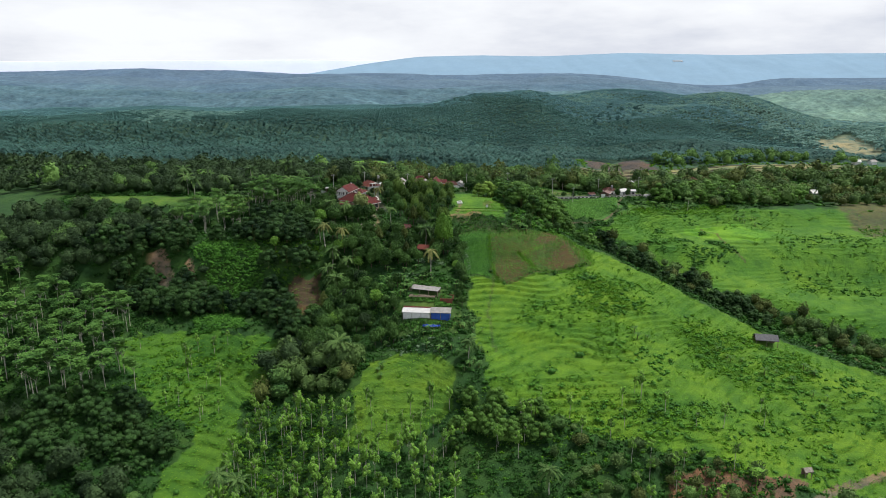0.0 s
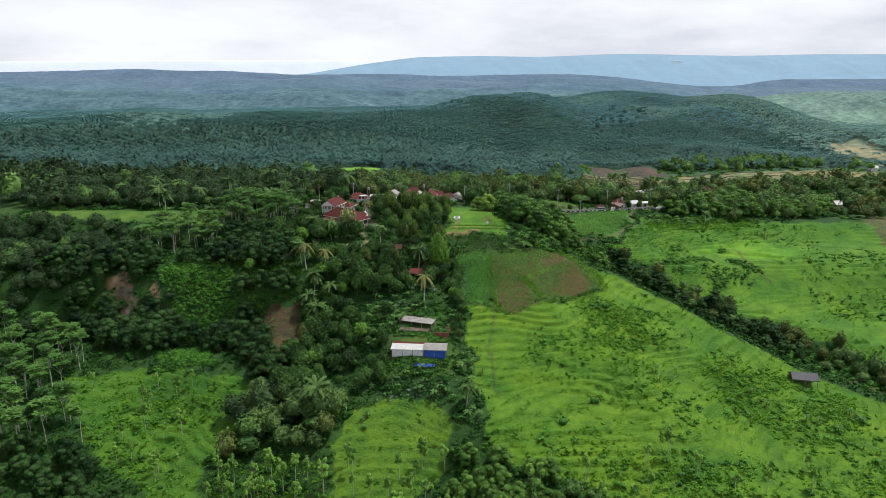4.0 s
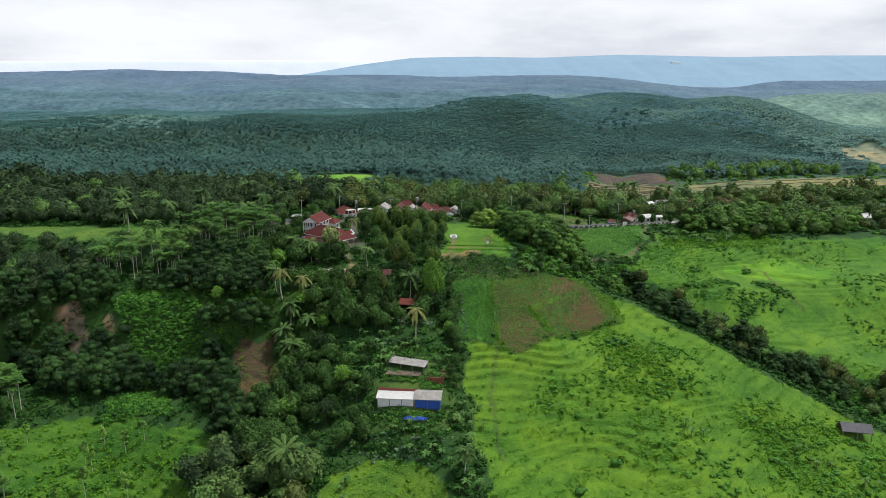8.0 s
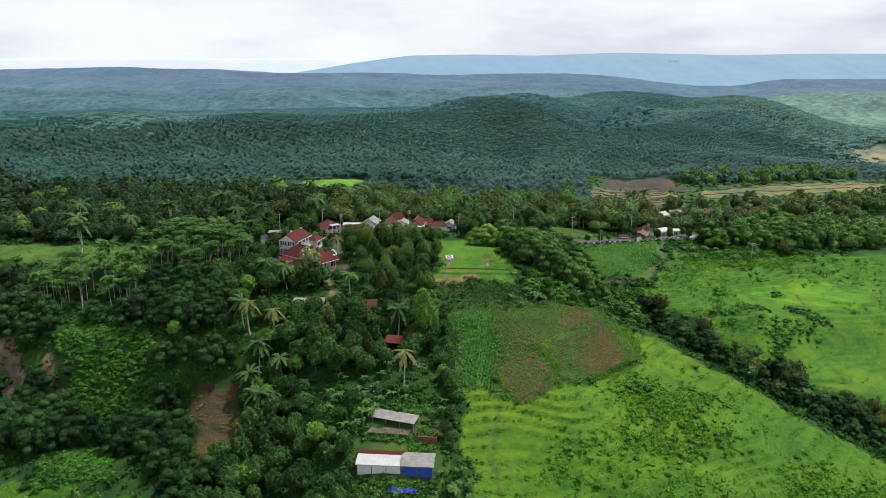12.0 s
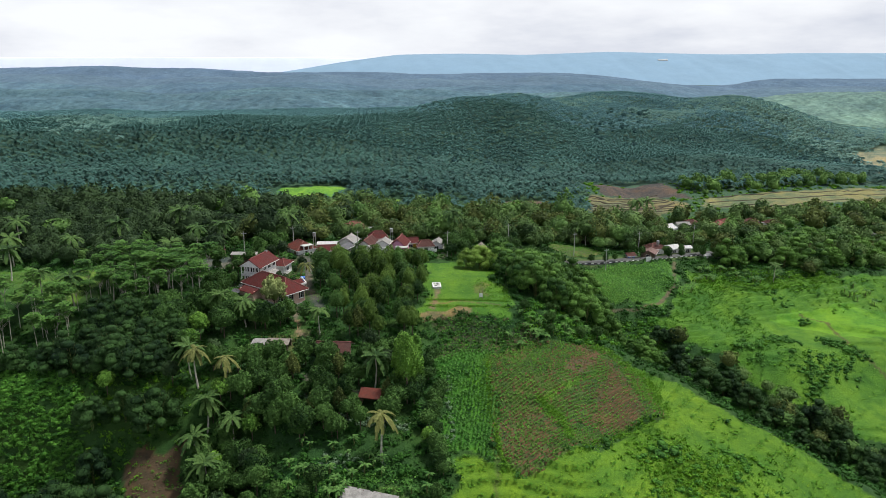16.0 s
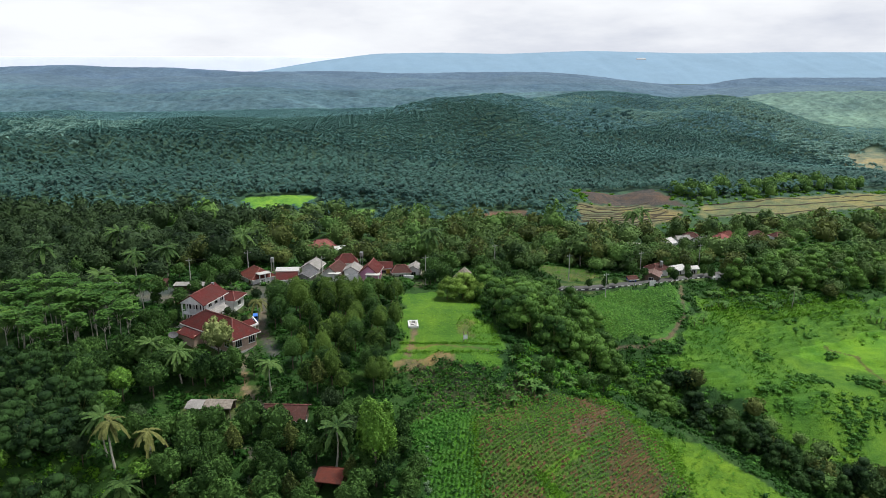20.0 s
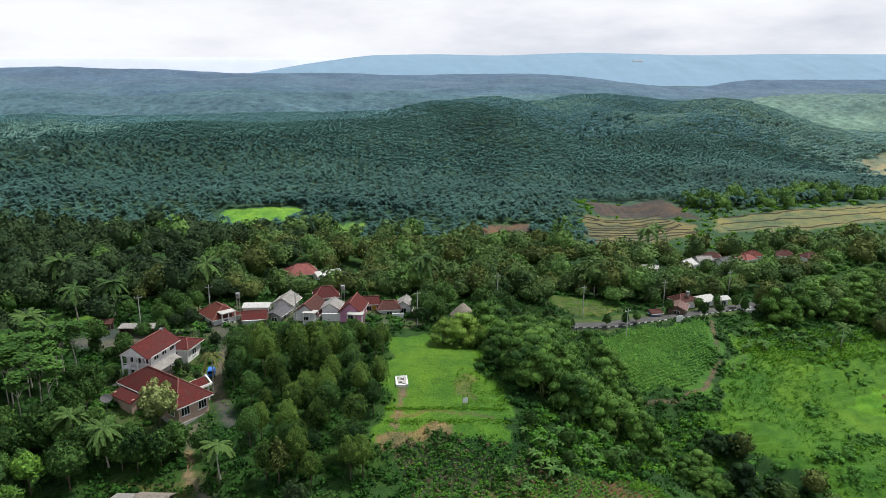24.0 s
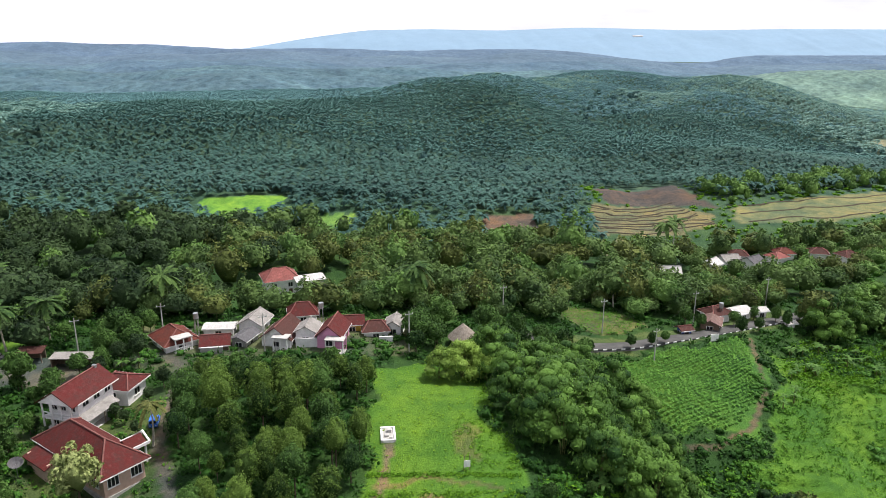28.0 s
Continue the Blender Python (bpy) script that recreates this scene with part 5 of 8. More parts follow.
for yy in (-1.6, 0.0, 1.6):
    window(h2, -3.8, yy, 4.0, 1.0, 1.2, "x-")
    window(h2, -3.8, yy, 1.5, 1.0, 1.2, "x-")
for xx in (-2.2, 0.2, 2.6):
    window(h2, xx, -2.6, 4.2, 1.2, 0.9, "y-")
    window(h2, xx, 2.6, 4.2, 1.2, 0.9, "y+")
bm = bmesh.new()
slab(bm, [(-4.0, -4.4, 2.2), (3.0, -4.4, 2.2), (3.0, -2.66, 2.9), (-4.0, -2.66, 2.9)], 0.08)
part("awning", bm, "sheet_grey", h2, "grey sheet awning along the side wall")
for xx in (-3.7, -0.4, 2.7):
    part("awning_post", boxes((xx - 0.06, xx + 0.06, -4.25, -4.13, -0.8, 2.2)), "wood", h2)
part("terrace", boxes((-7.4, 4.2, -5.6, 3.4, -1.2, 0.05)), "concrete", h2)
bm = bmesh.new()
box(bm, 3.2, 3.7, -0.3, 0.3, 6.8, 7.5)
part("water_tank", bm, "steel", h2)
house("low annex with maroon hipped tile roof", -36.6, 310.6, -15.0, 5.2, 5.0, 2.9, 1.3, "tile_red", "wall_white", hip=2.0, z0=3.0, name="annex", group="")
open_shed("long shed with pale grey fibre-cement roof", -48.6, 321.4, -2, 7.8, 2.6, 2.0, 0.25, "sheet_grey", ("y+", "x-"), mono=True)
open_shed("rusty lean-to with brown sheet roof", -57.0, 323.6, 4, 4.6, 2.6, 1.9, 0.4, "tile_brown", ("y+",), mono=True)

# the village row along the road
house("house with clay-red hipped tile roof", -33.4, 329.0, -52, 6.8, 6.0, 2.0, 2.1, "tile_orange", "wall_white", hip=2.3, over=0.5)
house("flat-roofed store with grey sheets", -26.3, 334.6, 0, 5.6, 3.2, 2.1, 0.4, "sheet_white", "wall_white", over=0.3, caps=False)
house("small house with clay tile roof", -25.4, 327.2, 8, 4.8, 4.2, 1.7, 1.3, "tile_red", "wall_wood", over=0.4)
house("narrow house with weathered grey gabled roof", -19.8, 336.4, 78, 5.4, 4.4, 2.3, 1.6, "sheet_grey", "wall_white", over=0.5)
house("small house with dark sheet roof", -20.4, 329.0, 70, 4.4, 2.8, 2.0, 0.8, "sheet_dark", "wall_grey", caps=False)
house("house with brown-red gabled roof and white front", -13.4, 329.8, 76, 7.0, 5.6, 2.1, 2.4, "tile_brown", "wall_white", over=0.5)
house("white two-storey house with pale roof", -8.5, 329.0, 82, 4.4, 3.6, 3.0, 1.2, "sheet_grey", "wall_white", over=0.4)
house("house with red hipped roof behind the row", -10.9, 340.0, 10, 5.2, 4.4, 2.6, 2.0, "tile_red", "wall_white", hip=1.9, over=0.5)
house("pink house with red gabled tile roof", -3.7, 328.0, 80, 6.8, 4.4, 2.8, 2.2, "tile_red", "wall_pink", over=0.45)
house("yellow house with red tile roof", -0.6, 334.4, 4, 4.2, 3.4, 2.1, 1.3, "tile_red", "wall_yellow", over=0.4)
house("small shop with maroon roof and white wall", 4.0, 332.4, 6, 4.6, 4.0, 1.8, 1.5, "tile_brown", "wall_white", hip=1.5, over=0.45)
house("house with rusted grey roof", 7.8, 334.6, 80, 4.6, 3.4, 2.4, 1.2, "sheet_grey", "wall_white", over=0.4)
house("house with faded pink hipped roof among trees", -22.6, 384.4, 20, 8.2, 7.2, 4.6, 2.4, "tile_pink", "wall_white", hip=3.0)
house("white-roofed building among trees", -15.0, 383.6, 24, 6.8, 4.6, 4.6, 0.8, "sheet_white", "wall_white", caps=False)

# walls, porches and tanks along the row
for x, y, turn, ln, h, mt, lab in ((-8.4, 325.6, -4, 4.2, 1.7, "wall_white", "white-painted garden wall before the houses"), (-25.4, 323.8, 6, 4.0, 1.2, "wall_grey", "low grey garden wall before the houses"), (6.2, 328.4, 4, 2.6, 1.0, "wall_white", "low white garden wall before the shop")):
    gw = new("garden_wall")
    gw.matrix_world = pose(x, y, float(surface(x, y)), 0, 0, turn)
    tagged(gw, lab, "wall", "garden walls")
    part("panel", boxes((-ln / 2, ln / 2, -0.08, 0.08, -0.6, h)), mt, gw)
    part("coping", boxes((-ln / 2 - 0.04, ln / 2 + 0.04, -0.13, 0.13, h + 0.004, h + 0.1)), "trim", gw)
for x, y, turn, w, mt, lab in ((-3.0, 323.4, -10, 3.6, "wall_pink", "pink veranda with balustrade and flat roof"), (-13.0, 325.2, -12, 3.0, "wall_white", "white veranda with flat roof"), (-31.2, 326.0, 38, 3.4, "wall_white", "white veranda before the clay-roofed house")):
    vr = new("veranda")
    vr.matrix_world = pose(x, y, float(surface(x, y)), 0, 0, turn)
    tagged(vr, lab, "veranda", "verandas")
    part("roof", boxes((-w / 2, w / 2, -1.1, 1.1, 2.5, 2.68)), "concrete", vr)
    part("wall", boxes((-w / 2, w / 2, 1.104, 1.2, -0.6, 2.5)), mt, vr)
    for xx in (-w / 2 + 0.2, 0, w / 2 - 0.2):
        part("column", boxes((xx - 0.1, xx + 0.1, -1.0, -0.8, -0.6, 2.5)), "trim", vr)
    part("balustrade", boxes((-w / 2 + 0.3, w / 2 - 0.3, -0.95, -0.87, 0.75, 0.87), *[(-w / 2 + 0.4 + i * 0.35, -w / 2 + 0.48 + i * 0.35, -0.94, -0.88, 0.1, 0.75) for i in range(int((w - 0.8) / 0.35))]), "trim", vr)
    part("floor", boxes((-w / 2, w / 2, -1.1, 1.1, -0.6, 0.1)), "concrete", vr)
for x, y, z in ((-29.6, 330.6, 4.4), (-6.4, 333.4, 4.6), (82.6, 352.0, 3.4)):
    wt = new("water_tank")
    wt.matrix_world = pose(x, y, float(surface(x, y)))
    tagged(wt, "steel water tank on a thin stand", "water tank", "water tanks")
    bm = bmesh.new()
    bmesh.ops.create_cone(bm, cap_ends=True, segments=14, radius1=0.5, radius2=0.5, depth=1.1, matrix=Matrix.Translation((0, 0, z + 0.55)))
    part("tank", bm, "steel", wt)
    for sx in (-0.3, 0.3):
        for sy in (-0.3, 0.3):
            part("leg", boxes((sx - 0.04, sx + 0.04, sy - 0.04, sy + 0.04, -0.5, z)), "steel", wt)

# houses by the bend in the road
house("roadside stall with rusty red roof and blue front", 71.2, 344.4, 10, 2.2, 2.0, 1.6, 0.6, "tile_brown", "wall_blue")
house("house with weathered grey-brown sheet roof", 79.0, 348.6, 62, 5.0, 3.8, 2.1, 1.0, "sheet_rust", "wall_wood")
house("house with faded brown tile roof by the road", 81.8, 353.0, 20, 4.8, 4.2, 2.6, 1.5, "tile_brown", "wall_white", hip=2.0)
house("house with white zinc roof", 88.0, 354.6, 24, 4.4, 3.8, 2.2, 1.0, "sheet_white", "wall_white", caps=False)
house("small store with white sheet roof", 93.6, 355.4, 10, 2.4, 2.2, 2.2, 0.6, "sheet_white", "wall_white", caps=False)
house("small white pump house", 98.5, 350.4, 10, 1.7, 1.5, 1.5, 0.4, "sheet_white", "wall_white", caps=False, openings=False)
for px, py, tr, rf, lab in ((112.2, 411.6, 10, "sheet_grey", "grey-roofed house half hidden by trees"), (117.4, 416.0, -15, "tile_brown", "house with old brown roof half hidden by trees"), (118.6, 409.0, 30, "sheet_dark", "small dark-roofed house half hidden by trees"), (128.3, 412.8, 25, "tile_pink", "house with faded pinkish roof half hidden by trees"), (133.0, 417.5, 0, "tile_orange", "house with clay roof half hidden by trees"), (143.0, 414.6, -20, "tile_brown", "house with weathered brown roof half hidden by trees"), (149.0, 409.0, 15, "tile_brown", "low house with brown roof half hidden by trees"), (104.6, 407.0, 40, "sheet_white", "small white shed half hidden by trees"), (88.9, 399.6, -10, "sheet_white", "white-roofed store half hidden by trees"), (199, 385, 12, "sheet_white", "long white-roofed barn by cleared land"), (212, 392, -8, "tile_brown", "brown-roofed house by cleared land"), (322, 566, 5, "sheet_white", "white-roofed house on the far slope"), (337, 570, 20, "sheet_grey", "grey-roofed house on the far slope")):
    house(lab, px, py, tr, 5.0, 4.2, 2.4, 1.5, rf, "wall_white", hip=0 if "sheet" in rf else 2.4, openings=False, group="far houses")

# the farm below the garden
f1 = open_shed("goat shed with white near slope and dark red far slope", -7.9, 213.6, -5, 9.0, 6.2, 2.4, 0.5, "sheet_white", ("y-", "x-", "x+"), wall="wall_white", z0=-16.5)
bm = bmesh.new()
slab(bm, [(4.45, 3.06, 2.49), (-4.45, 3.06, 2.49), (-4.45, 0.1, 2.96), (4.45, 0.1, 2.96)], 0.05)
part("roof_far_slope", bm, "tile_red", f1, "dark red sheet roof slope")
f2 = open_shed("farm shed with grey roof and blue front", -0.6, 212.2, -5, 6.4, 5.2, 2.7, 0.7, "sheet_grey", ("y-", "x+"), wall="wall_blue", z0=-16.6)
open_shed("long low shed with grey fibre-cement roof", -5.6, 222.3, -20, 9.6, 3.0, 0.9, 0.5, "sheet_grey", ("y+",), mono=True)
rack = new("drying_rack")
rack.matrix_world = pose(-6.6, 219.4, float(surface(-6.6, 218.6)), 0, 0, -8)
tagged(rack, "low rack of pale bamboo poles beside the farm sheds", "rack")
for i in range(14):
    part("pole", boxes((-4.2, 4.2, -1.2 + i * 0.18, -1.13 + i * 0.18, 0.72, 0.79)), "wood", rack)
for xx in (-4, -1.4, 1.4, 4):
    for yy in (-1.2, 1.2):
        part("leg", boxes((xx - 0.06, xx + 0.06, yy - 0.06, yy + 0.06, -1.2, 0.72)), "wood", rack)
pen = new("brick_pen")
pen.matrix_world = pose(1.3, 219.4, float(surface(1.3, 219)), 0, 0, -8)
tagged(pen, "open brick pen with red-brown walls", "pen")
for size in ((-1.9, 1.9, -2.2, -2.05, -1.2, 0.8), (-1.9, 1.9, 2.05, 2.2, -1.2, 0.8), (-1.9, -1.75, -2.05, 2.05, -1.2, 0.8), (1.75, 1.9, -2.05, 2.05, -1.2, 0.8)):
    part("wall", boxes(size), "brick", pen)
tarp = bmesh.new()
bmesh.ops.create_grid(tarp, x_segments=16, y_segments=6, size=1)
for v in tarp.verts:
    v.co = (v.co.x * 2.7, v.co.y * 0.9, 0.5 + 0.14 * math.sin(v.co.x * 9) * math.cos(v.co.y * 5) - 0.35 * abs(v.co.y))
bmesh.ops.solidify(tarp, geom=tarp.faces[:], thickness=0.03)
tp = part("tarpaulin", tarp, "tarp", None)
tp.matrix_world = pose(-3.4, 206.6, float(surface(-3.4, 206.6)), 0, 0, -8)
tagged(tp, "blue tarpaulin spread over a low heap", "tarpaulin")

# sheds in the garden and on the spur
open_shed("garden shed with grey sheet roof", -32.0, 264.2, -6, 3.0, 3.6, 1.9, 0.5, "sheet_grey", ("y+", "x-"))
open_shed("long shed with old weathered thatch roof", -27.9, 264.4, -6, 5.0, 3.6, 1.8, 0.8, "thatch", ("y+",), name="thatched_shed")
house("old house with brown tile roof under trees", -15.6, 260.6, -4, 6.4, 5.4, 2.4, 1.5, "tile_brown", "wall_wood", group="garden sheds")
open_shed("small shed with clay-red tile roof", -6.6, 246.6, -14, 4.4, 4.6, 2.2, 1.1, "tile_orange", ("y+", "x-"))
open_shed("dark grey barn roof on posts on the grassy spur", 102.8, 217.2, -12, 7.0, 5.0, 1.5, 1.3, "sheet_dark", ("y+",), name="field_barn")
open_shed("tiny field hut with straw roof", 85.5, 152.5, 10, 2.2, 2.0, 1.5, 0.7, "thatch", ("y+",), name="field_hut")

# thatched round hut
hut = new("thatched_hut")
hut.matrix_world = pose(21.0, 329.6, float(surface(21.0, 329.6))) @ Matrix.Scale(0.86, 4)
tagged(hut, "round hut with a grey conical thatch roof", "hut")
FOOTPRINTS.append((21.0, 329.6, 3.6, 3.6, 0))
bm = bmesh.new()
for z0, z1, r0, r1 in ((2.0, 3.4, 3.5, 2.1), (3.3, 4.5, 2.25, 0.9), (4.4, 5.2, 1.0, 0.12)):
    bmesh.ops.create_cone(bm, cap_ends=True, segments=18, radius1=r0, radius2=r1, depth=z1 - z0, matrix=Matrix.Translation((0, 0, (z0 + z1) / 2)))
part("roof", bm, "thatch", hut)
for i in range(7):
    a = i * 6.283 / 7
    part("post", boxes((2.6 * math.cos(a) - 0.08, 2.6 * math.cos(a) + 0.08, 2.6 * math.sin(a) - 0.08, 2.6 * math.sin(a) + 0.08, -1, 2.4)), "wood", hut)
part("floor", boxes((-2.4, 2.4, -2.4, 2.4, -0.6, 0.3)), "concrete", hut)

# far white halls
for px, py, pz, ln in ((-925, 1830, float(surface(-925, 1830)) + 7, 62), (-870, 1840, float(surface(-870, 1840)) + 7, 40), (1269, 4063, 66, 50)):
    hl = new("hall")
    hl.matrix_world = pose(px, py, pz)
    tagged(hl, "long white hall on a far hill", "hall", "far halls")
    part("wall", boxes((-ln / 2, ln / 2, -8, 8, -30, 3)), "wall_white", hl)
    part("roof", hip_roof(ln, 16, 4, 6.5, 0.6, 0), "sheet_white", hl)

# ---- road with painted kerb ----
ROAD = [(32, 337.6), (38, 336.2), (44, 335.2), (57, 337.6), (69, 342.0), (80, 346.8), (100, 355.0), (130, 372), (165, 392), (230, 420)]


def along(line, step):
    pts = [np.array(p, float) for p in line]
    out = []
    for a0, b0 in zip(pts, pts[1:]):
        n = max(1, int(np.linalg.norm(b0 - a0) / step))
        out += [a0 + (b0 - a0) * i / n for i in range(n)]
    return np.array(out + [pts[-1]])


way = along(ROAD, 1.0)
for _ in range(6):
    way[1:-1] = (way[:-2] + 2 * way[1:-1] + way[2:]) / 4
tan = np.gradient(way, axis=0)
tan /= np.linalg.norm(tan, axis=1, keepdims=True)
nor = np.stack([-tan[:, 1], tan[:, 0]], -1)
wz = surface(way[:, 0], way[:, 1])
for _ in range(14):
    wz[1:-1] = (wz[:-2] + 2 * wz[1:-1] + wz[2:]) / 4
wz += 0.16
sec = [(-2.8, -0.6), (-2.5, 0.0), (-1.0, 0.05), (0.6, 0.0), (1.2, -1.2)]
rv = np.concatenate([np.column_stack([way + nor * o, wz + d]) for o, d in sec])
nw = len(way)
idx = np.arange(5 * nw).reshape(5, nw)
rq = np.stack([idx[:-1, :-1], idx[:-1, 1:], idx[1:, 1:], idx[1:, :-1]], -1).reshape(-1, 4)
road = linked("road", mesh_from("road", rv, rq), "asphalt", None, "grey asphalt road with a painted kerb", "road", "structure")
stone_w, stone_b = (boxes((-0.46, 0.46, -0.07, 0.07, -0.25, 0.03)) for _ in range(2))
kerb_meshes = []
for bmk, mt in ((stone_w, "kerb_white"), (stone_b, "kerb_black")):
    bmesh.ops.bevel(bmk, geom=bmk.edges[:], offset=0.03, segments=1, affect="EDGES")
    me = bpy.data.meshes.new("kerb_stone")
    bmk.to_mesh(me)
    bmk.free()
    me.materials.append(M[mt])
    kerb_meshes.append(me)
for i in range(2, min(nw, 100)):
    k = new("kerb_stone", kerb_meshes[i % 2])
    k.parent = road
    p = way[i] - nor[i] * 2.62
    k.matrix_world = pose(p[0], p[1], wz[i] - 0.02, 0, 0, math.degrees(math.atan2(tan[i, 1], tan[i, 0])))

# ---- poles and cables ----
TOPS = []
for px, py, hh in ((-49.4, 325, 7.5), (-36, 331, 7.5), (-16, 324.5, 7.5), (10.5, 325, 8), (31, 345, 8), (52, 341.6, 8), (60, 331.5, 7), (75.5, 350, 8), (98, 361, 8)):
    g = float(surface(px, py))
    po = new("utility_pole")
    po.matrix_world = pose(px, py, g, 0, 0, 20)
    tagged(po, "grey concrete utility pole with a cross-arm", "pole", "utility poles")
    pv = mesh_from("pole", *tube([(0, 0, -1), (0, 0, hh * 0.5), (0, 0, hh)], [0.15, 0.12, 0.09], 8))
    linked("pole", pv, "concrete", po)
    part("cross_arm", boxes((-0.8, 0.8, -0.05, 0.05, hh - 0.7, hh - 0.6)), "steel", po)
    for xx in (-0.7, 0, 0.7):
        part("insulator", boxes((xx - 0.05, xx + 0.05, -0.05, 0.05, hh - 0.6, hh - 0.42)), "kerb_white", po)
    TOPS.append((px, py, g + hh - 0.45))
for a0, b0 in zip(TOPS, TOPS[1:]):
    if abs(a0[0] - b0[0]) > 30:
        continue
    a0, b0 = np.array(a0), np.array(b0)
    pts = [a0 + (b0 - a0) * s - np.array((0, 0, 2.2 * s * (1 - s))) for s in np.linspace(0, 1, 9)]
    linked("cable", mesh_from("cable", *tube(pts, [0.013] * 9, 4)), "wire", None, "sagging black power cable between poles", "cable", group="power cables")

# ---- things in the yard and on the lawn ----
def vehicle(name, words, x, y, turn, size, body, cabin):
    """A parked car or van: body with rounded edges, windows, lamps and wheels. cabin: the stretch of the roof."""
    root = new(name)
    root.matrix_world = pose(x, y, float(surface(x, y)), 0, 0, turn) @ Matrix.Scale(size, 4)
    tagged(root, words, name)
    bm = boxes((-1.7, 1.7, -0.78, 0.78, 0.35, 1.05), (cabin[0], cabin[1], -0.72, 0.72, 1.05, cabin[2]))
    bmesh.ops.bevel(bm, geom=bm.edges[:], offset=0.09, segments=2, affect="EDGES")
    part("body", bm, body, root)
    for xx, nm in ((cabin[0] - 0.01, "windscreen"), (cabin[1] - 0.04, "rear_window")):
        part(nm, boxes((xx, xx + 0.05, -0.58, 0.58, 1.15, cabin[2] - 0.14)), "glass", root)
    for yy in (-0.745, 0.695):
        part("side_window", boxes((cabin[0] + 0.25, cabin[1] - 0.25, yy, yy + 0.05, 1.15, cabin[2] - 0.16)), "glass", root)
    for yy in (-0.62, 0.36):
        part("headlight", boxes((-1.73, -1.66, yy, yy + 0.26, 0.62, 0.8)), "kerb_white", root)
    for xx in (-1.05, 1.05):
        for yy in (-0.8, 0.66):
            bm = bmesh.new()
            bmesh.ops.create_cone(bm, cap_ends=True, segments=14, radius1=0.32, radius2=0.32, depth=0.16, matrix=Matrix.Translation((xx, yy + 0.07, 0.32)) @ Matrix.Rotation(radians(90), 4, "X"))
            part("wheel", bm, "wire", root)
    return root


vehicle("van", "small bright blue van parked in the lane", -28.4, 300.4, 98, 0.8, "paint_van", (-1.65, 0.9, 1.8))
vehicle("car", "dark grey car parked beside the village yard", -63.5, 323.8, 6, 0.9, "sheet_dark", (-0.9, 1.2, 1.55))
FOOTPRINTS.append((-63.5, 323.8, 2.4, 1.6, 10))
nb = new("notice_board")
nb.matrix_world = pose(-67.0, 323.4, float(surface(-67.0, 323.4)), 0, 0, -6)
tagged(nb, "pale board on two posts beside the village lawn", "board")
part("board", boxes((-1.0, 1.0, -0.05, 0.05, 0.5, 2.1)), "kerb_white", nb)
for xx in (-0.8, 0.8):
    part("post", boxes((xx - 0.06, xx + 0.06, 0.054, 0.16, -0.5, 2.2)), "wood", nb)
FOOTPRINTS.append((-28.3, 300.4, 2.6, 2.0, 0))
dish = bmesh.new()
bmesh.ops.create_uvsphere(dish, u_segments=14, v_segments=8, radius=1.4)
bmesh.ops.delete(dish, geom=[v for v in dish.verts if v.co.z > -0.7], context="VERTS")
bmesh.ops.translate(dish, verts=dish.verts[:], vec=(0, 0, 1.4))
bmesh.ops.solidify(dish, geom=dish.faces[:], thickness=0.03)
dr = new("satellite_dish")
dr.matrix_world = pose(-43.3, 289.4, float(surface(-43.3, 289.4)))
tagged(dr, "grey mesh satellite dish on a short mast beside the house", "satellite dish")
dd = part("reflector", dish, "sheet_dark", dr)
dd.matrix_local = pose(0, 0, 2.0, 25, 0, 30)
part("mast", boxes((-0.05, 0.05, -0.05, 0.05, -0.6, 2.05)), "steel", dr)

gz0 = float(surface(6.8, 294.2))
tomb = new("concrete_slab")
tomb.matrix_world = pose(6.8, 294.2, gz0, 0, 0, 3)
tagged(tomb, "white concrete slab lying in the grass field", "slab")
part("slab", boxes((-1.0, 1.0, -1.9, 1.9, -0.5, 0.12)), "concrete", tomb, "grey worn concrete top")
for size in ((-1.1, -0.78, -1.9, 1.3, -0.4, 0.3), (0.78, 1.1, -1.9, 1.9, -0.4, 0.3), (-0.77, 0.77, -1.95, -1.65, -0.4, 0.27), (-1.1, 0.77, 1.6, 1.95, -0.4, 0.27)):
    bm = boxes(size)
    bmesh.ops.bevel(bm, geom=bm.edges[:], offset=0.04, segments=1, affect="EDGES")
    part("rim", bm, "kerb_white", tomb)
for size in ((-0.5, 0.1, -0.9, -0.2, 0.124, 0.42), (-0.1, 0.5, 0.3, 1.0, 0.124, 0.6), (0.15, 0.6, -1.3, -0.95, 0.124, 0.3)):
    part("block", boxes(size), "concrete", tomb)
g1z = float(surface(17.6, 286))
stall = new("sign_post")
stall.matrix_world = pose(17.6, 286, g1z, 0, 0, 8)
tagged(stall, "small white board on two posts in the grass field", "sign")
part("board", boxes((-0.45, 0.45, -0.04, 0.04, 0.5, 1.5)), "kerb_white", stall)
for xx in (-0.4, 0.4):
    part("post", boxes((xx - 0.05, xx + 0.05, 0.05, 0.14, -0.5, 2.2)), "wood", stall)
sg = float(surface(75.6, 338.6))
rs = new("road_sign")
rs.matrix_world = pose(75.6, 338.8, sg, 0, 0, 10)
tagged(rs, "white sign board beside the road", "sign")
part("board", boxes((-0.9, 0.9, -0.05, 0.05, 0.4, 2.0)), "kerb_white", rs)
part("post", boxes((-0.06, 0.06, 0.05, 0.15, -0.6, 2.1)), "wood", rs)

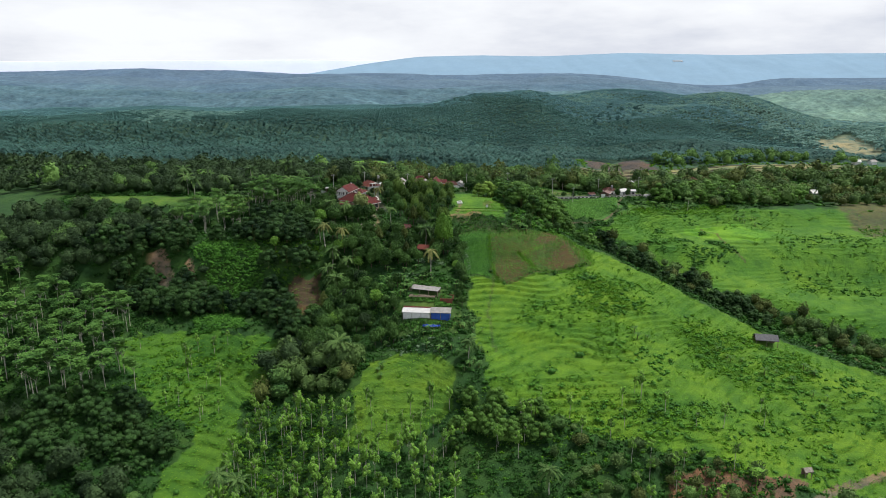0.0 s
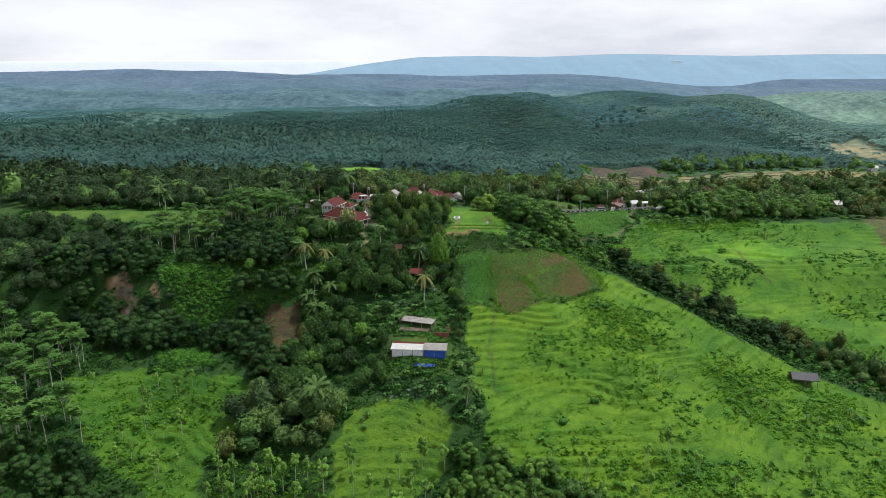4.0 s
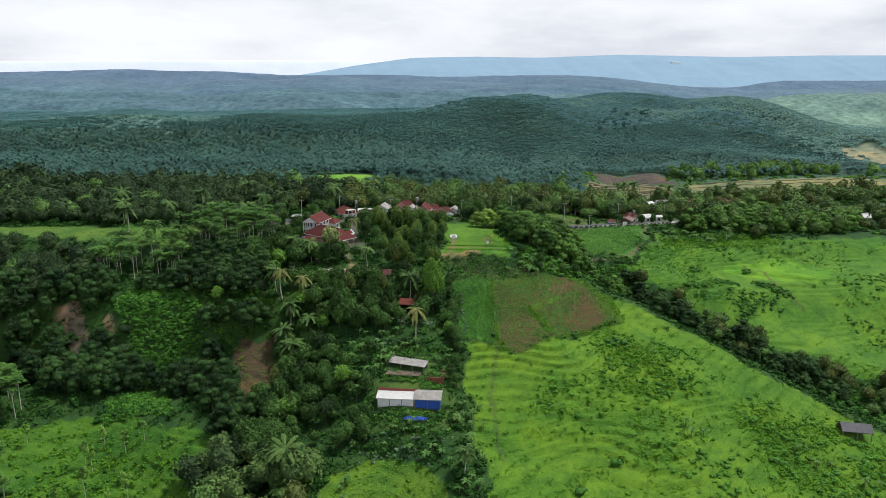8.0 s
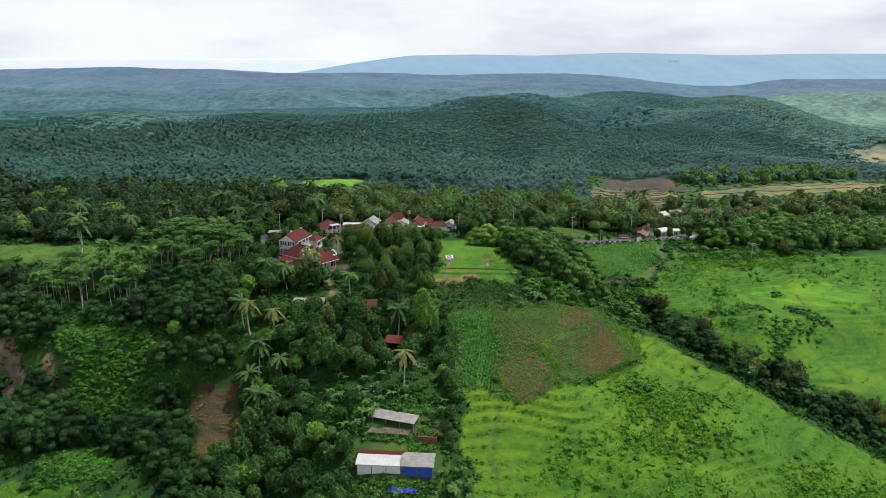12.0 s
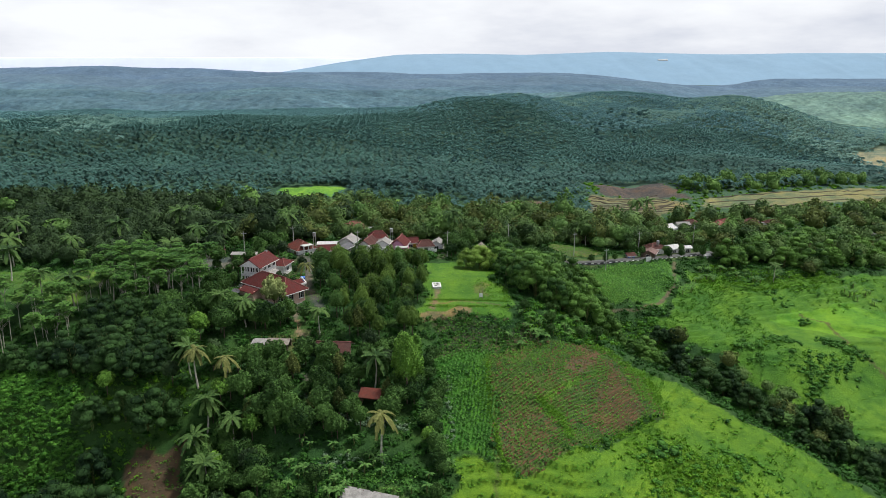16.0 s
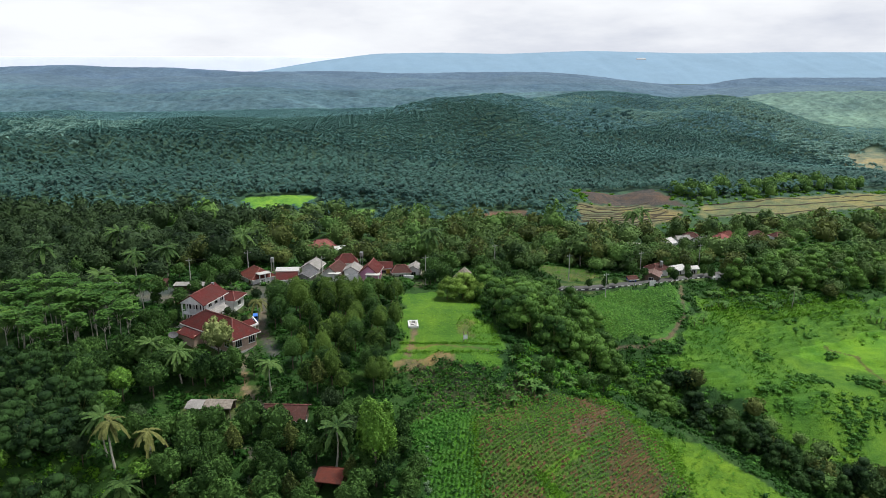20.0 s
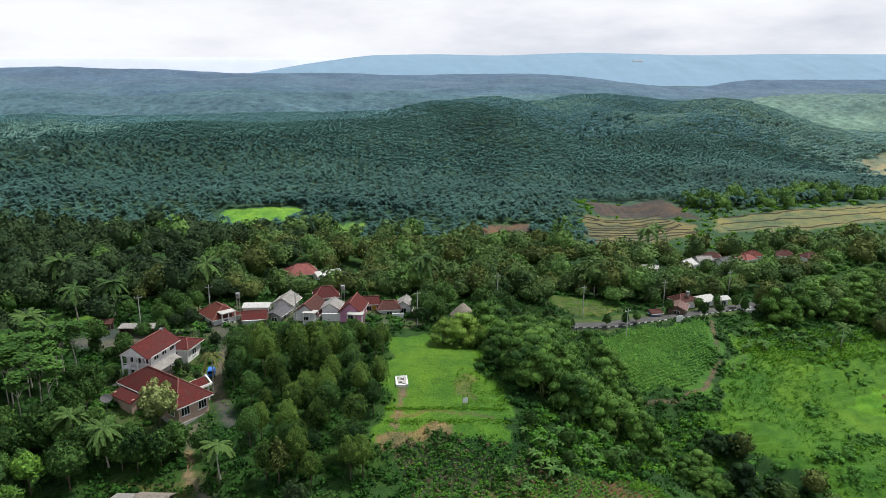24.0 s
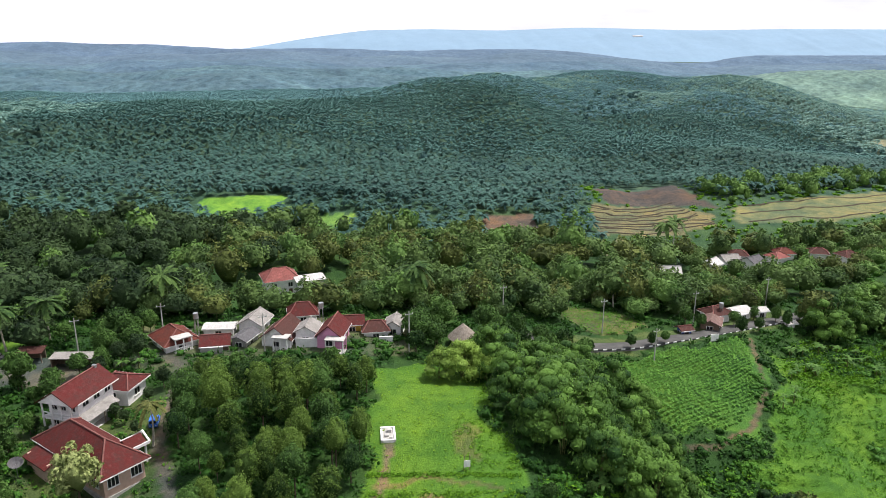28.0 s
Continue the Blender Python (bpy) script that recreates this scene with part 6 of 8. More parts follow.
# ---- woods, groves and gardens ----
WOODS = [
    ("broad", [(100, 398), (125, 402), (152, 408), (160, 425), (130, 432), (104, 420)], 5.0, 2.6, 4.4),
    ("broad", [(24, 345), (46, 341), (46, 356), (24, 358)], 4.4, 5.0, 8.0),
    ("broad", [(8, 334), (26, 333), (44, 330), (42, 326), (28, 325), (8, 328)], 3.4, 4.5, 6.5),
    ("broad", [(-26, 312), (10, 311), (10, 316.5), (-24, 317)], 3.2, 3.6, 5.4),
    ("broad", [(-62, 336), (-44, 340), (12, 345), (32, 346), (34, 356), (60, 353), (64, 350), (96, 360), (100, 352), (108, 362), (100, 372), (-62, 356)], 5.4, 5.5, 9.0),
    ("broad", [(-52, 308), (-43, 312), (-40, 318), (-42, 326), (-56, 330), (-62, 316)], 4.2, 3.5, 6.0),
    ("broad", [(-50, 300), (-44, 302), (-46, 292), (-42, 284), (-36, 276), (-26, 276), (-21, 282), (-24, 272), (-40, 268), (-54, 280)], 3.8, 3.5, 6.0),
    ("broad", [(-22, 252), (-10, 254), (-2, 246), (-4, 238), (-20, 238)], 3.6, 3.5, 6.0),
    ("broad", [(-36, 260), (-18, 260), (-12, 256), (-14, 250), (-36, 250)], 3.6, 3.5, 5.5),
    ("broad", [(-26, 226), (-12, 226), (-13, 204), (-18, 198), (-28, 204)], 3.8, 3.5, 6.0),
    ("broad", [(-112, 232), (-92, 234), (-64, 230), (-58, 236), (-80, 246), (-104, 252), (-120, 244)], 3.8, 3.0, 6.5),
    ("broad", [(-50, 326), (-42, 322), (-37.5, 323), (-38, 334), (-46, 338)], 3.4, 4.0, 6.5),
    ("broad", [(126, 332), (142, 334), (142, 340), (128, 342)], 4.2, 4.0, 6.5),
    # kind, corners, spacing, height from-to
    ("orchard", [(-24, 312), (2, 311), (2, 306), (-24, 306)], 3.9, 5.0, 7.6),
    ("orchard", [(-24, 306), (2, 306), (2, 292), (-23, 292)], 4.0, 7.0, 10.8),
    ("orchard", [(-23, 292), (2, 292), (2, 280), (0, 266), (-12, 266), (-18, 274), (-20, 286)], 3.9, 5.4, 9.2),
    ("bamboo", [(25, 322), (40, 326), (50, 312), (54, 296), (46, 284), (36, 281), (27, 290), (25, 304)], 4.4, 7.5, 9.5),
    ("broad", [(8, 322), (28, 324), (30, 334), (44, 330), (46, 337), (12, 341)], 4.6, 4.5, 7.5),
    ("bamboo", [(44, 284), (54, 292), (62, 284), (64, 275), (56, 274)], 4.8, 4.0, 6.0),
    ("thicket", [(62, 290), (68, 275), (84, 262), (96, 252), (112, 240), (118, 250), (100, 266), (84, 280), (66, 296)], 4.6, 3.6, 7.4),
    ("broad", [(66, 296), (70, 284), (84, 268), (112, 244), (150, 226), (230, 196), (240, 208), (155, 240), (118, 256), (92, 280), (72, 298)], 5.0, 4.0, 7.0),
    ("bamboo", [(118, 343), (150, 350), (185, 362), (185, 376), (135, 370)], 5.5, 7.0, 9.5),
    ("bamboo", [(99, 345), (108, 347), (122, 352), (135, 370), (112, 368), (102, 354)], 4.8, 7.0, 9.5),
    ("broad", [(100, 345), (155, 350), (230, 372), (330, 400), (330, 452), (230, 456), (150, 446), (112, 432), (95, 400)], 6.2, 5.5, 10.5),
    ("broad", [(-62, 342), (8, 346), (90, 360), (100, 400), (100, 440), (60, 470), (20, 475), (-70, 490), (-62, 420)], 7.2, 6.5, 12.5),
    ("broad", [(-260, 340), (-62, 340), (-62, 420), (-75, 490), (-300, 520), (-420, 520), (-360, 400)], 7.6, 6.0, 12.5),
    ("broad", [(-160, 314), (-88, 314), (-62, 300), (-52, 308), (-58, 342), (-200, 342)], 5.6, 6.0, 9.5),
    ("tiered", [(-76, 306), (-52, 304), (-52, 284), (-62, 278), (-80, 284)], 3.7, 8.0, 11.0),
    ("broad", [(-52, 284), (-44, 282), (-36, 276), (-24, 280), (-20, 272), (-36, 270), (-46, 262), (-60, 268), (-66, 280)], 4.6, 5.5, 8.0),
    ("tiered", [(-100, 286), (-80, 284), (-74, 266), (-104, 268)], 4.6, 8.0, 11.0),
    ("thicket", [(-128, 262), (-104, 264), (-86, 260), (-70, 266), (-50, 258), (-46, 246), (-56, 240), (-62, 228), (-92, 230), (-112, 236)], 5.2, 6.5, 9.0),
    ("thicket", [(-104, 246), (-84, 241), (-66, 238), (-52, 233), (-50, 226), (-66, 231), (-84, 232), (-100, 230)], 4.2, 6.5, 9.0),
    ("thicket", [(-56, 230), (-43, 226), (-40, 214), (-50, 212), (-58, 222)], 4.4, 6.0, 8.5),
    ("thicket", [(-76, 282), (-65, 277), (-51, 274), (-46, 263), (-52, 257), (-62, 258), (-72, 268)], 4.2, 6.0, 8.5),
    ("broad", [(-170, 290), (-104, 284), (-104, 262), (-125, 240), (-180, 240)], 5.2, 6.0, 9.0),
    ("tiered", [(-150, 242), (-112, 240), (-100, 222), (-92, 200), (-84, 184), (-130, 178), (-165, 205)], 5.4, 9.0, 12.5),
    ("broad", [(-140, 178), (-112, 182), (-110, 158), (-72, 156), (-74, 130), (-150, 130)], 4.8, 5.0, 8.5),
    ("broad", [(-40, 258), (-20, 258), (-12, 254), (-12, 240), (-24, 236), (-26, 222), (-30, 200), (-46, 192), (-46, 212), (-40, 226), (-40, 248)], 3.7, 4.5, 8.0),
    ("broad", [(-52, 208), (-30, 206), (-24, 192), (-27, 182), (-42, 186), (-53, 182)], 3.9, 5.5, 9.0),
    ("slender", [(-52, 178), (-40, 180), (-26, 172), (-6, 164), (4, 166), (4, 120), (-54, 120)], 4.6, 7.0, 10.5),
    ("bamboo", [(2, 177), (10, 177), (24, 175), (25, 160), (2, 160)], 4.8, 4.5, 6.5),
    ("thicket", [(-110, 182), (-95, 185), (-81, 185), (-70, 172), (-72, 158), (-110, 158)], 5.0, 5.0, 7.5),
    ("broad", [(26, 168), (50, 162), (66, 156), (74, 146), (50, 130), (24, 130)], 5.6, 2.6, 5.0),
    ("slender", [(44, 160), (70, 158), (74, 140), (44, 138)], 6.0, 5.0, 8.0),
    ("broad", [(88, 172), (135, 160), (180, 150), (170, 120), (90, 126)], 5.0, 4.0, 7.0),
    ("broad", [(2, 262), (6.5, 262), (7.5, 236), (8, 214), (5, 214), (4, 236)], 2.8, 3.5, 5.5),
    ("broad", [(-20, 258), (0, 262), (2, 240), (-4, 238), (-16, 242)], 3.8, 4.5, 7.0),
    ("broad", [(27, 284), (40, 281), (47, 276), (44, 273), (28, 273)], 5.6, 2.6, 4.6),
]
KEEP_OPEN = ("west_lawn", "west_yard", "lawn", "crop", "greens", "slope", "mid_meadow", "low_meadow", "west_field", "plot", "paddy", "terraces", "pond", "ploughed", "red_soil", "far_green", "near_green", "roadside", "road_strip", "west_soil", "bright", "east")


def free(p):
    """Leaves out points in open plots, on buildings, on paths or on the road."""
    ok = np.ones(len(p), bool)
    for k in KEEP_OPEN:
        ok &= ~inside(PLOTS[k], p[:, 0], p[:, 1])
    for x, y, l, w, turn in FOOTPRINTS:
        c, s = math.cos(radians(turn)), math.sin(radians(turn))
        dx, dy = p[:, 0] - x, p[:, 1] - y
        ok &= ~((np.abs(dx * c + dy * s) < l + 1.2) & (np.abs(-dx * s + dy * c) < w + 1.2))
    for line, half, _ in PATHS[:3] + PATHS[-2:]:
        ok &= strip(line, p[:, 0], p[:, 1]) > half + 1.0
    ok &= strip(ROAD, p[:, 0], p[:, 1]) > 5.0
    # the open view in front of houses
    for corners in VIEWS:
        ok &= ~inside(corners, p[:, 0], p[:, 1])
    return p[ok]


SHRUB_SLOPE = [(-90, 252), (-85, 261), (-68, 256), (-63, 246), (-64, 238), (-68, 232), (-76, 236), (-81, 242)]
SHRUB_MOUND = [(-83, 230), (-68, 229), (-61, 218), (-78, 218)]
VIEWS = [
    [(-40, 286), (-31, 277), (-24, 283), (-27, 287), (-31, 283), (-38, 289)],
    [(-48, 303), (-38, 297), (-30, 300), (-42, 304)],
    [(-51, 318), (-44, 318), (-44, 314), (-51, 314)],
    [(-36, 322), (-26, 318), (-24, 324), (-34, 326)],
    [(-20, 322), (2, 319), (10, 322), (10, 330), (-20, 330)],
    [(64, 332), (96, 340), (96, 348), (64, 342)],
    [(98, 205), (112, 206), (112, 226), (96, 224)],
    [(-13, 206), (4, 205), (4, 212), (-13, 212)],
    [(-12, 212), (6, 212), (6, 222), (-12, 222)],
    [(-35, 260), (-24, 260), (-24, 266), (-35, 266)],
    [(-19, 256), (-12, 256), (-12, 262), (-19, 262)],
    [(-9, 242), (-4, 242), (-4, 248), (-9, 248)],
    [(-34, 351), (-3, 351), (-4, 393), (-34, 393)],
    [(108, 401), (154, 400), (152, 414), (108, 410)],
    [(84, 393), (92, 393), (92, 402), (84, 402)],
    [(17, 318), (25, 318), (25, 330), (17, 330)],
    [(-34, 434), (-3, 434), (-5, 474), (-27, 474)],
    [(42, 446), (72, 448), (72, 474), (42, 470)],
    [(78, 415), (100, 425), (144, 470), (140, 484), (84, 480)],
    [(-80, 478), (-40, 484), (-40, 512), (-80, 500)],
    [(-30, 374), (-9, 374), (-9, 388), (-30, 388)],
    SHRUB_SLOPE, SHRUB_MOUND,
    [(-105, 255), (-98, 256), (-94, 244), (-102, 243)], [(-93, 252), (-87, 252), (-85, 240), (-91, 240)],
]


def sown(corners, spacing, rg, loose=0.5):
    """Jittered points about spacing apart inside corners."""
    xs, ys = [c[0] for c in corners], [c[1] for c in corners]
    gx1, gy1 = np.meshgrid(np.arange(min(xs), max(xs) + spacing, spacing), np.arange(min(ys), max(ys) + spacing, spacing))
    p = np.stack([gx1.ravel(), gy1.ravel()], -1)
    p[:, 0] += (np.round(p[:, 1] / spacing) % 2) * spacing / 2
    p += rg.uniform(-loose, loose, p.shape) * spacing
    return p[inside(corners, p[:, 0], p[:, 1])]


rg = np.random.default_rng(11)
stand = {"orchard": [], "broad": [], "bamboo": [], "thicket": [], "tiered": [], "slender": []}
for kind, corners, gap, h0, h1h in WOODS:
    p = free(sown(corners, gap, rg))
    if len(p):
        z = surface(p[:, 0], p[:, 1])
        stand[kind].append(np.column_stack([p, z, rg.uniform(h0, h1h, len(p))]))
stand = {k: np.concatenate(v) for k, v in stand.items()}

# the trees that stand nearest to the houses and slopes are things of their own; those further off are joined
protos = {k: [] for k in stand}
BROAD_LABELS = ["rounded broadleaf fruit tree with dense dark green crown", "broadleaf tree with uneven mid-green crown", "spreading broadleaf tree with gappy dark crown", "tall broadleaf tree with clustered green crown", "leafy garden tree with dark glossy crown"]


def tree_proto(kind, i):
    if kind == "broad":
        return plant("tree", limbs_of(i, 0.62, 0.28, 4, 0.022), lift(BROAD[i], 0.36, 0.58, 1.0), "bark", "leaf", BROAD_LABELS[i], "tree")
    if kind == "orchard":
        c = tufted_crown(150 + i, 2000, 26, 0.052, (1.25, 1.0, 1.1)[i], (0.22, 0.4), 3, (0.45, 0.2, 0.35)[i], -0.75)
        return plant("orchard_tree", limbs_of(i + 90, 0.78, 0.16, 5, 0.016, 0.3), (c[0] * (0.29, 0.29, 0.3) + (0, 0, 0.6), c[1]), "bark", ("leaf_orchard", "leaf", "leaf_orchard")[i], ("slim orchard tree with dense conical dark green crown", "upright orchard tree with ragged green crown", "upright orchard tree with dense rounded crown")[i], "tree")
    if kind in ("bamboo", "thicket"):
        c = culms(i)
        return plant("bamboo_clump", (c[0] / 8.0, c[1]), (BAMBOO[i][0] / 8.0, BAMBOO[i][1]), "culm", "leaf_bamboo" if kind == "bamboo" else "leaf_bamboo_shaded", "arching bamboo clump with feathery green plumes" if kind == "bamboo" else "dense bamboo clump on the steep slope, leaves painted as shaded", "bamboo", "foliage")
    if kind == "tiered":
        t = limbs_of(i + 30, 0.86, 0.22, 4, 0.013, 0.62)
        return plant("albizia_tree", t, (TIERED[i][0] * (0.145, 0.145, 0.12) + (0, 0, 0.70), TIERED[i][1]), "bark_pale", "leaf_albizia", "slim albizia tree with pale trunk and flat feathery crown", "tree")
    t = limbs_of(i + 60, 0.92, 0.14, 5, 0.011, 0.45)
    c = crown_arrays(120 + i, 560, 15, 0.15, 2.1, 0.0, (0.18, 0.32), core=1)
    return plant("slender_tree", t, (c[0] * (0.165, 0.165, 0.155) + (0, 0, 0.66), c[1]), "bark_pale", "leaf_light", "slender pale-trunked tree with thin light green crown", "tree")


TREE_TINT = {"broad": ("leaf_wood", BROAD_FAR), "bamboo": ("leaf_bamboo", [BAMBOO_FAR]), "thicket": ("leaf_bamboo_shaded", [BAMBOO_FAR]), "tiered": ("leaf_albizia", TIERED_FAR), "slender": ("leaf_light", TIERED_FAR)}
for kind, rows_t in stand.items():
    near = (rows_t[:, 1] < 342) & (np.abs(rows_t[:, 0]) < 118)
    order = np.argsort(np.where(near, 0, 1) + np.hypot(rows_t[:, 0] + 8, rows_t[:, 1] - 270) / 1000)
    rows_t = rows_t[order]
    cut = {"orchard": 200, "broad": 290, "bamboo": 110, "thicket": 150, "tiered": 150, "slender": 130}[kind]
    first, rest = rows_t[:cut], rows_t[cut:]
    count = len(BROAD) if kind == "broad" else 3
    for j, (x, y, z, h) in enumerate(first):
        m = pose(x, y, z - 0.1, 0, 0, rg.uniform(0, 360)) @ Matrix.Diagonal((h * rg.uniform(0.9, 1.15), h * rg.uniform(0.9, 1.15), h, 1))
        if j < count:
            root = tree_proto(kind, j)
            tagged(root, group="trees of the hillside" if kind not in ("bamboo", "thicket") else "bamboo clumps")
            protos[kind].append(root)
            root.matrix_world = m
        else:
            src = protos[kind][j % count]
            keep = src.scale.copy()
            src.scale = (1, 1, 1)
            copy_thing(src, m)
            src.scale = keep
    if len(rest):
        mat, shapes = TREE_TINT[kind]
        arrays, pale_arrays, olive_arrays, clouded_arrays = [], [], [], []
        for j, shape in enumerate(shapes):
            sel = rest[j::len(shapes)]
            if kind in ("bamboo", "thicket"):
                arrays.append(scatter(shape, sel[:, :3], sel[:, 3] / 8.0, rg.uniform(0, 6.28, len(sel))))
            elif kind in ("tiered", "slender"):
                arrays.append(scatter((shape[0] + (0, 0, 6.1), shape[1]), sel[:, :3], sel[:, 3] / 9.0, rg.uniform(0, 6.28, len(sel))))
                arrays.append(scatter(tube([(0, 0, -0.3), (0.1, 0, 4), (0, 0.1, 8.2)], [0.12, 0.09, 0.04], 4), sel[:, :3], sel[:, 3] / 9.0, rg.uniform(0, 6.28, len(sel))))
            else:
                close = (sel[:, 1] < 425) & (np.abs(sel[:, 0]) < 160)
                for q, form in ((sel[close], BROAD_MID[j]), (sel[~close], shape)):
                    tint = rg.uniform(size=len(q))
                    # trees to the west get the darker leaf, imitating a cloud's shade
                    west = q[:, 0] + rg.normal(0, 12, len(q)) < -44
                    tint[west & (tint > 0.08)] = 2.0
                    for which, into in ((tint > 1.5, clouded_arrays), ((tint > 0.42) & (tint < 1.5), arrays), (tint < 0.14, pale_arrays), ((tint >= 0.14) & (tint <= 0.42), olive_arrays)):
                        w = q[which]
                        if len(w):
                            into.append(scatter((form[0] + (0, 0, 1.05), form[1]), w[:, :3], w[:, 3] * rg.uniform(0.38, 0.56, len(w)), rg.uniform(0, 6.28, len(w)), rg.uniform(0.72, 1.1, len(w))))
        linked({"broad": "woodland", "bamboo": "bamboo_grove", "thicket": "bamboo_thicket", "tiered": "albizia_wood", "slender": "slender_wood"}[kind], gather(kind, arrays), mat, None, "dense green wood of mixed trees beyond the village", "woodland", "stuff")

        if pale_arrays:
            linked("light_woodland", gather("light_woodland", pale_arrays), "leaf_wood_pale", None, "scattered lighter green trees within the wood", "woodland", "stuff")
            linked("dark_woodland", gather("dark_woodland", clouded_arrays), "leaf_wood_dark", None, "dense wood west of the village, darkened as under cloud", "woodland", "stuff")
            linked("olive_woodland", gather("olive_woodland", olive_arrays), "leaf_olive", None, "scattered olive-brown trees within the wood", "woodland", "stuff")

# coconut palms
palms = [(-6.4, 250.7, 8.0), (-29.4, 190.5, 10), (-26, 192, 7), (-80.9, 285, 9), (-90, 288, 8.5), (-73, 288, 8), (-104, 300, 9), (-112, 316, 9), (-96, 318, 9), (-66, 312, 9), (-62, 296, 8), (-26.8, 294.4, 7.2), (-43.5, 276.8, 7), (-37, 273, 7), (-19.6, 268.8, 6.5), (-36, 251, 8), (-39, 246, 8), (-33, 242, 7.5), (-42, 252, 9), (-43.8, 254, 8), (-4.2, 233, 9.0), (-36, 233, 8), (-40, 240, 8), (-52, 150, 8), (-47, 148, 8), (24, 146, 7), (96, 425, 12), (105, 440, 12), (-40, 345, 10), (-63.6, 328, 9), (-74, 346, 11), (-57, 331, 9), (12, 350, 11), (-88, 330, 10), (-120, 335, 10), (60, 360, 9), (114, 333, 6), (7, 190, 6)]
yellowing = {(-42, 252), (-36, 251), (-4.2, 233), (-26.8, 294.4)}
palm_roots, dry_root = [], None
for i, (x, y, h) in enumerate(palms):
    z = float(surface(x, y))
    m = pose(x, y, z - 0.1, 0, 0, i * 67) @ Matrix.Diagonal((h / 9, h / 9, h / 9, 1))
    if i < 3:
        t = tube([(0, 0, -0.3), (0.35, 0.1, 2.5), (0.5, 0.2, 5.5), (0.25, 0.1, 8.6)], [0.24, 0.17, 0.14, 0.12], 7)
        c = PALM[i]
        root = plant("coconut_palm", t, (c[0] + (0.25, 0.1, 8.6), c[1]), "bark_pale", "leaf_palm", "coconut palm with ringed grey trunk and arching fronds", "palm", "fronds")
        tagged(root, group="coconut palms")
        root.matrix_world = m
        palm_roots.append(root)
    else:
        src = palm_roots[i % 3]
        if (x, y) in yellowing:
            if dry_root is None:
                t = tube([(0, 0, -0.3), (0.3, 0.2, 2.5), (0.4, 0.3, 5.5), (0.2, 0.1, 8.6)], [0.24, 0.17, 0.14, 0.12], 7)
                c = palm_crown(94, 15, 3.1, 0.5, 1.5)
                dry_root = plant("coconut_palm", t, (c[0] + (0.2, 0.1, 8.6), c[1]), "bark_pale", "leaf_palm_dry", "coconut palm with yellowing drooping fronds", "palm", "fronds")
                tagged(dry_root, group="coconut palms")
                dry_root.matrix_world = m
                continue
            src = dry_root
        keep = src.scale.copy()
        src.scale = (1, 1, 1)
        copy_thing(src, m)
        src.scale = keep

# banana plants
groves = [(-17, 221, 6), (-19, 216, 5), (-13, 223.5, 4), (-14, 229, 7), (-20, 230, 6), (-6, 229, 6), (-17, 203, 5), (-6, 204, 5), (-26, 196, 5), (-18, 190, 4), (28, 276, 6), (40, 282, 5), (92, 330, 8), (104, 334, 7), (82, 318, 5), (110, 200, 5), (88, 204, 5), (-40, 320, 6), (26, 268, 4), (-4, 198, 4), (3, 228, 4), (60, 206, 3), (-12, 236, 6), (118, 338, 6), (8, 187, 5), (7.5, 193, 5), (8.5, 199, 5), (8, 205, 5), (8.5, 211, 4), (98, 196, 3), (106, 186, 3), (103, 341, 5), (108.6, 331.6, 5), (93, 337, 4), (139.4, 329.9, 5), (146, 334, 4), (-28, 346, 6), (-37, 349, 5), (-46, 330, 5), (29, 273, 6), (33, 276, 5), (37, 278, 5), (42, 280, 5), (38, 285, 4), (-16, 238, 5), (-10, 226, 4)]
banana_src = None
for gx2, gy2, n in groves:
    for i in range(n):
        x, y = gx2 + rg.normal(0, 2.4), gy2 + rg.normal(0, 1.8)
        m = pose(x, y, float(surface(x, y)) - 0.05, 0, 0, rg.uniform(0, 360)) @ Matrix.Diagonal((*[rg.uniform(0.55, 0.95)] * 3, 1))
        if banana_src is None:
            t = tube([(0, 0, -0.2), (0.04, 0, 1.1), (0, 0.03, 2.1)], [0.16, 0.13, 0.08], 6)
            banana_src = plant("banana_plant", t, banana_crown(3), "culm", "leaf_banana", "banana plant with broad arching pale green leaves", "banana plant", "leaves")
            tagged(banana_src, group="banana plants")
            banana_src.matrix_world = m
        else:
            keep = banana_src.scale.copy()
            banana_src.scale = (1, 1, 1)
            copy_thing(banana_src, m)
            banana_src.scale = keep

# small roadside trees
for i, (x, y, h) in enumerate(((56.2, 335.0, 3.4), (61.2, 336.6, 3.2), (64.4, 337.8, 3.0), (83.6, 343.4, 4.2), (88.6, 345.4, 3.6), (46.5, 331.8, 3.6), (97.0, 349.0, 4.0))):
    src = protos["broad"][i % 5]
    keep = src.scale.copy()
    src.scale = (1, 1, 1)
    t = copy_thing(src, pose(x, y, float(surface(x, y)) - 0.1, 0, 0, i * 50) @ Matrix.Diagonal((h * 1.0, h * 1.0, h * 1.15, 1)))
    src.scale = keep
    tagged(t, "small round tree beside the road", "tree", "roadside trees")

# slender trees that stand singly in the meadows
for i in range(60):
    lo_x, hi_x, lo_y, hi_y = ((-24, 4, 158, 176), (-20, 20, 150, 170), (-96, -58, 180, 212), (14, 110, 160, 178))[i % 4]
    x, y = rg.uniform(lo_x, hi_x), rg.uniform(lo_y, hi_y)
    h = rg.uniform(5.0, 9.0)
    src = protos["slender"][i % 3]
    keep = src.scale.copy()
    src.scale = (1, 1, 1)
    t = copy_thing(src, pose(x, y, float(surface(x, y)) - 0.1, 0, 0, i * 77) @ Matrix.Diagonal((h, h, h, 1)))
    src.scale = keep
    tagged(t, "slender pale-trunked tree standing singly in the meadow", "tree", "meadow trees")

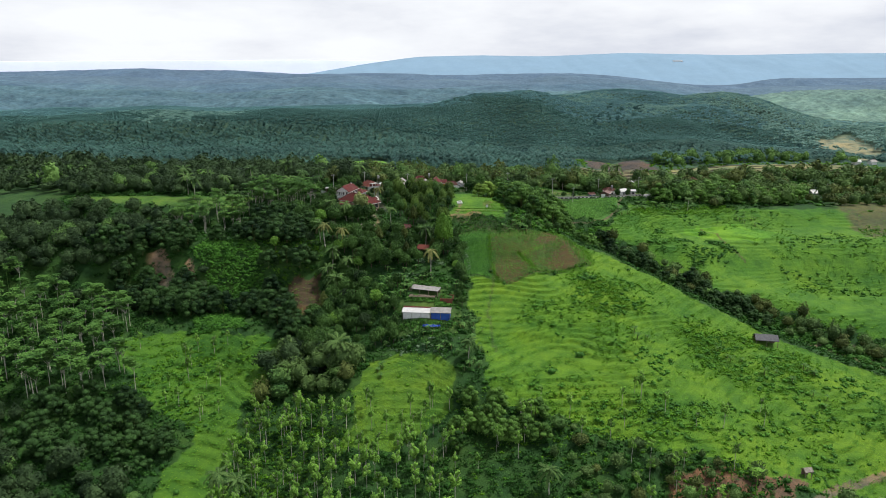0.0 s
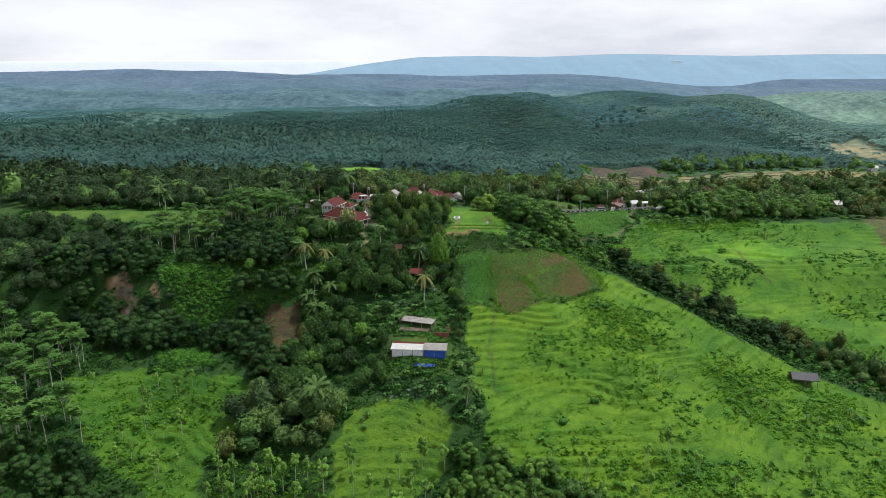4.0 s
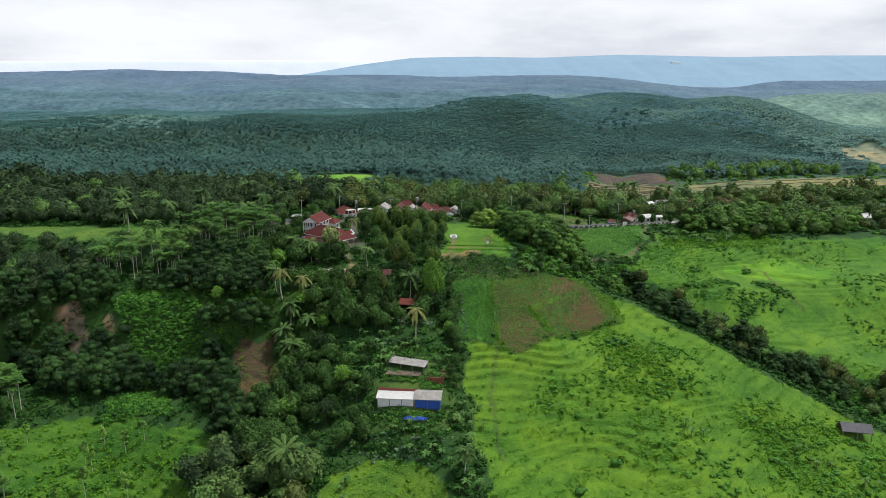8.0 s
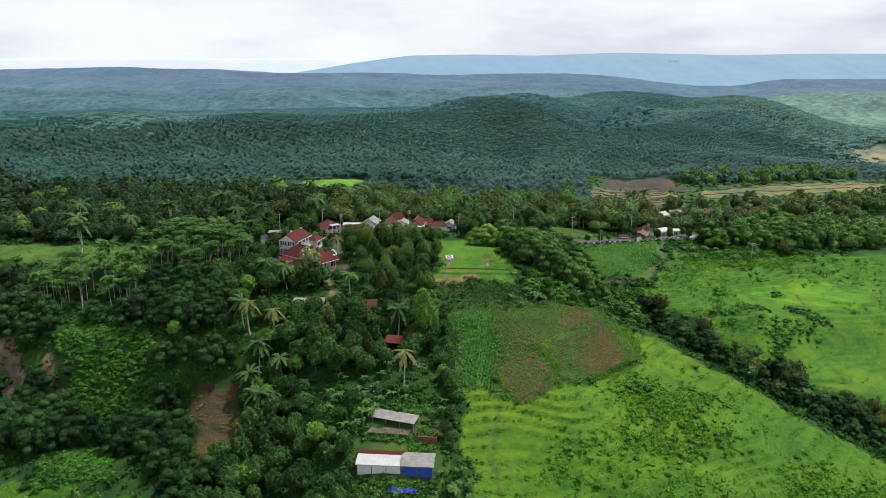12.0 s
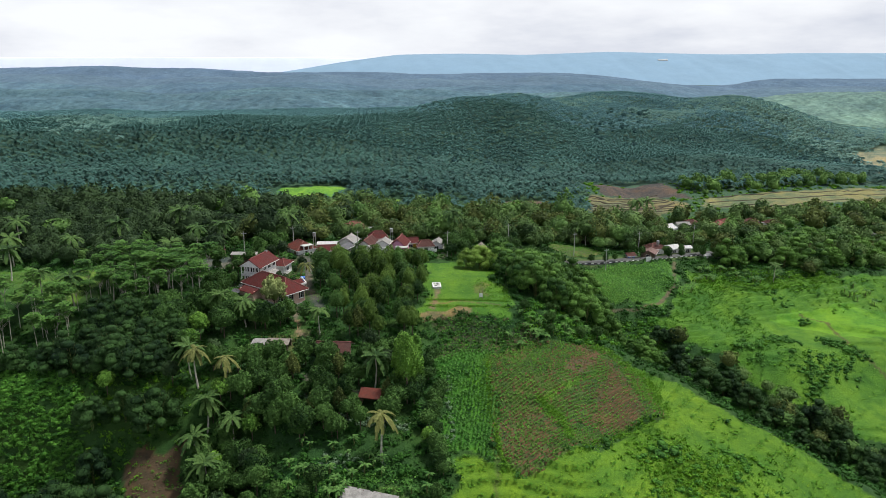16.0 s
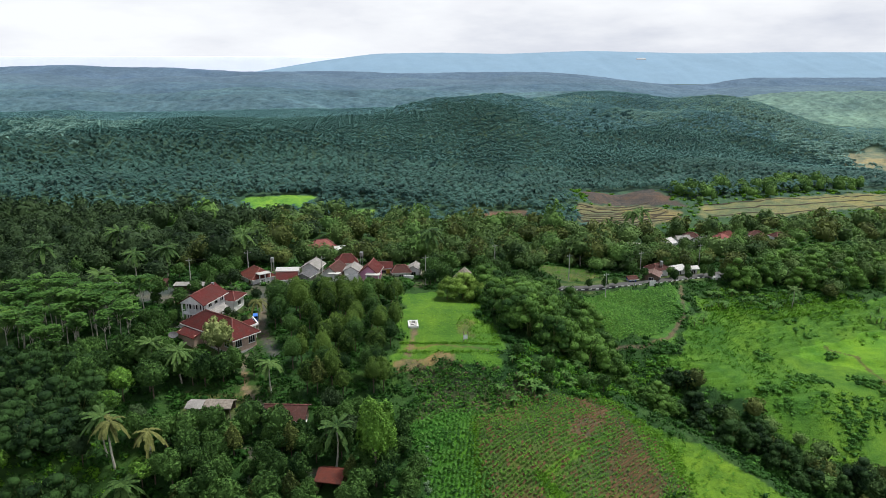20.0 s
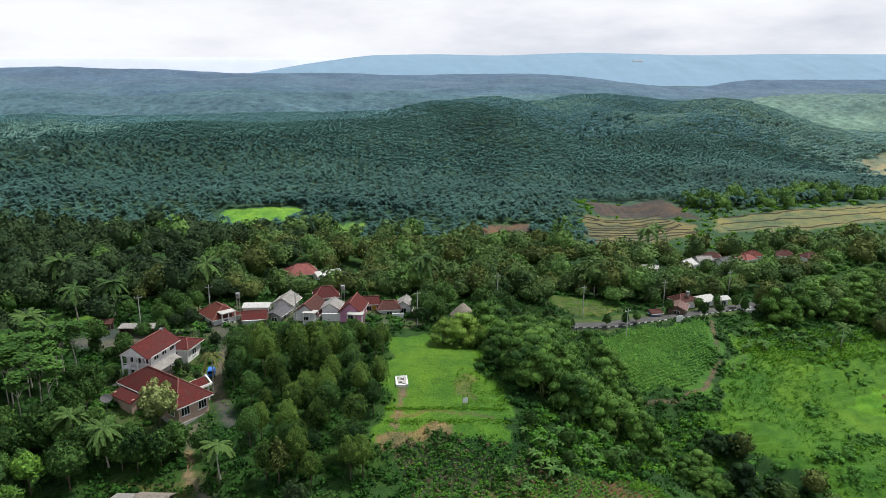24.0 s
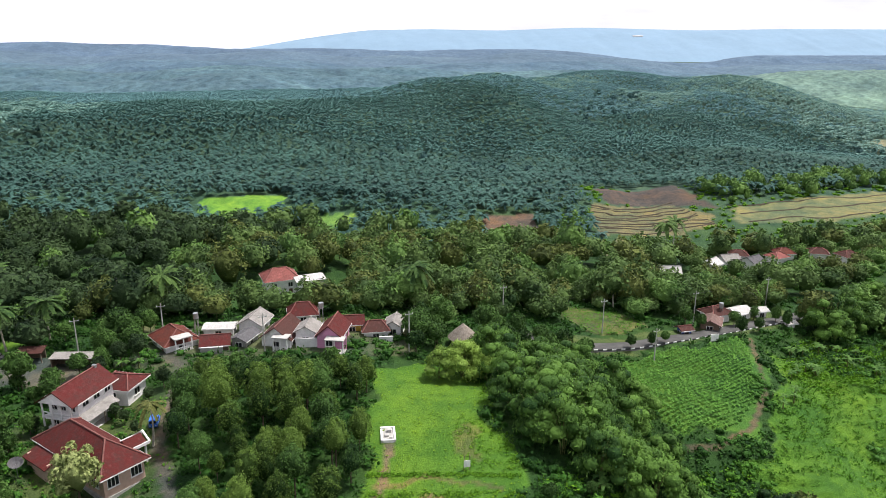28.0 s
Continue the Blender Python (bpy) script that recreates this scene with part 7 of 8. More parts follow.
# trees on the near side of the road
for i, (x, y, h) in enumerate(((28, 333.0, 6.2), (32, 332.2, 6.8), (36.5, 331.2, 6.0), (41, 330.4, 6.4), (45, 329.8, 5.4), (30, 329.2, 5.6), (38, 328.4, 5.8), (84.6, 349.0, 4.2), (91.0, 352.6, 3.8), (75.6, 346.4, 4.4), (73.2, 349.0, 5.4), (95.6, 351.4, 4.2), (86.0, 358.0, 5.8), (102.0, 352.4, 4.6), (15.4, 327.0, 5.6), (13.0, 330.5, 6.2), (26.6, 329.0, 5.2), (16.0, 334.0, 5.0))):
    src = protos["broad"][i % 5]
    keep = src.scale.copy()
    src.scale = (1, 1, 1)
    t = copy_thing(src, pose(x, y, float(surface(x, y)) - 0.1, 0, 0, i * 50) @ Matrix.Diagonal((h * 0.95, h * 0.95, h, 1)))
    src.scale = keep
    tagged(t, "leafy broadleaf tree on the verge of the road", "tree", "roadside trees")
for i, (x, y, h) in enumerate(((15.6, 314.6, 6.4), (19.6, 315.6, 7.6), (23.6, 314.4, 6.6), (21.4, 318.4, 6.2))):
    c = bamboo_crown(300 + i, 1900, 30)
    m = plant("feathery_bamboo", culms(300 + i), c, "culm", "leaf_feather", "low feathery clump of pale green bamboo at the lawn's edge", "bamboo", "foliage")
    m.matrix_world = pose(x, y, float(surface(x, y)), 0, 0, i * 70) @ Matrix.Scale(h / 8.0, 4)

# feathery light green and olive conical trees that stand out in the garden
mixed = (("leaf_light", "feathery light green tree in the sloping garden", 0.9, 0.15, ((-36.8, 249.0, 7), (-50.9, 246.8, 6), (-29.3, 242.0, 6.5), (-45.7, 267.4, 7.5), (-46.4, 262.6, 7), (4.2, 235.8, 4.5), (-24.6, 245.2, 6), (-35.3, 236.5, 7), (-21.1, 218.4, 7.5), (-33.7, 213.4, 7.5), (-59.8, 250.8, 6))),
         ("leaf_olive", "olive-green tree with a pointed crown in the garden", 1.35, 0.6, ((-17.7, 241.8, 5.5), (-12.6, 242.7, 5.8), (-3.6, 246.0, 6), (-13.7, 252.1, 6), (-22.7, 251.3, 6), (-11.1, 268.1, 7), (-30.0, 243.7, 6.5), (-38.7, 224.8, 7))),
         ("leaf_wood_dark", "dark glossy broadleaf tree in the sloping garden", 1.0, 0.1, ((-8, 262, 6.5), (-4, 256, 6), (-19, 257.5, 5.5), (-28, 234, 7), (-32, 226, 7), (-24, 210, 6.5), (-40, 258, 6.5), (-47.3, 252.5, 6), (-35.2, 303.2, 3.2), (-33.2, 301.4, 2.8), (-37.4, 321.4, 6.0), (-40.4, 320.6, 5.2), (-42.5, 316.5, 4.6), (-30.6, 312.6, 4.4), (-31.6, 308.0, 3.2), (-25.2, 306.0, 4.6), (-24.4, 300.0, 4.8), (-30.2, 297.4, 2.8), (-43.4, 297.6, 2.8), (-41.4, 296.6, 2.4), (-45.6, 299.6, 3.4))))
for j, (leaf, words, tall, taper, places) in enumerate(mixed):
    c = tufted_crown(230 + j, 1100, 26, 0.085, tall, (0.2, 0.36), 3, taper, -0.7)
    src = None
    for i, (x, y, h) in enumerate(places):
        m = pose(x, y, float(surface(x, y)) - 0.1, 0, 0, i * 83) @ Matrix.Diagonal((h, h, h, 1))
        if src is None:
            src = plant("garden_tree", limbs_of(240 + j, 0.66, 0.25, 4, 0.02), (c[0] * (0.33, 0.33, 0.34) + (0, 0, 0.62), c[1]), "bark", leaf, words, "tree")
            tagged(src, group="garden trees")
            src.matrix_world = m
        else:
            keep = src.scale.copy()
            src.scale = (1, 1, 1)
            copy_thing(src, m)
            src.scale = keep

# two trees that stand out
c = tufted_crown(200, 1100, 16, 0.1, 1.0, (0.24, 0.36))
m = plant("flowering_tree", limbs_of(201, 2.6, 1.2, 5, 0.12), lift(c, 1.9, 3.2, 1.1), "bark", "leaf_blossom", "small tree with pale yellow leaves beside the house", "tree")
m.matrix_world = pose(-32.6, 283.0, float(surface(-32.6, 283.0))) @ Matrix.Scale(1.7, 4)
for i, (x, y, h) in enumerate(((0.2, 247.2, 15.5), (1.6, 250.0, 13.5), (-1.0, 251.0, 13.0))):
    c = tufted_crown(210 + i, 1700, 34, 0.11, 2.6, (0.24, 0.38), 4, 0.35, -0.8)
    m = plant("tall_tree", limbs_of(211 + i, h * 0.8, 1.6, 6, 0.2, 0.3), (c[0] * (2.4, 2.4, 2.1) + (0, 0, h - 5.6), c[1]), "bark", "leaf_light", "tall columnar light green tree at the field's edge", "tree")
    m.matrix_world = pose(x, y, float(surface(x, y)), 0, 0, i * 90)

# ---- undergrowth, grass and crops ----
def random_in(corners, k):
    xs, ys = [c0[0] for c0 in corners], [c0[1] for c0 in corners]
    p = np.stack([rg.uniform(min(xs), max(xs), k), rg.uniform(min(ys), max(ys), k)], -1)
    return p[inside(corners, p[:, 0], p[:, 1])]


def off_buildings(p):
    ok = np.ones(len(p), bool)
    for x, y, l, w, turn in FOOTPRINTS:
        c, s = math.cos(radians(turn)), math.sin(radians(turn))
        dx, dy = p[:, 0] - x, p[:, 1] - y
        ok &= ~((np.abs(dx * c + dy * s) < l + 0.3) & (np.abs(-dx * s + dy * c) < w + 0.3))
    ok &= strip(ROAD, p[:, 0], p[:, 1]) > 3.8
    return p[ok]


def plants(name, shapes, p, lo, hi, mat, label, category, squash=(0.8, 1.2)):
    p3 = np.column_stack([p, surface(p[:, 0], p[:, 1])])
    arrays = []
    for j, shape in enumerate(shapes):
        sel = p3[j::len(shapes)]
        if len(sel):
            arrays.append(scatter(shape, sel, rg.uniform(lo, hi, len(sel)), rg.uniform(0, 6.28, len(sel)), rg.uniform(*squash, len(sel))))
    return linked(name, gather(name, arrays), mat, None, label, category, "stuff")


def patchy(p, cut, scale=9.0):
    v = np.sin(p[:, 0] / scale + 1.3 * np.sin(p[:, 1] / (scale * 0.8))) * np.cos(p[:, 1] / (scale * 0.7) + np.sin(p[:, 0] / scale * 1.7))
    return p[v + rg.normal(0, 0.25, len(p)) > cut]


def drifts_along(p, cut):
    """Keeps points in ragged drifts that follow the contours."""
    h = ground_height(p[:, 0], p[:, 1])
    v = np.sin(h * 1.5 + 1.6 * np.sin(p[:, 0] / 12)) * np.cos((p[:, 0] + 0.4 * p[:, 1]) / 10 + 1.4 * np.sin(h * 0.7)) + 0.5 * np.sin(p[:, 0] / 31 + 1) * np.cos(p[:, 1] / 24)
    return p[v + rg.normal(0, 0.2, len(p)) > cut]


def risers(p):
    """Keeps points on the steep fronts of the terraces."""
    w = ground_height(p[:, 0], p[:, 1]) + 0.25 * np.sin(p[:, 0] / 5.3 + 1.7 * np.sin(p[:, 1] / 8.7))
    return p[(w / TERRACE) % 1 > 0.78]


LOWER = [(-165, 130), (160, 130), (160, 345), (105, 372), (-60, 360), (-165, 345)]
under = random_in(LOWER, 48000)
for k in KEEP_OPEN:
    under = under[~inside(PLOTS[k], under[:, 0], under[:, 1])]
yards = inside(PLOTS["house_yard"], under[:, 0], under[:, 1]) | inside(PLOTS["village_yard"], under[:, 0], under[:, 1])
under = under[~yards | (rg.uniform(size=len(under)) < 0.35)]
for line, half, _ in PATHS:
    under = under[strip(line, under[:, 0], under[:, 1]) > half + 0.5]
under = off_buildings(under)
garden = off_buildings(np.concatenate([random_in(PLOTS["village_yard"], 420), random_in(PLOTS["house_yard"], 160)]))
garden = garden[strip(LANE, garden[:, 0], garden[:, 1]) > 1.8]
plants("garden_shrubs", SHRUB, garden, 0.5, 1.5, "leaf_shrub", "leafy garden shrubs between the village houses", "shrubs")
plants("undergrowth", SHRUB, under[:3900], 0.7, 1.9, "leaf_weed", "tangled green undergrowth below the trees", "undergrowth")
weeds = under[3900:22500]
far_under = random_in([(95, 352), (155, 350), (230, 372), (330, 400), (330, 452), (230, 456), (150, 446), (100, 420)], 1100)
plants("far_undergrowth", SHRUB, off_buildings(far_under), 0.9, 2.4, "leaf_shrub", "green undergrowth between the trees below the road", "undergrowth")
plants("weeds", [WEED], weeds, 1.0, 2.4, "leaf_weed", "low leafy weeds and ferns covering the ground", "weeds")
# drifts of scrub over the grass slopes
DRIFTS = [
    ([(43, 235), (49, 243), (60, 243), (71, 239), (67, 223), (53, 217), (44, 219), (40, 224)], 1300, 0.0),
    ([(24, 215), (30, 221), (37, 219), (39, 210), (31, 205), (24, 208)], 420, 0.0),
    ([(74, 218), (88, 226), (100, 220), (114, 207), (106, 189), (84, 187), (78, 197), (71, 206)], 2400, -0.1),
    ([(22, 223), (38, 223), (60, 244), (73, 236), (62, 214), (46, 213), (33, 213), (24, 214)], 1200, 0.1),
    ([(45, 206), (58, 215), (66, 212), (52, 192), (45, 191)], 700, 0.15),
    ([(14, 182), (36, 184), (54, 178), (70, 172), (100, 180), (130, 176), (130, 158), (76, 156), (36, 164), (14, 174)], 1500, 0.1),
    ([(-87, 212), (-58, 208), (-53, 197), (-69, 198), (-87, 199)], 650, 0.1),
    ([(-94, 198), (-83, 194), (-69, 194), (-61, 175), (-75, 175), (-90, 184)], 700, 0.1),
    ([(-104, 216), (-88, 220), (-84, 200), (-98, 204)], 350, 0.0),
    ([(85, 295), (100, 306), (114, 310), (124, 295), (116, 284), (101, 282), (87, 291)], 300, 0.2),
    ([(130, 300), (170, 320), (210, 300), (180, 270), (140, 275)], 1500, 0.0),
    ([(-66, 256), (-46, 257), (-40, 248), (-52, 245), (-53, 228), (-61, 232), (-61, 246)], 700, -1.5),
    ([(2, 178), (60, 174), (80, 156), (60, 130), (2, 140)], 1100, -0.2),
    ([(-54, 186), (-26, 180), (-22, 160), (-54, 146)], 1100, -1.5),
    ([(100, 246), (126, 262), (160, 246), (200, 236), (190, 214), (150, 226), (112, 238)], 1500, -1.5),
    ([(88, 318), (104, 326), (150, 340), (180, 345), (160, 330), (110, 316)], 700, 0.2),
]
drift = np.concatenate([patchy(random_in(c0, k0 * 2), cut0, 5.0) for c0, k0, cut0 in DRIFTS])
drift = drift + rg.normal(0, 2.2, drift.shape)
drift = off_buildings(drift)
foot = off_buildings(np.concatenate([drifts_along(random_in([(60, 150), (110, 140), (160, 160), (176, 188), (120, 186), (80, 178), (40, 176)], 2600), 0.15), random_in([(88, 140), (140, 148), (165, 172), (130, 165), (100, 152)], 420)]))
plants("foot_shrubs", SHRUB, foot[::2], 0.4, 1.3, "leaf_shrub", "green shrubs spreading over the foot of the slope", "shrubs")
plants("foot_weeds", [WEED], foot[1::2], 0.8, 1.8, "leaf_slope", "leafy weeds over the foot of the slope", "weeds")
strays = np.concatenate([drifts_along(random_in(PLOTS["slope"], 3600), 0.5), drifts_along(random_in(PLOTS["east"], 6500), 0.4), patchy(random_in(PLOTS["low_meadow"], 500), 0.3, 6.0)])
plants("scrub_leaves", [WEED], off_buildings(np.concatenate([drift[1::3], strays])), 0.7, 1.7, "leaf_slope", "loose leafy scrub spreading over the slope", "scrub")
plants("scrub", SHRUB, drift[::4], 0.25, 0.85, "leaf_slope", "drifts of knee-high green scrub on the grass slope", "scrub", (0.7, 1.3))
plants("dark_scrub", SHRUB, drift[3::26], 0.3, 1.0, "leaf_shrub", "darker leafy shrubs among the scrub", "scrub", (0.8, 1.4))
plants("slope_shrubs", SHRUB, np.concatenate([random_in(SHRUB_SLOPE, 1900), random_in(SHRUB_MOUND, 700)]), 0.5, 1.3, "leaf_scarp", "bright green shrubs covering the steep earth scarp", "shrubs")
bushes = np.concatenate([drifts_along(random_in(PLOTS["slope"], 1300), 0.75), drifts_along(random_in(PLOTS["east"], 3200), 0.55), patchy(random_in(PLOTS["low_meadow"], 500), 0.5, 7.0), patchy(random_in(PLOTS["mid_meadow"], 200), 0.5, 5.0)])
plants("bushes", SHRUB, off_buildings(bushes), 0.25, 0.85, "leaf_slope", "dark green bushes scattered over the grass slopes", "bushes")
shrubs = np.concatenate([drifts_along(random_in(PLOTS["east"], 2200), 0.7), patchy(random_in(PLOTS["low_meadow"], 500), 0.35, 6.0), drifts_along(random_in(PLOTS["slope"], 260), 1.0)])
plants("shrubs", SHRUB, off_buildings(shrubs), 0.6, 1.3, "leaf_shrub", "darker shrubs in drifts over the grass slopes", "shrubs")
def hedge(line, k, width):
    """Points strewn along a line of corners."""
    p = along(line, 0.5)
    return p[rg.integers(0, len(p), k)] + rg.normal(0, width, (k, 2))


bands = np.concatenate([hedge(q, k, w) for q, k, w in (
    ([(84, 291), (92, 293.5), (100.8, 300), (105, 298)], 95, 1.0), ([(112, 300.6), (116.7, 296.5), (121, 292)], 75, 1.3), ([(100, 285), (109.6, 289.5), (115.5, 287)], 90, 1.8),
    ([(94, 309), (96, 310)], 26, 0.9), ([(113, 312.8), (115, 312.6)], 10, 0.6), ([(88, 287.5), (90, 287)], 16, 0.9), ([(99, 279), (102, 280)], 22, 1.2), ([(100, 334), (109, 327), (112, 321)], 60, 2.0),
    ([(77, 316), (75.5, 320), (79, 325)], 30, 1.0), ([(62, 307), (70, 306)], 30, 1.0), ([(150, 300), (170, 312), (190, 310)], 60, 2.5), ([(140, 285), (156, 280), (176, 276)], 60, 2.5))])
plants("bush_bands", SHRUB, off_buildings(bands), 0.5, 1.35, "leaf_shrub", "lines of leafy bushes along old field edges on the slope", "bushes")
rank = np.concatenate([random_in([(60, 300), (74, 300), (90, 296), (98, 306), (104, 330), (90, 336), (82, 318), (72, 306)], 1900), random_in([(80, 292), (100, 300), (112, 286), (100, 276), (84, 284)], 400)])
shoulder = random_in([(50, 299), (66, 303), (72, 296), (61, 286), (46, 274), (27, 273), (27, 283), (44, 286)], 1300)
plants("shoulder_shrubs", SHRUB, off_buildings(shoulder[::2]), 0.6, 1.5, "leaf_scarp", "bright green shrubs on the shoulder above the gully", "shrubs")
plants("shoulder_weeds", [WEED], off_buildings(shoulder[1::2]), 1.0, 2.0, "leaf_slope", "tall light green weeds above the gully", "weeds")
verge = random_in([(86, 330), (98, 345), (118, 342), (140, 346), (136, 334), (110, 326), (92, 322)], 1500)
plants("verge_weeds", [WEED], off_buildings(verge), 0.8, 1.9, "leaf_slope", "rank light green weeds below the road", "weeds")
gully_side = hedge([(64, 290), (72, 280), (86, 268), (100, 256), (116, 246), (140, 236), (170, 224)], 420, 3.4)
plants("gully_bushes", SHRUB, off_buildings(gully_side), 1.0, 2.4, "leaf_shrub", "leafy green bushes along the gully between the slopes", "bushes")
plants("rank_grass", [WEED], off_buildings(rank), 0.5, 1.2, "grass_dark", "rank knee-high grass on the broken slope", "grass", (0.8, 1.5))
pale_rows = np.concatenate([hedge([(-22, 242.5), (-12, 241.5), (0, 240.5)], 120, 0.7), hedge([(-20, 246), (-8, 247)], 60, 1.2), hedge([(-34, 258), (-24, 256)], 40, 1.5), hedge([(-14, 232), (-4, 231)], 50, 1.0), hedge([(8.5, 238), (8.5, 256)], 40, 0.5)])
plants("pale_shrubs", SHRUB, off_buildings(pale_rows), 0.35, 0.8, "leaf_pale", "waist-high shrubs with pale grey-green leaves in the garden", "shrubs")
farm = np.concatenate([random_in([(-16, 200), (6, 200), (6, 230), (-16, 230)], 520), hedge([(-13, 209), (-4, 208), (4, 207)], 40, 0.8), hedge([(-10, 219), (-1, 217.5)], 60, 0.7), hedge([(-12, 217.6), (-5, 217), (2, 216)], 150, 0.5), hedge([(-12, 208.5), (-4, 208.6), (3, 207.6)], 90, 1.0), random_in([(-24, 214), (-14, 216), (-13, 228), (-24, 230)], 160)])
farm = off_buildings(farm)
plants("farm_shrubs", SHRUB, farm[::2], 0.3, 0.85, "leaf_shrub", "leafy shrubs crowding round the farm sheds", "shrubs")
plants("farm_weeds", [WEED], farm[1::2], 0.8, 1.6, "leaf_crop", "light green weeds between the farm sheds", "weeds")
plants("farm_pale_shrubs", SHRUB, off_buildings(hedge([(-16, 203), (-8, 199), (4, 200)], 60, 2.0)), 0.4, 0.9, "leaf_pale", "pale grey-green bushes below the farm sheds", "shrubs")
stalks = np.concatenate([random_in(PLOTS["fallow"], 150), hedge([(6, 276), (17, 276.5), (29, 274.5)], 40, 0.6)])
fallow_green = np.concatenate([random_in(PLOTS["fallow"], 520), hedge([(4, 275.5), (17, 276), (30, 274)], 130, 0.7)])
plants("fallow_weeds", [WEED], fallow_green, 0.6, 1.3, "leaf_shrub", "leafy weeds and young plants in the fallow plot", "weeds")
plants("dry_stalks", [SPRIG], stalks, 0.7, 1.5, "leaf_dry", "dry brown stalks in the fallow plot below the lawn", "stalks")
lawn_edges = np.concatenate([hedge([(4, 285.4), (14, 285), (24.5, 284.6)], 260, 0.25), hedge([(4, 281), (13, 280.6), (24.5, 280.4)], 160, 0.35), hedge([(23.5, 317), (22, 302), (25, 287)], 160, 0.6), random_in([(15, 286), (25, 286), (24, 300), (18, 298)], 260)])
plants("lawn_weeds", [WEED], lawn_edges, 0.35, 0.8, "leaf_slope", "rough tufts of weeds in lines across the grass field", "weeds")
patches = np.concatenate([patchy(random_in(c0, k0), 0.0, 3.2) for c0, k0 in (([(44, 236), (60, 243), (72, 238), (66, 222), (52, 217), (42, 222)], 420), ([(84, 206), (110, 204), (130, 196), (140, 176), (112, 172), (88, 186)], 900), ([(76, 216), (96, 220), (112, 206), (104, 190), (84, 190), (74, 204)], 620), ([(24, 214), (36, 219), (40, 208), (28, 204)], 130), ([(46, 200), (66, 208), (74, 190), (54, 180)], 260), ([(20, 182), (60, 178), (100, 178), (100, 164), (40, 162)], 420), ([(-90, 212), (-62, 206), (-62, 182), (-88, 186)], 300))])
plants("shrub_patches", SHRUB, off_buildings(patches), 0.45, 1.25, "leaf_scarp", "patches of leafy shrubs on the terraced grass", "shrubs")
lone = np.array([(30, 186.6), (48, 237), (50.5, 238), (20, 229.4), (49, 240), (93, 308), (76, 202), (66, 196), (90, 190), (122, 200), (40, 196), (62, 224)])
plants("large_bushes", SHRUB, lone, 1.4, 2.2, "leaf_shrub", "rounded dark bushes on the grass slope", "bushes")
meadow = np.concatenate([random_in(PLOTS["slope"], 18000), random_in(PLOTS["mid_meadow"], 3500), random_in(PLOTS["low_meadow"], 4000), random_in(PLOTS["lawn"], 700), random_in(PLOTS["east"], 9000)])
plants("meadow_grass", [TUFT], off_buildings(meadow), 0.5, 1.15, "grass", "bright green grass in tufts on terraces", "grass", (0.5, 1.1))
coarse = np.concatenate([patchy(risers(random_in(PLOTS["slope"], 80000)), -0.4, 11.0), patchy(risers(random_in(PLOTS["east"], 50000)), -0.3, 13.0), patchy(risers(random_in(PLOTS["low_meadow"], 15000)), -0.3, 8.0), risers(random_in(PLOTS["mid_meadow"], 900)), random_in(PLOTS["west_soil"], 320), random_in(PLOTS["low_plots"], 300), random_in(PLOTS["cleared"], 900), random_in(PLOTS["roadside"], 900), random_in(PLOTS["fallow"], 900), random_in(PLOTS["house_yard"], 900), random_in(PLOTS["west_field"], 2500)])
plants("coarse_grass", [TUFT], off_buildings(coarse), 0.7, 1.6, "grass_dark", "coarse darker grass and weeds", "grass", (0.5, 1.1))


def crop_rows(key, turn, gap, step, keep=1.0):
    xs, ys = [c0[0] for c0 in PLOTS[key]], [c0[1] for c0 in PLOTS[key]]
    cx, cy, R = (min(xs) + max(xs)) / 2, (min(ys) + max(ys)) / 2, max(max(xs) - min(xs), max(ys) - min(ys))
    uu, vv = np.meshgrid(np.arange(-R, R, step), np.arange(-R, R, gap))
    uu, vv = uu.ravel() + rg.normal(0, 0.08, uu.size), vv.ravel() + rg.normal(0, 0.06, uu.size)
    c0, s0 = math.cos(radians(turn)), math.sin(radians(turn))
    p = np.stack([cx + uu * c0 - vv * s0, cy + uu * s0 + vv * c0], -1)
    p = p[inside(PLOTS[key], p[:, 0], p[:, 1])]
    return p[rg.uniform(size=len(p)) < keep]


young = crop_rows("crop", 38, 0.7, 0.4, 0.9)
bare = inside(PLOTS["soil_upper"], young[:, 0], young[:, 1]) | inside(PLOTS["soil_lower"], young[:, 0], young[:, 1]) | inside(PLOTS["soil_top"], young[:, 0], young[:, 1])
young = young[~bare | (rg.uniform(size=len(young)) < np.where(young[:, 0] < 31, 0.68, 0.5))]
plants("crop_rows", [SPRIG], young, 0.62, 1.15, "leaf_rows", "rows of young green crop on brown soil", "crop")
plants("vegetable_rows", [SPRIG], crop_rows("greens", 80, 0.7, 0.5, 0.8), 0.9, 1.6, "leaf_shrub", "dense rows of leafy vegetables", "crop")


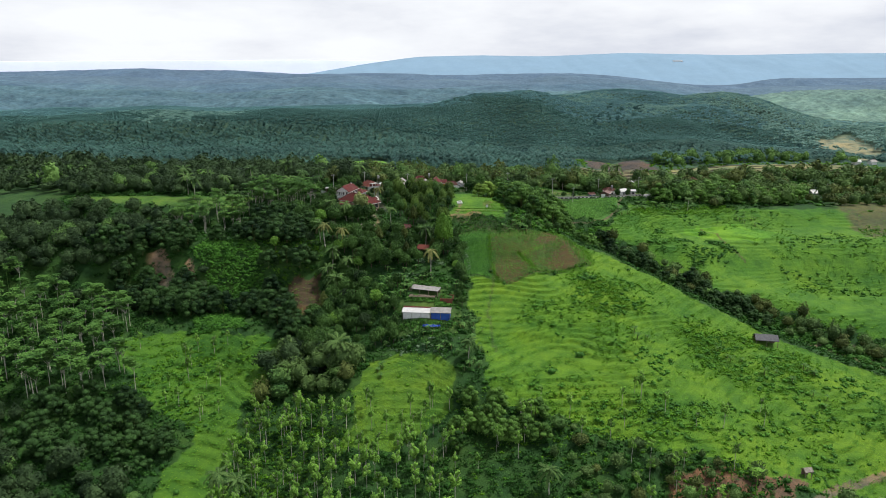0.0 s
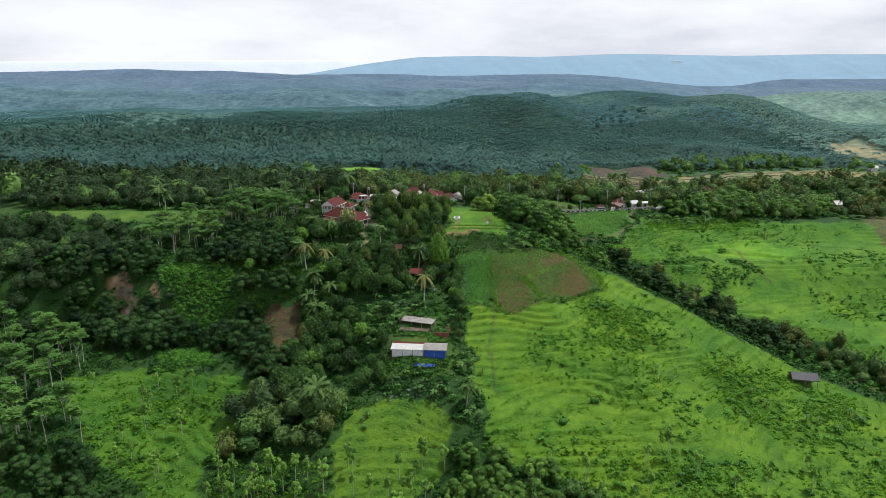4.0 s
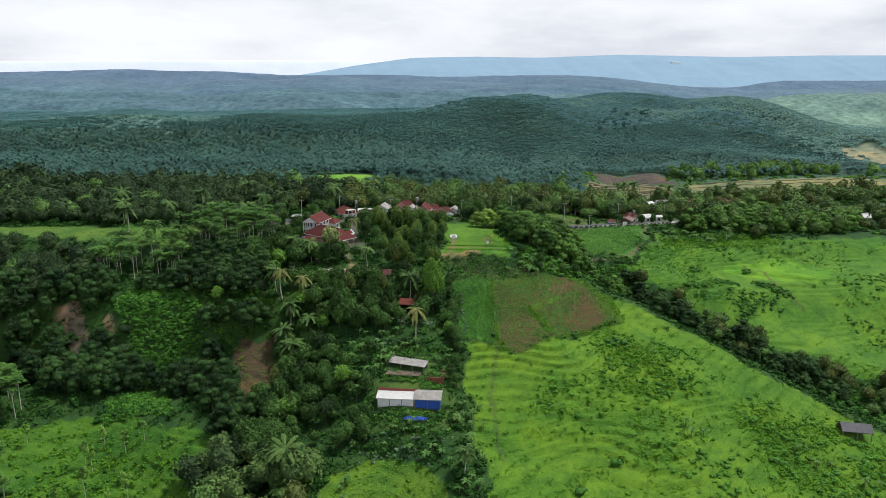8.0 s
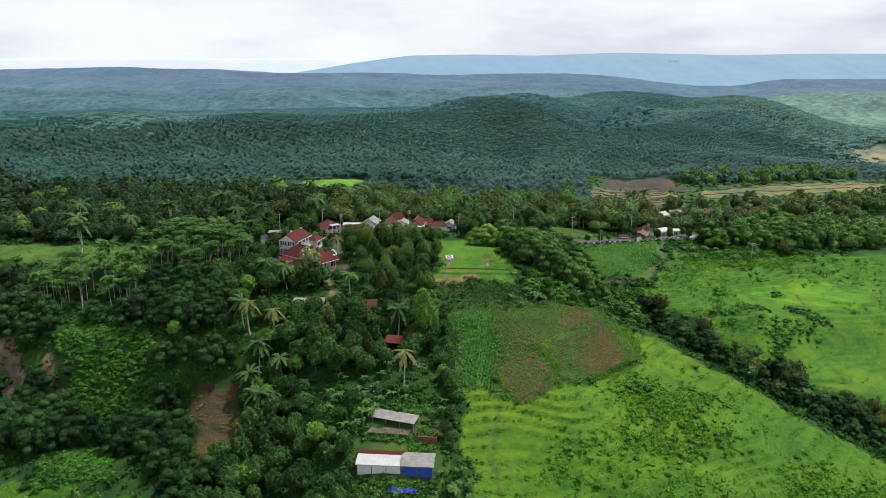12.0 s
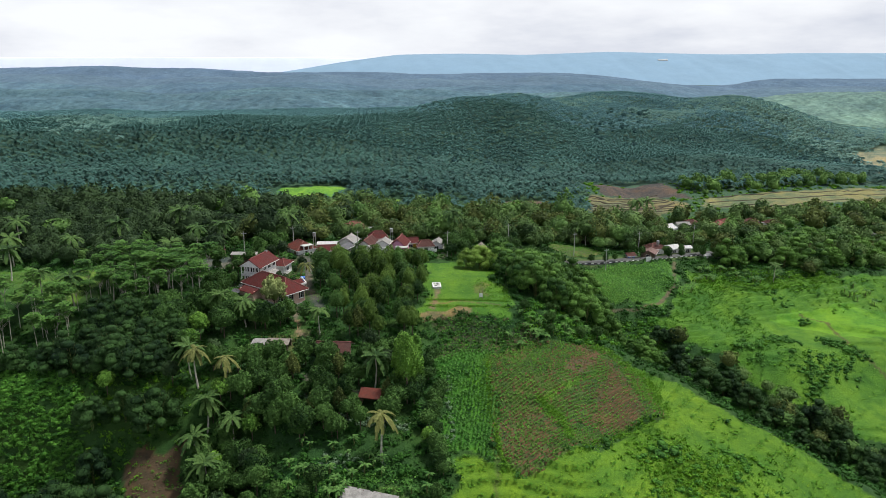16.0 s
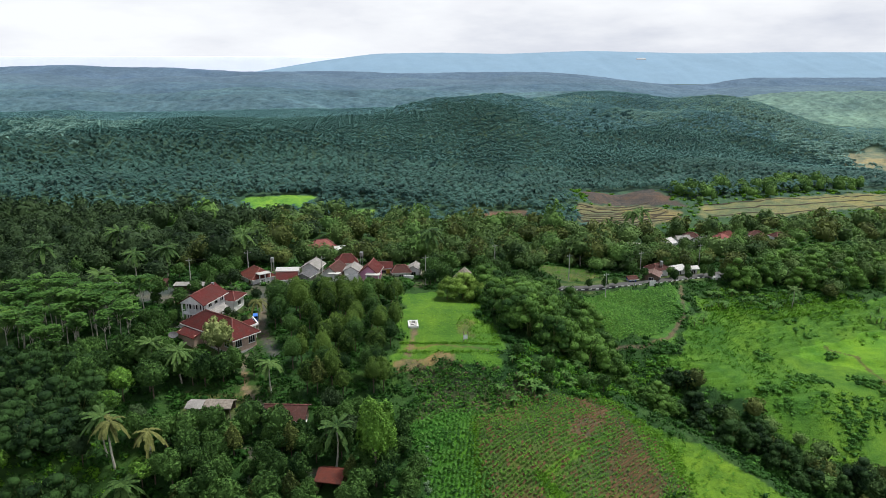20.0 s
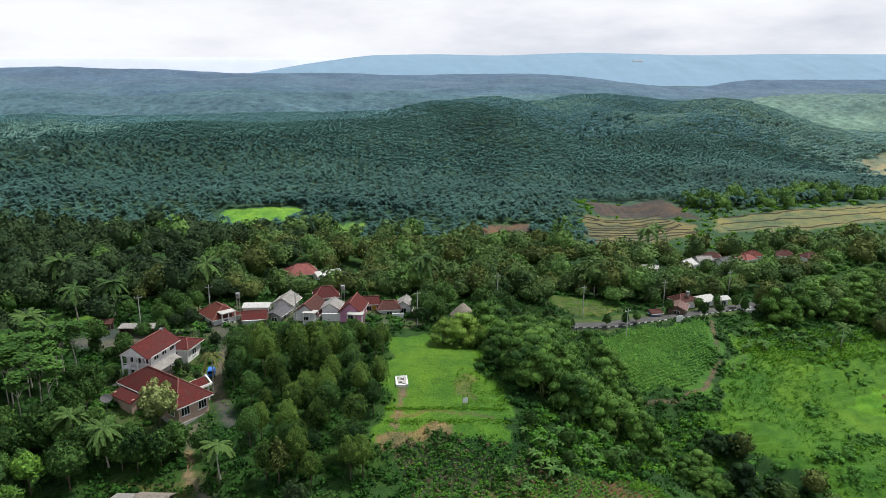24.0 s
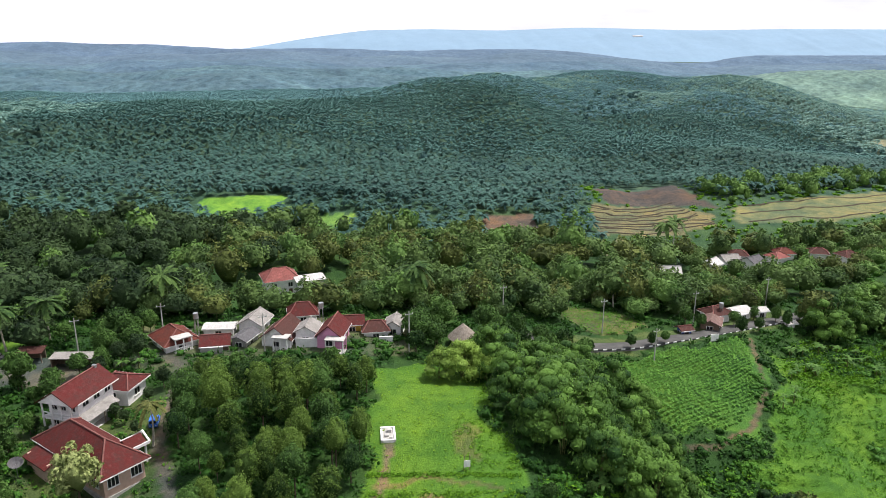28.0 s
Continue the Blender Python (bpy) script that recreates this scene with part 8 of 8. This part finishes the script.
def furrows(key, turn, gap):
    """Low earth ridges along the rows of a plot."""
    p = crop_rows(key, turn, gap, 0.5)
    q = p + rg.normal(0, 1.7, p.shape)
    tilled = inside(PLOTS["soil_upper"], q[:, 0], q[:, 1]) | inside(PLOTS["soil_lower"], q[:, 0], q[:, 1]) | inside(PLOTS["soil_top"], q[:, 0], q[:, 1])
    p = p[(tilled & (rg.uniform(size=len(p)) < np.where(p[:, 0] < 31, 0.36, 0.75))) | (rg.uniform(size=len(p)) < 0.25)]
    c0, s0 = math.cos(radians(turn)) * 0.3, math.sin(radians(turn)) * 0.3
    ends = [np.stack([p[:, 0] + e * c0 - o * s0, p[:, 1] + e * s0 + o * c0], -1) for e in (-1, 1) for o in (-0.8, 0.0, 0.8)]
    v = np.stack([np.column_stack([q, surface(q[:, 0], q[:, 1]) + (0.26 if i % 3 == 1 else -0.05)]) for i, q in enumerate(ends)], 1)
    base = np.arange(len(p))[:, None] * 6
    f = np.concatenate([base + np.array([0, 1, 4, 3]), base + np.array([1, 2, 5, 4])])
    return v.reshape(-1, 3), f


linked("furrows", mesh_from("furrows", *furrows("crop", 38, 0.7)), "furrow", None, "ridged brown soil between the crop rows", "soil", "stuff")
balks = np.concatenate([hedge([(17.2, 263), (16.6, 246), (18, 231)], 260, 0.3), hedge([(26.9, 249.8), (30.4, 245), (31.2, 238.6)], 240, 0.55), hedge([(40, 273.5), (46, 272), (53, 263), (53.4, 252)], 420, 0.9), hedge([(33, 236), (43, 243.5), (52, 250)], 200, 0.6)])
plants("balk_grass", [WEED], balks, 0.5, 1.1, "leaf_slope", "grassy balks between and round the tilled plots", "grass")
cassava = crop_rows("plot", 28, 0.8, 0.5, 0.9)
cassava = cassava[strip(FOOTPATH, cassava[:, 0], cassava[:, 1]) > 1.6]
plants("cassava_rows", [SPRIG], cassava, 0.8, 1.5, "leaf_crop", "rows of tall leafy cassava above the path", "crop")
plants("garden_rows", [SPRIG], crop_rows("farm_beds", -15, 0.9, 0.6, 0.9), 0.8, 1.3, "leaf_shrub", "green vegetable beds beside the sheds", "crop")

# oil palms on the hill across the valley
HILL = [(-620, 545), (-75, 540), (-10, 520), (40, 515), (75, 520), (100, 556), (146, 578), (158, 530), (205, 540), (272, 566), (345, 590), (480, 720), (700, 900), (800, 1080), (-820, 1080)]
quarter = math.radians(24)
turned = [(x * math.cos(quarter) - y * math.sin(quarter), x * math.sin(quarter) + y * math.cos(quarter)) for x, y in HILL]
hp = sown(turned, 6.5, rg, 0.16)
hp = np.stack([hp[:, 0] * math.cos(quarter) + hp[:, 1] * math.sin(quarter), hp[:, 1] * math.cos(quarter) - hp[:, 0] * math.sin(quarter)], -1)
hp = hp[np.abs(hp[:, 0]) < 0.68 * hp[:, 1] + 60]
for k in ("far_green", "ploughed", "paddy", "terraces", "red_soil", "near_green"):
    hp = hp[~inside(PLOTS[k], hp[:, 0], hp[:, 1])]
hp = hp[~inside(PLOTS["far_fields"], hp[:, 0], hp[:, 1]) | (rg.uniform(size=len(hp)) < 0.06)]
gully = (hill_folds(hp[:, 0], hp[:, 1]) + rg.normal(0, 1.5, len(hp)) < -8.5) & (rg.uniform(size=len(hp)) < 0.18) & (hp[:, 1] > 590) & (hp[:, 1] < 930)
plants_in_gully, hp = hp[gully], hp[~gully]
hz = surface(hp[:, 0], hp[:, 1])
hs = rg.uniform(0.9, 1.2, len(hp))
# stretches of the hill whose palms are painted paler, as if sunlit
SUNLIT = ([(-350, 960), (-420, 860), (-300, 720), (-250, 650), (-200, 700), (-215, 790)], [(215, 850), (245, 965), (275, 960), (300, 900), (262, 838)], [(60, 940), (140, 1000), (250, 1060), (200, 960), (120, 900)], [(305, 1010), (312, 900), (334, 885), (342, 792), (356, 748), (340, 660), (700, 800), (900, 1080), (500, 1090)])
pale_part = np.zeros(len(hp), bool)
for c0 in SUNLIT:
    pale_part |= inside(c0, hp[:, 0] + rg.normal(0, 12, len(hp)), hp[:, 1] + rg.normal(0, 16, len(hp)))
pale_part &= rg.uniform(size=len(hp)) < 0.8
linked("gully_trees", gather("gully_trees", [scatter((BROAD_FAR[j][0] + (0, 0, 0.8), BROAD_FAR[j][1]), np.column_stack([q, surface(q[:, 0], q[:, 1])]), rg.uniform(2.6, 4.4, len(q)), rg.uniform(0, 6.28, len(q)), rg.uniform(0.8, 1.2, len(q))) for j, q in enumerate((plants_in_gully[::2], plants_in_gully[1::2]))]), "leaf_gully", None, "dark trees along the gullies of the hill, blued by painted haze", "woodland", "stuff")
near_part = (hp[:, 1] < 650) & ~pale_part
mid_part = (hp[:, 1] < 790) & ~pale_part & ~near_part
# the upper palms take the paler leaf, which stands in for haze
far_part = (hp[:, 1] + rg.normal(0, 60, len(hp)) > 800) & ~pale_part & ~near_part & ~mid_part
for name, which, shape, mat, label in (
        ("oil_palm_hilltop", far_part, OIL, "oil_palm_far", "oil palms along the top of the hill, paled by painted haze"),
        ("oil_palm_plantation", ~pale_part & ~near_part & ~mid_part & ~far_part, OIL, "oil_palm", "oil palm plantation covering the hill, haze painted into its green"),
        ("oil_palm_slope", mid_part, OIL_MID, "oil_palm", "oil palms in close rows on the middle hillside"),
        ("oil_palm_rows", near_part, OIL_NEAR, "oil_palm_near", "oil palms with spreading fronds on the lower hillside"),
        ("young_palm_plantation", pale_part, OIL, "canopy_light", "oil palms on the hilltop, painted paler as if sunlit")):
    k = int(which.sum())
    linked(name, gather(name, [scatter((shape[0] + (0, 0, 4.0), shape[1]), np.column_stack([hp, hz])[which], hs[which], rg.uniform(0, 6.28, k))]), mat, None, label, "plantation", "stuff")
band = sown([(-430, 465), (-80, 474), (20, 452), (80, 440), (90, 470), (98, 540), (-430, 556)], 5.8, rg, 0.3)
for k in ("far_green", "ploughed", "paddy", "terraces", "red_soil", "near_green", "pond"):
    band = band[~inside(PLOTS[k], band[:, 0], band[:, 1])]
bz = surface(band[:, 0], band[:, 1])
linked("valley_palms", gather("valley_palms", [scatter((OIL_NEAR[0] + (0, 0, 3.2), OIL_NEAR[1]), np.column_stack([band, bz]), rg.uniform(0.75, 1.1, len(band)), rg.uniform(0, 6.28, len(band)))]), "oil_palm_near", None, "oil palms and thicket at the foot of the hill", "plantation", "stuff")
east_edge = random_in([(156, 516), (200, 528), (272, 556), (335, 566), (335, 590), (270, 580), (200, 560), (154, 548)], 360)
for k in ("paddy", "terraces", "ploughed"):
    east_edge = east_edge[~inside(PLOTS[k], east_edge[:, 0], east_edge[:, 1])]
plants("valley_trees", [(s[0] * (1, 1, 1.1) + (0, 0, 1.0), s[1]) for s in BROAD_FAR], east_edge[::2], 2.0, 5.2, "leaf_wood_pale", "trees at the edge of the rice fields", "woodland")

valley = random_in([(80, 440), (160, 462), (330, 512), (335, 575), (150, 562), (100, 562), (80, 520)], 1700)
for k in ("paddy", "terraces", "ploughed", "red_soil", "pond"):
    valley = valley[~inside(PLOTS[k], valley[:, 0], valley[:, 1])]
plants("valley_thicket", SHRUB, valley, 0.8, 2.0, "leaf_slope", "light green thicket round the rice terraces", "thicket")

# bunds between the paddies and across the far terraces
def bund(points, width, height):
    p = along(points, 3.0)
    t = np.gradient(p, axis=0)
    t /= np.linalg.norm(t, axis=1, keepdims=True)
    nn = np.stack([-t[:, 1], t[:, 0]], -1)
    p = p + nn * (0.9 * np.sin(np.arange(len(p)) * 0.7 + p[0, 1]) + 1.3 * np.sin(np.arange(len(p)) * 0.31 + p[0, 1] * 2))[:, None]
    z = surface(p[:, 0], p[:, 1])
    v = np.concatenate([np.column_stack([p + nn * o, z + d]) for o, d in ((-width, -0.3), (-width * 0.4, height), (width * 0.4, height), (width, -0.3))])
    i = np.arange(4 * len(p)).reshape(4, len(p))
    return v, np.stack([i[:-1, :-1], i[:-1, 1:], i[1:, 1:], i[1:, :-1]], -1).reshape(-1, 4)


lines = []
for i in range(9):
    y = 477 + i * 5.2
    lines.append([(90 + 0.9 * i, y + 2), (108, y), (124, y + 3.5), (142 - 1.0 * i * 0.3, y + 9)])
for i in range(3):
    o = 15 * i
    lines.append([(156 + 2 * i, 487 + o), (200, 493 + o), (240, 505 + o), (300, 525 + o)])
linked("paddy_bunds", gather("paddy_bunds", [bund(q, 0.5, 0.35) for q in lines]), "bund", None, "low earth bunds between terraced rice fields", "bunds", "stuff")
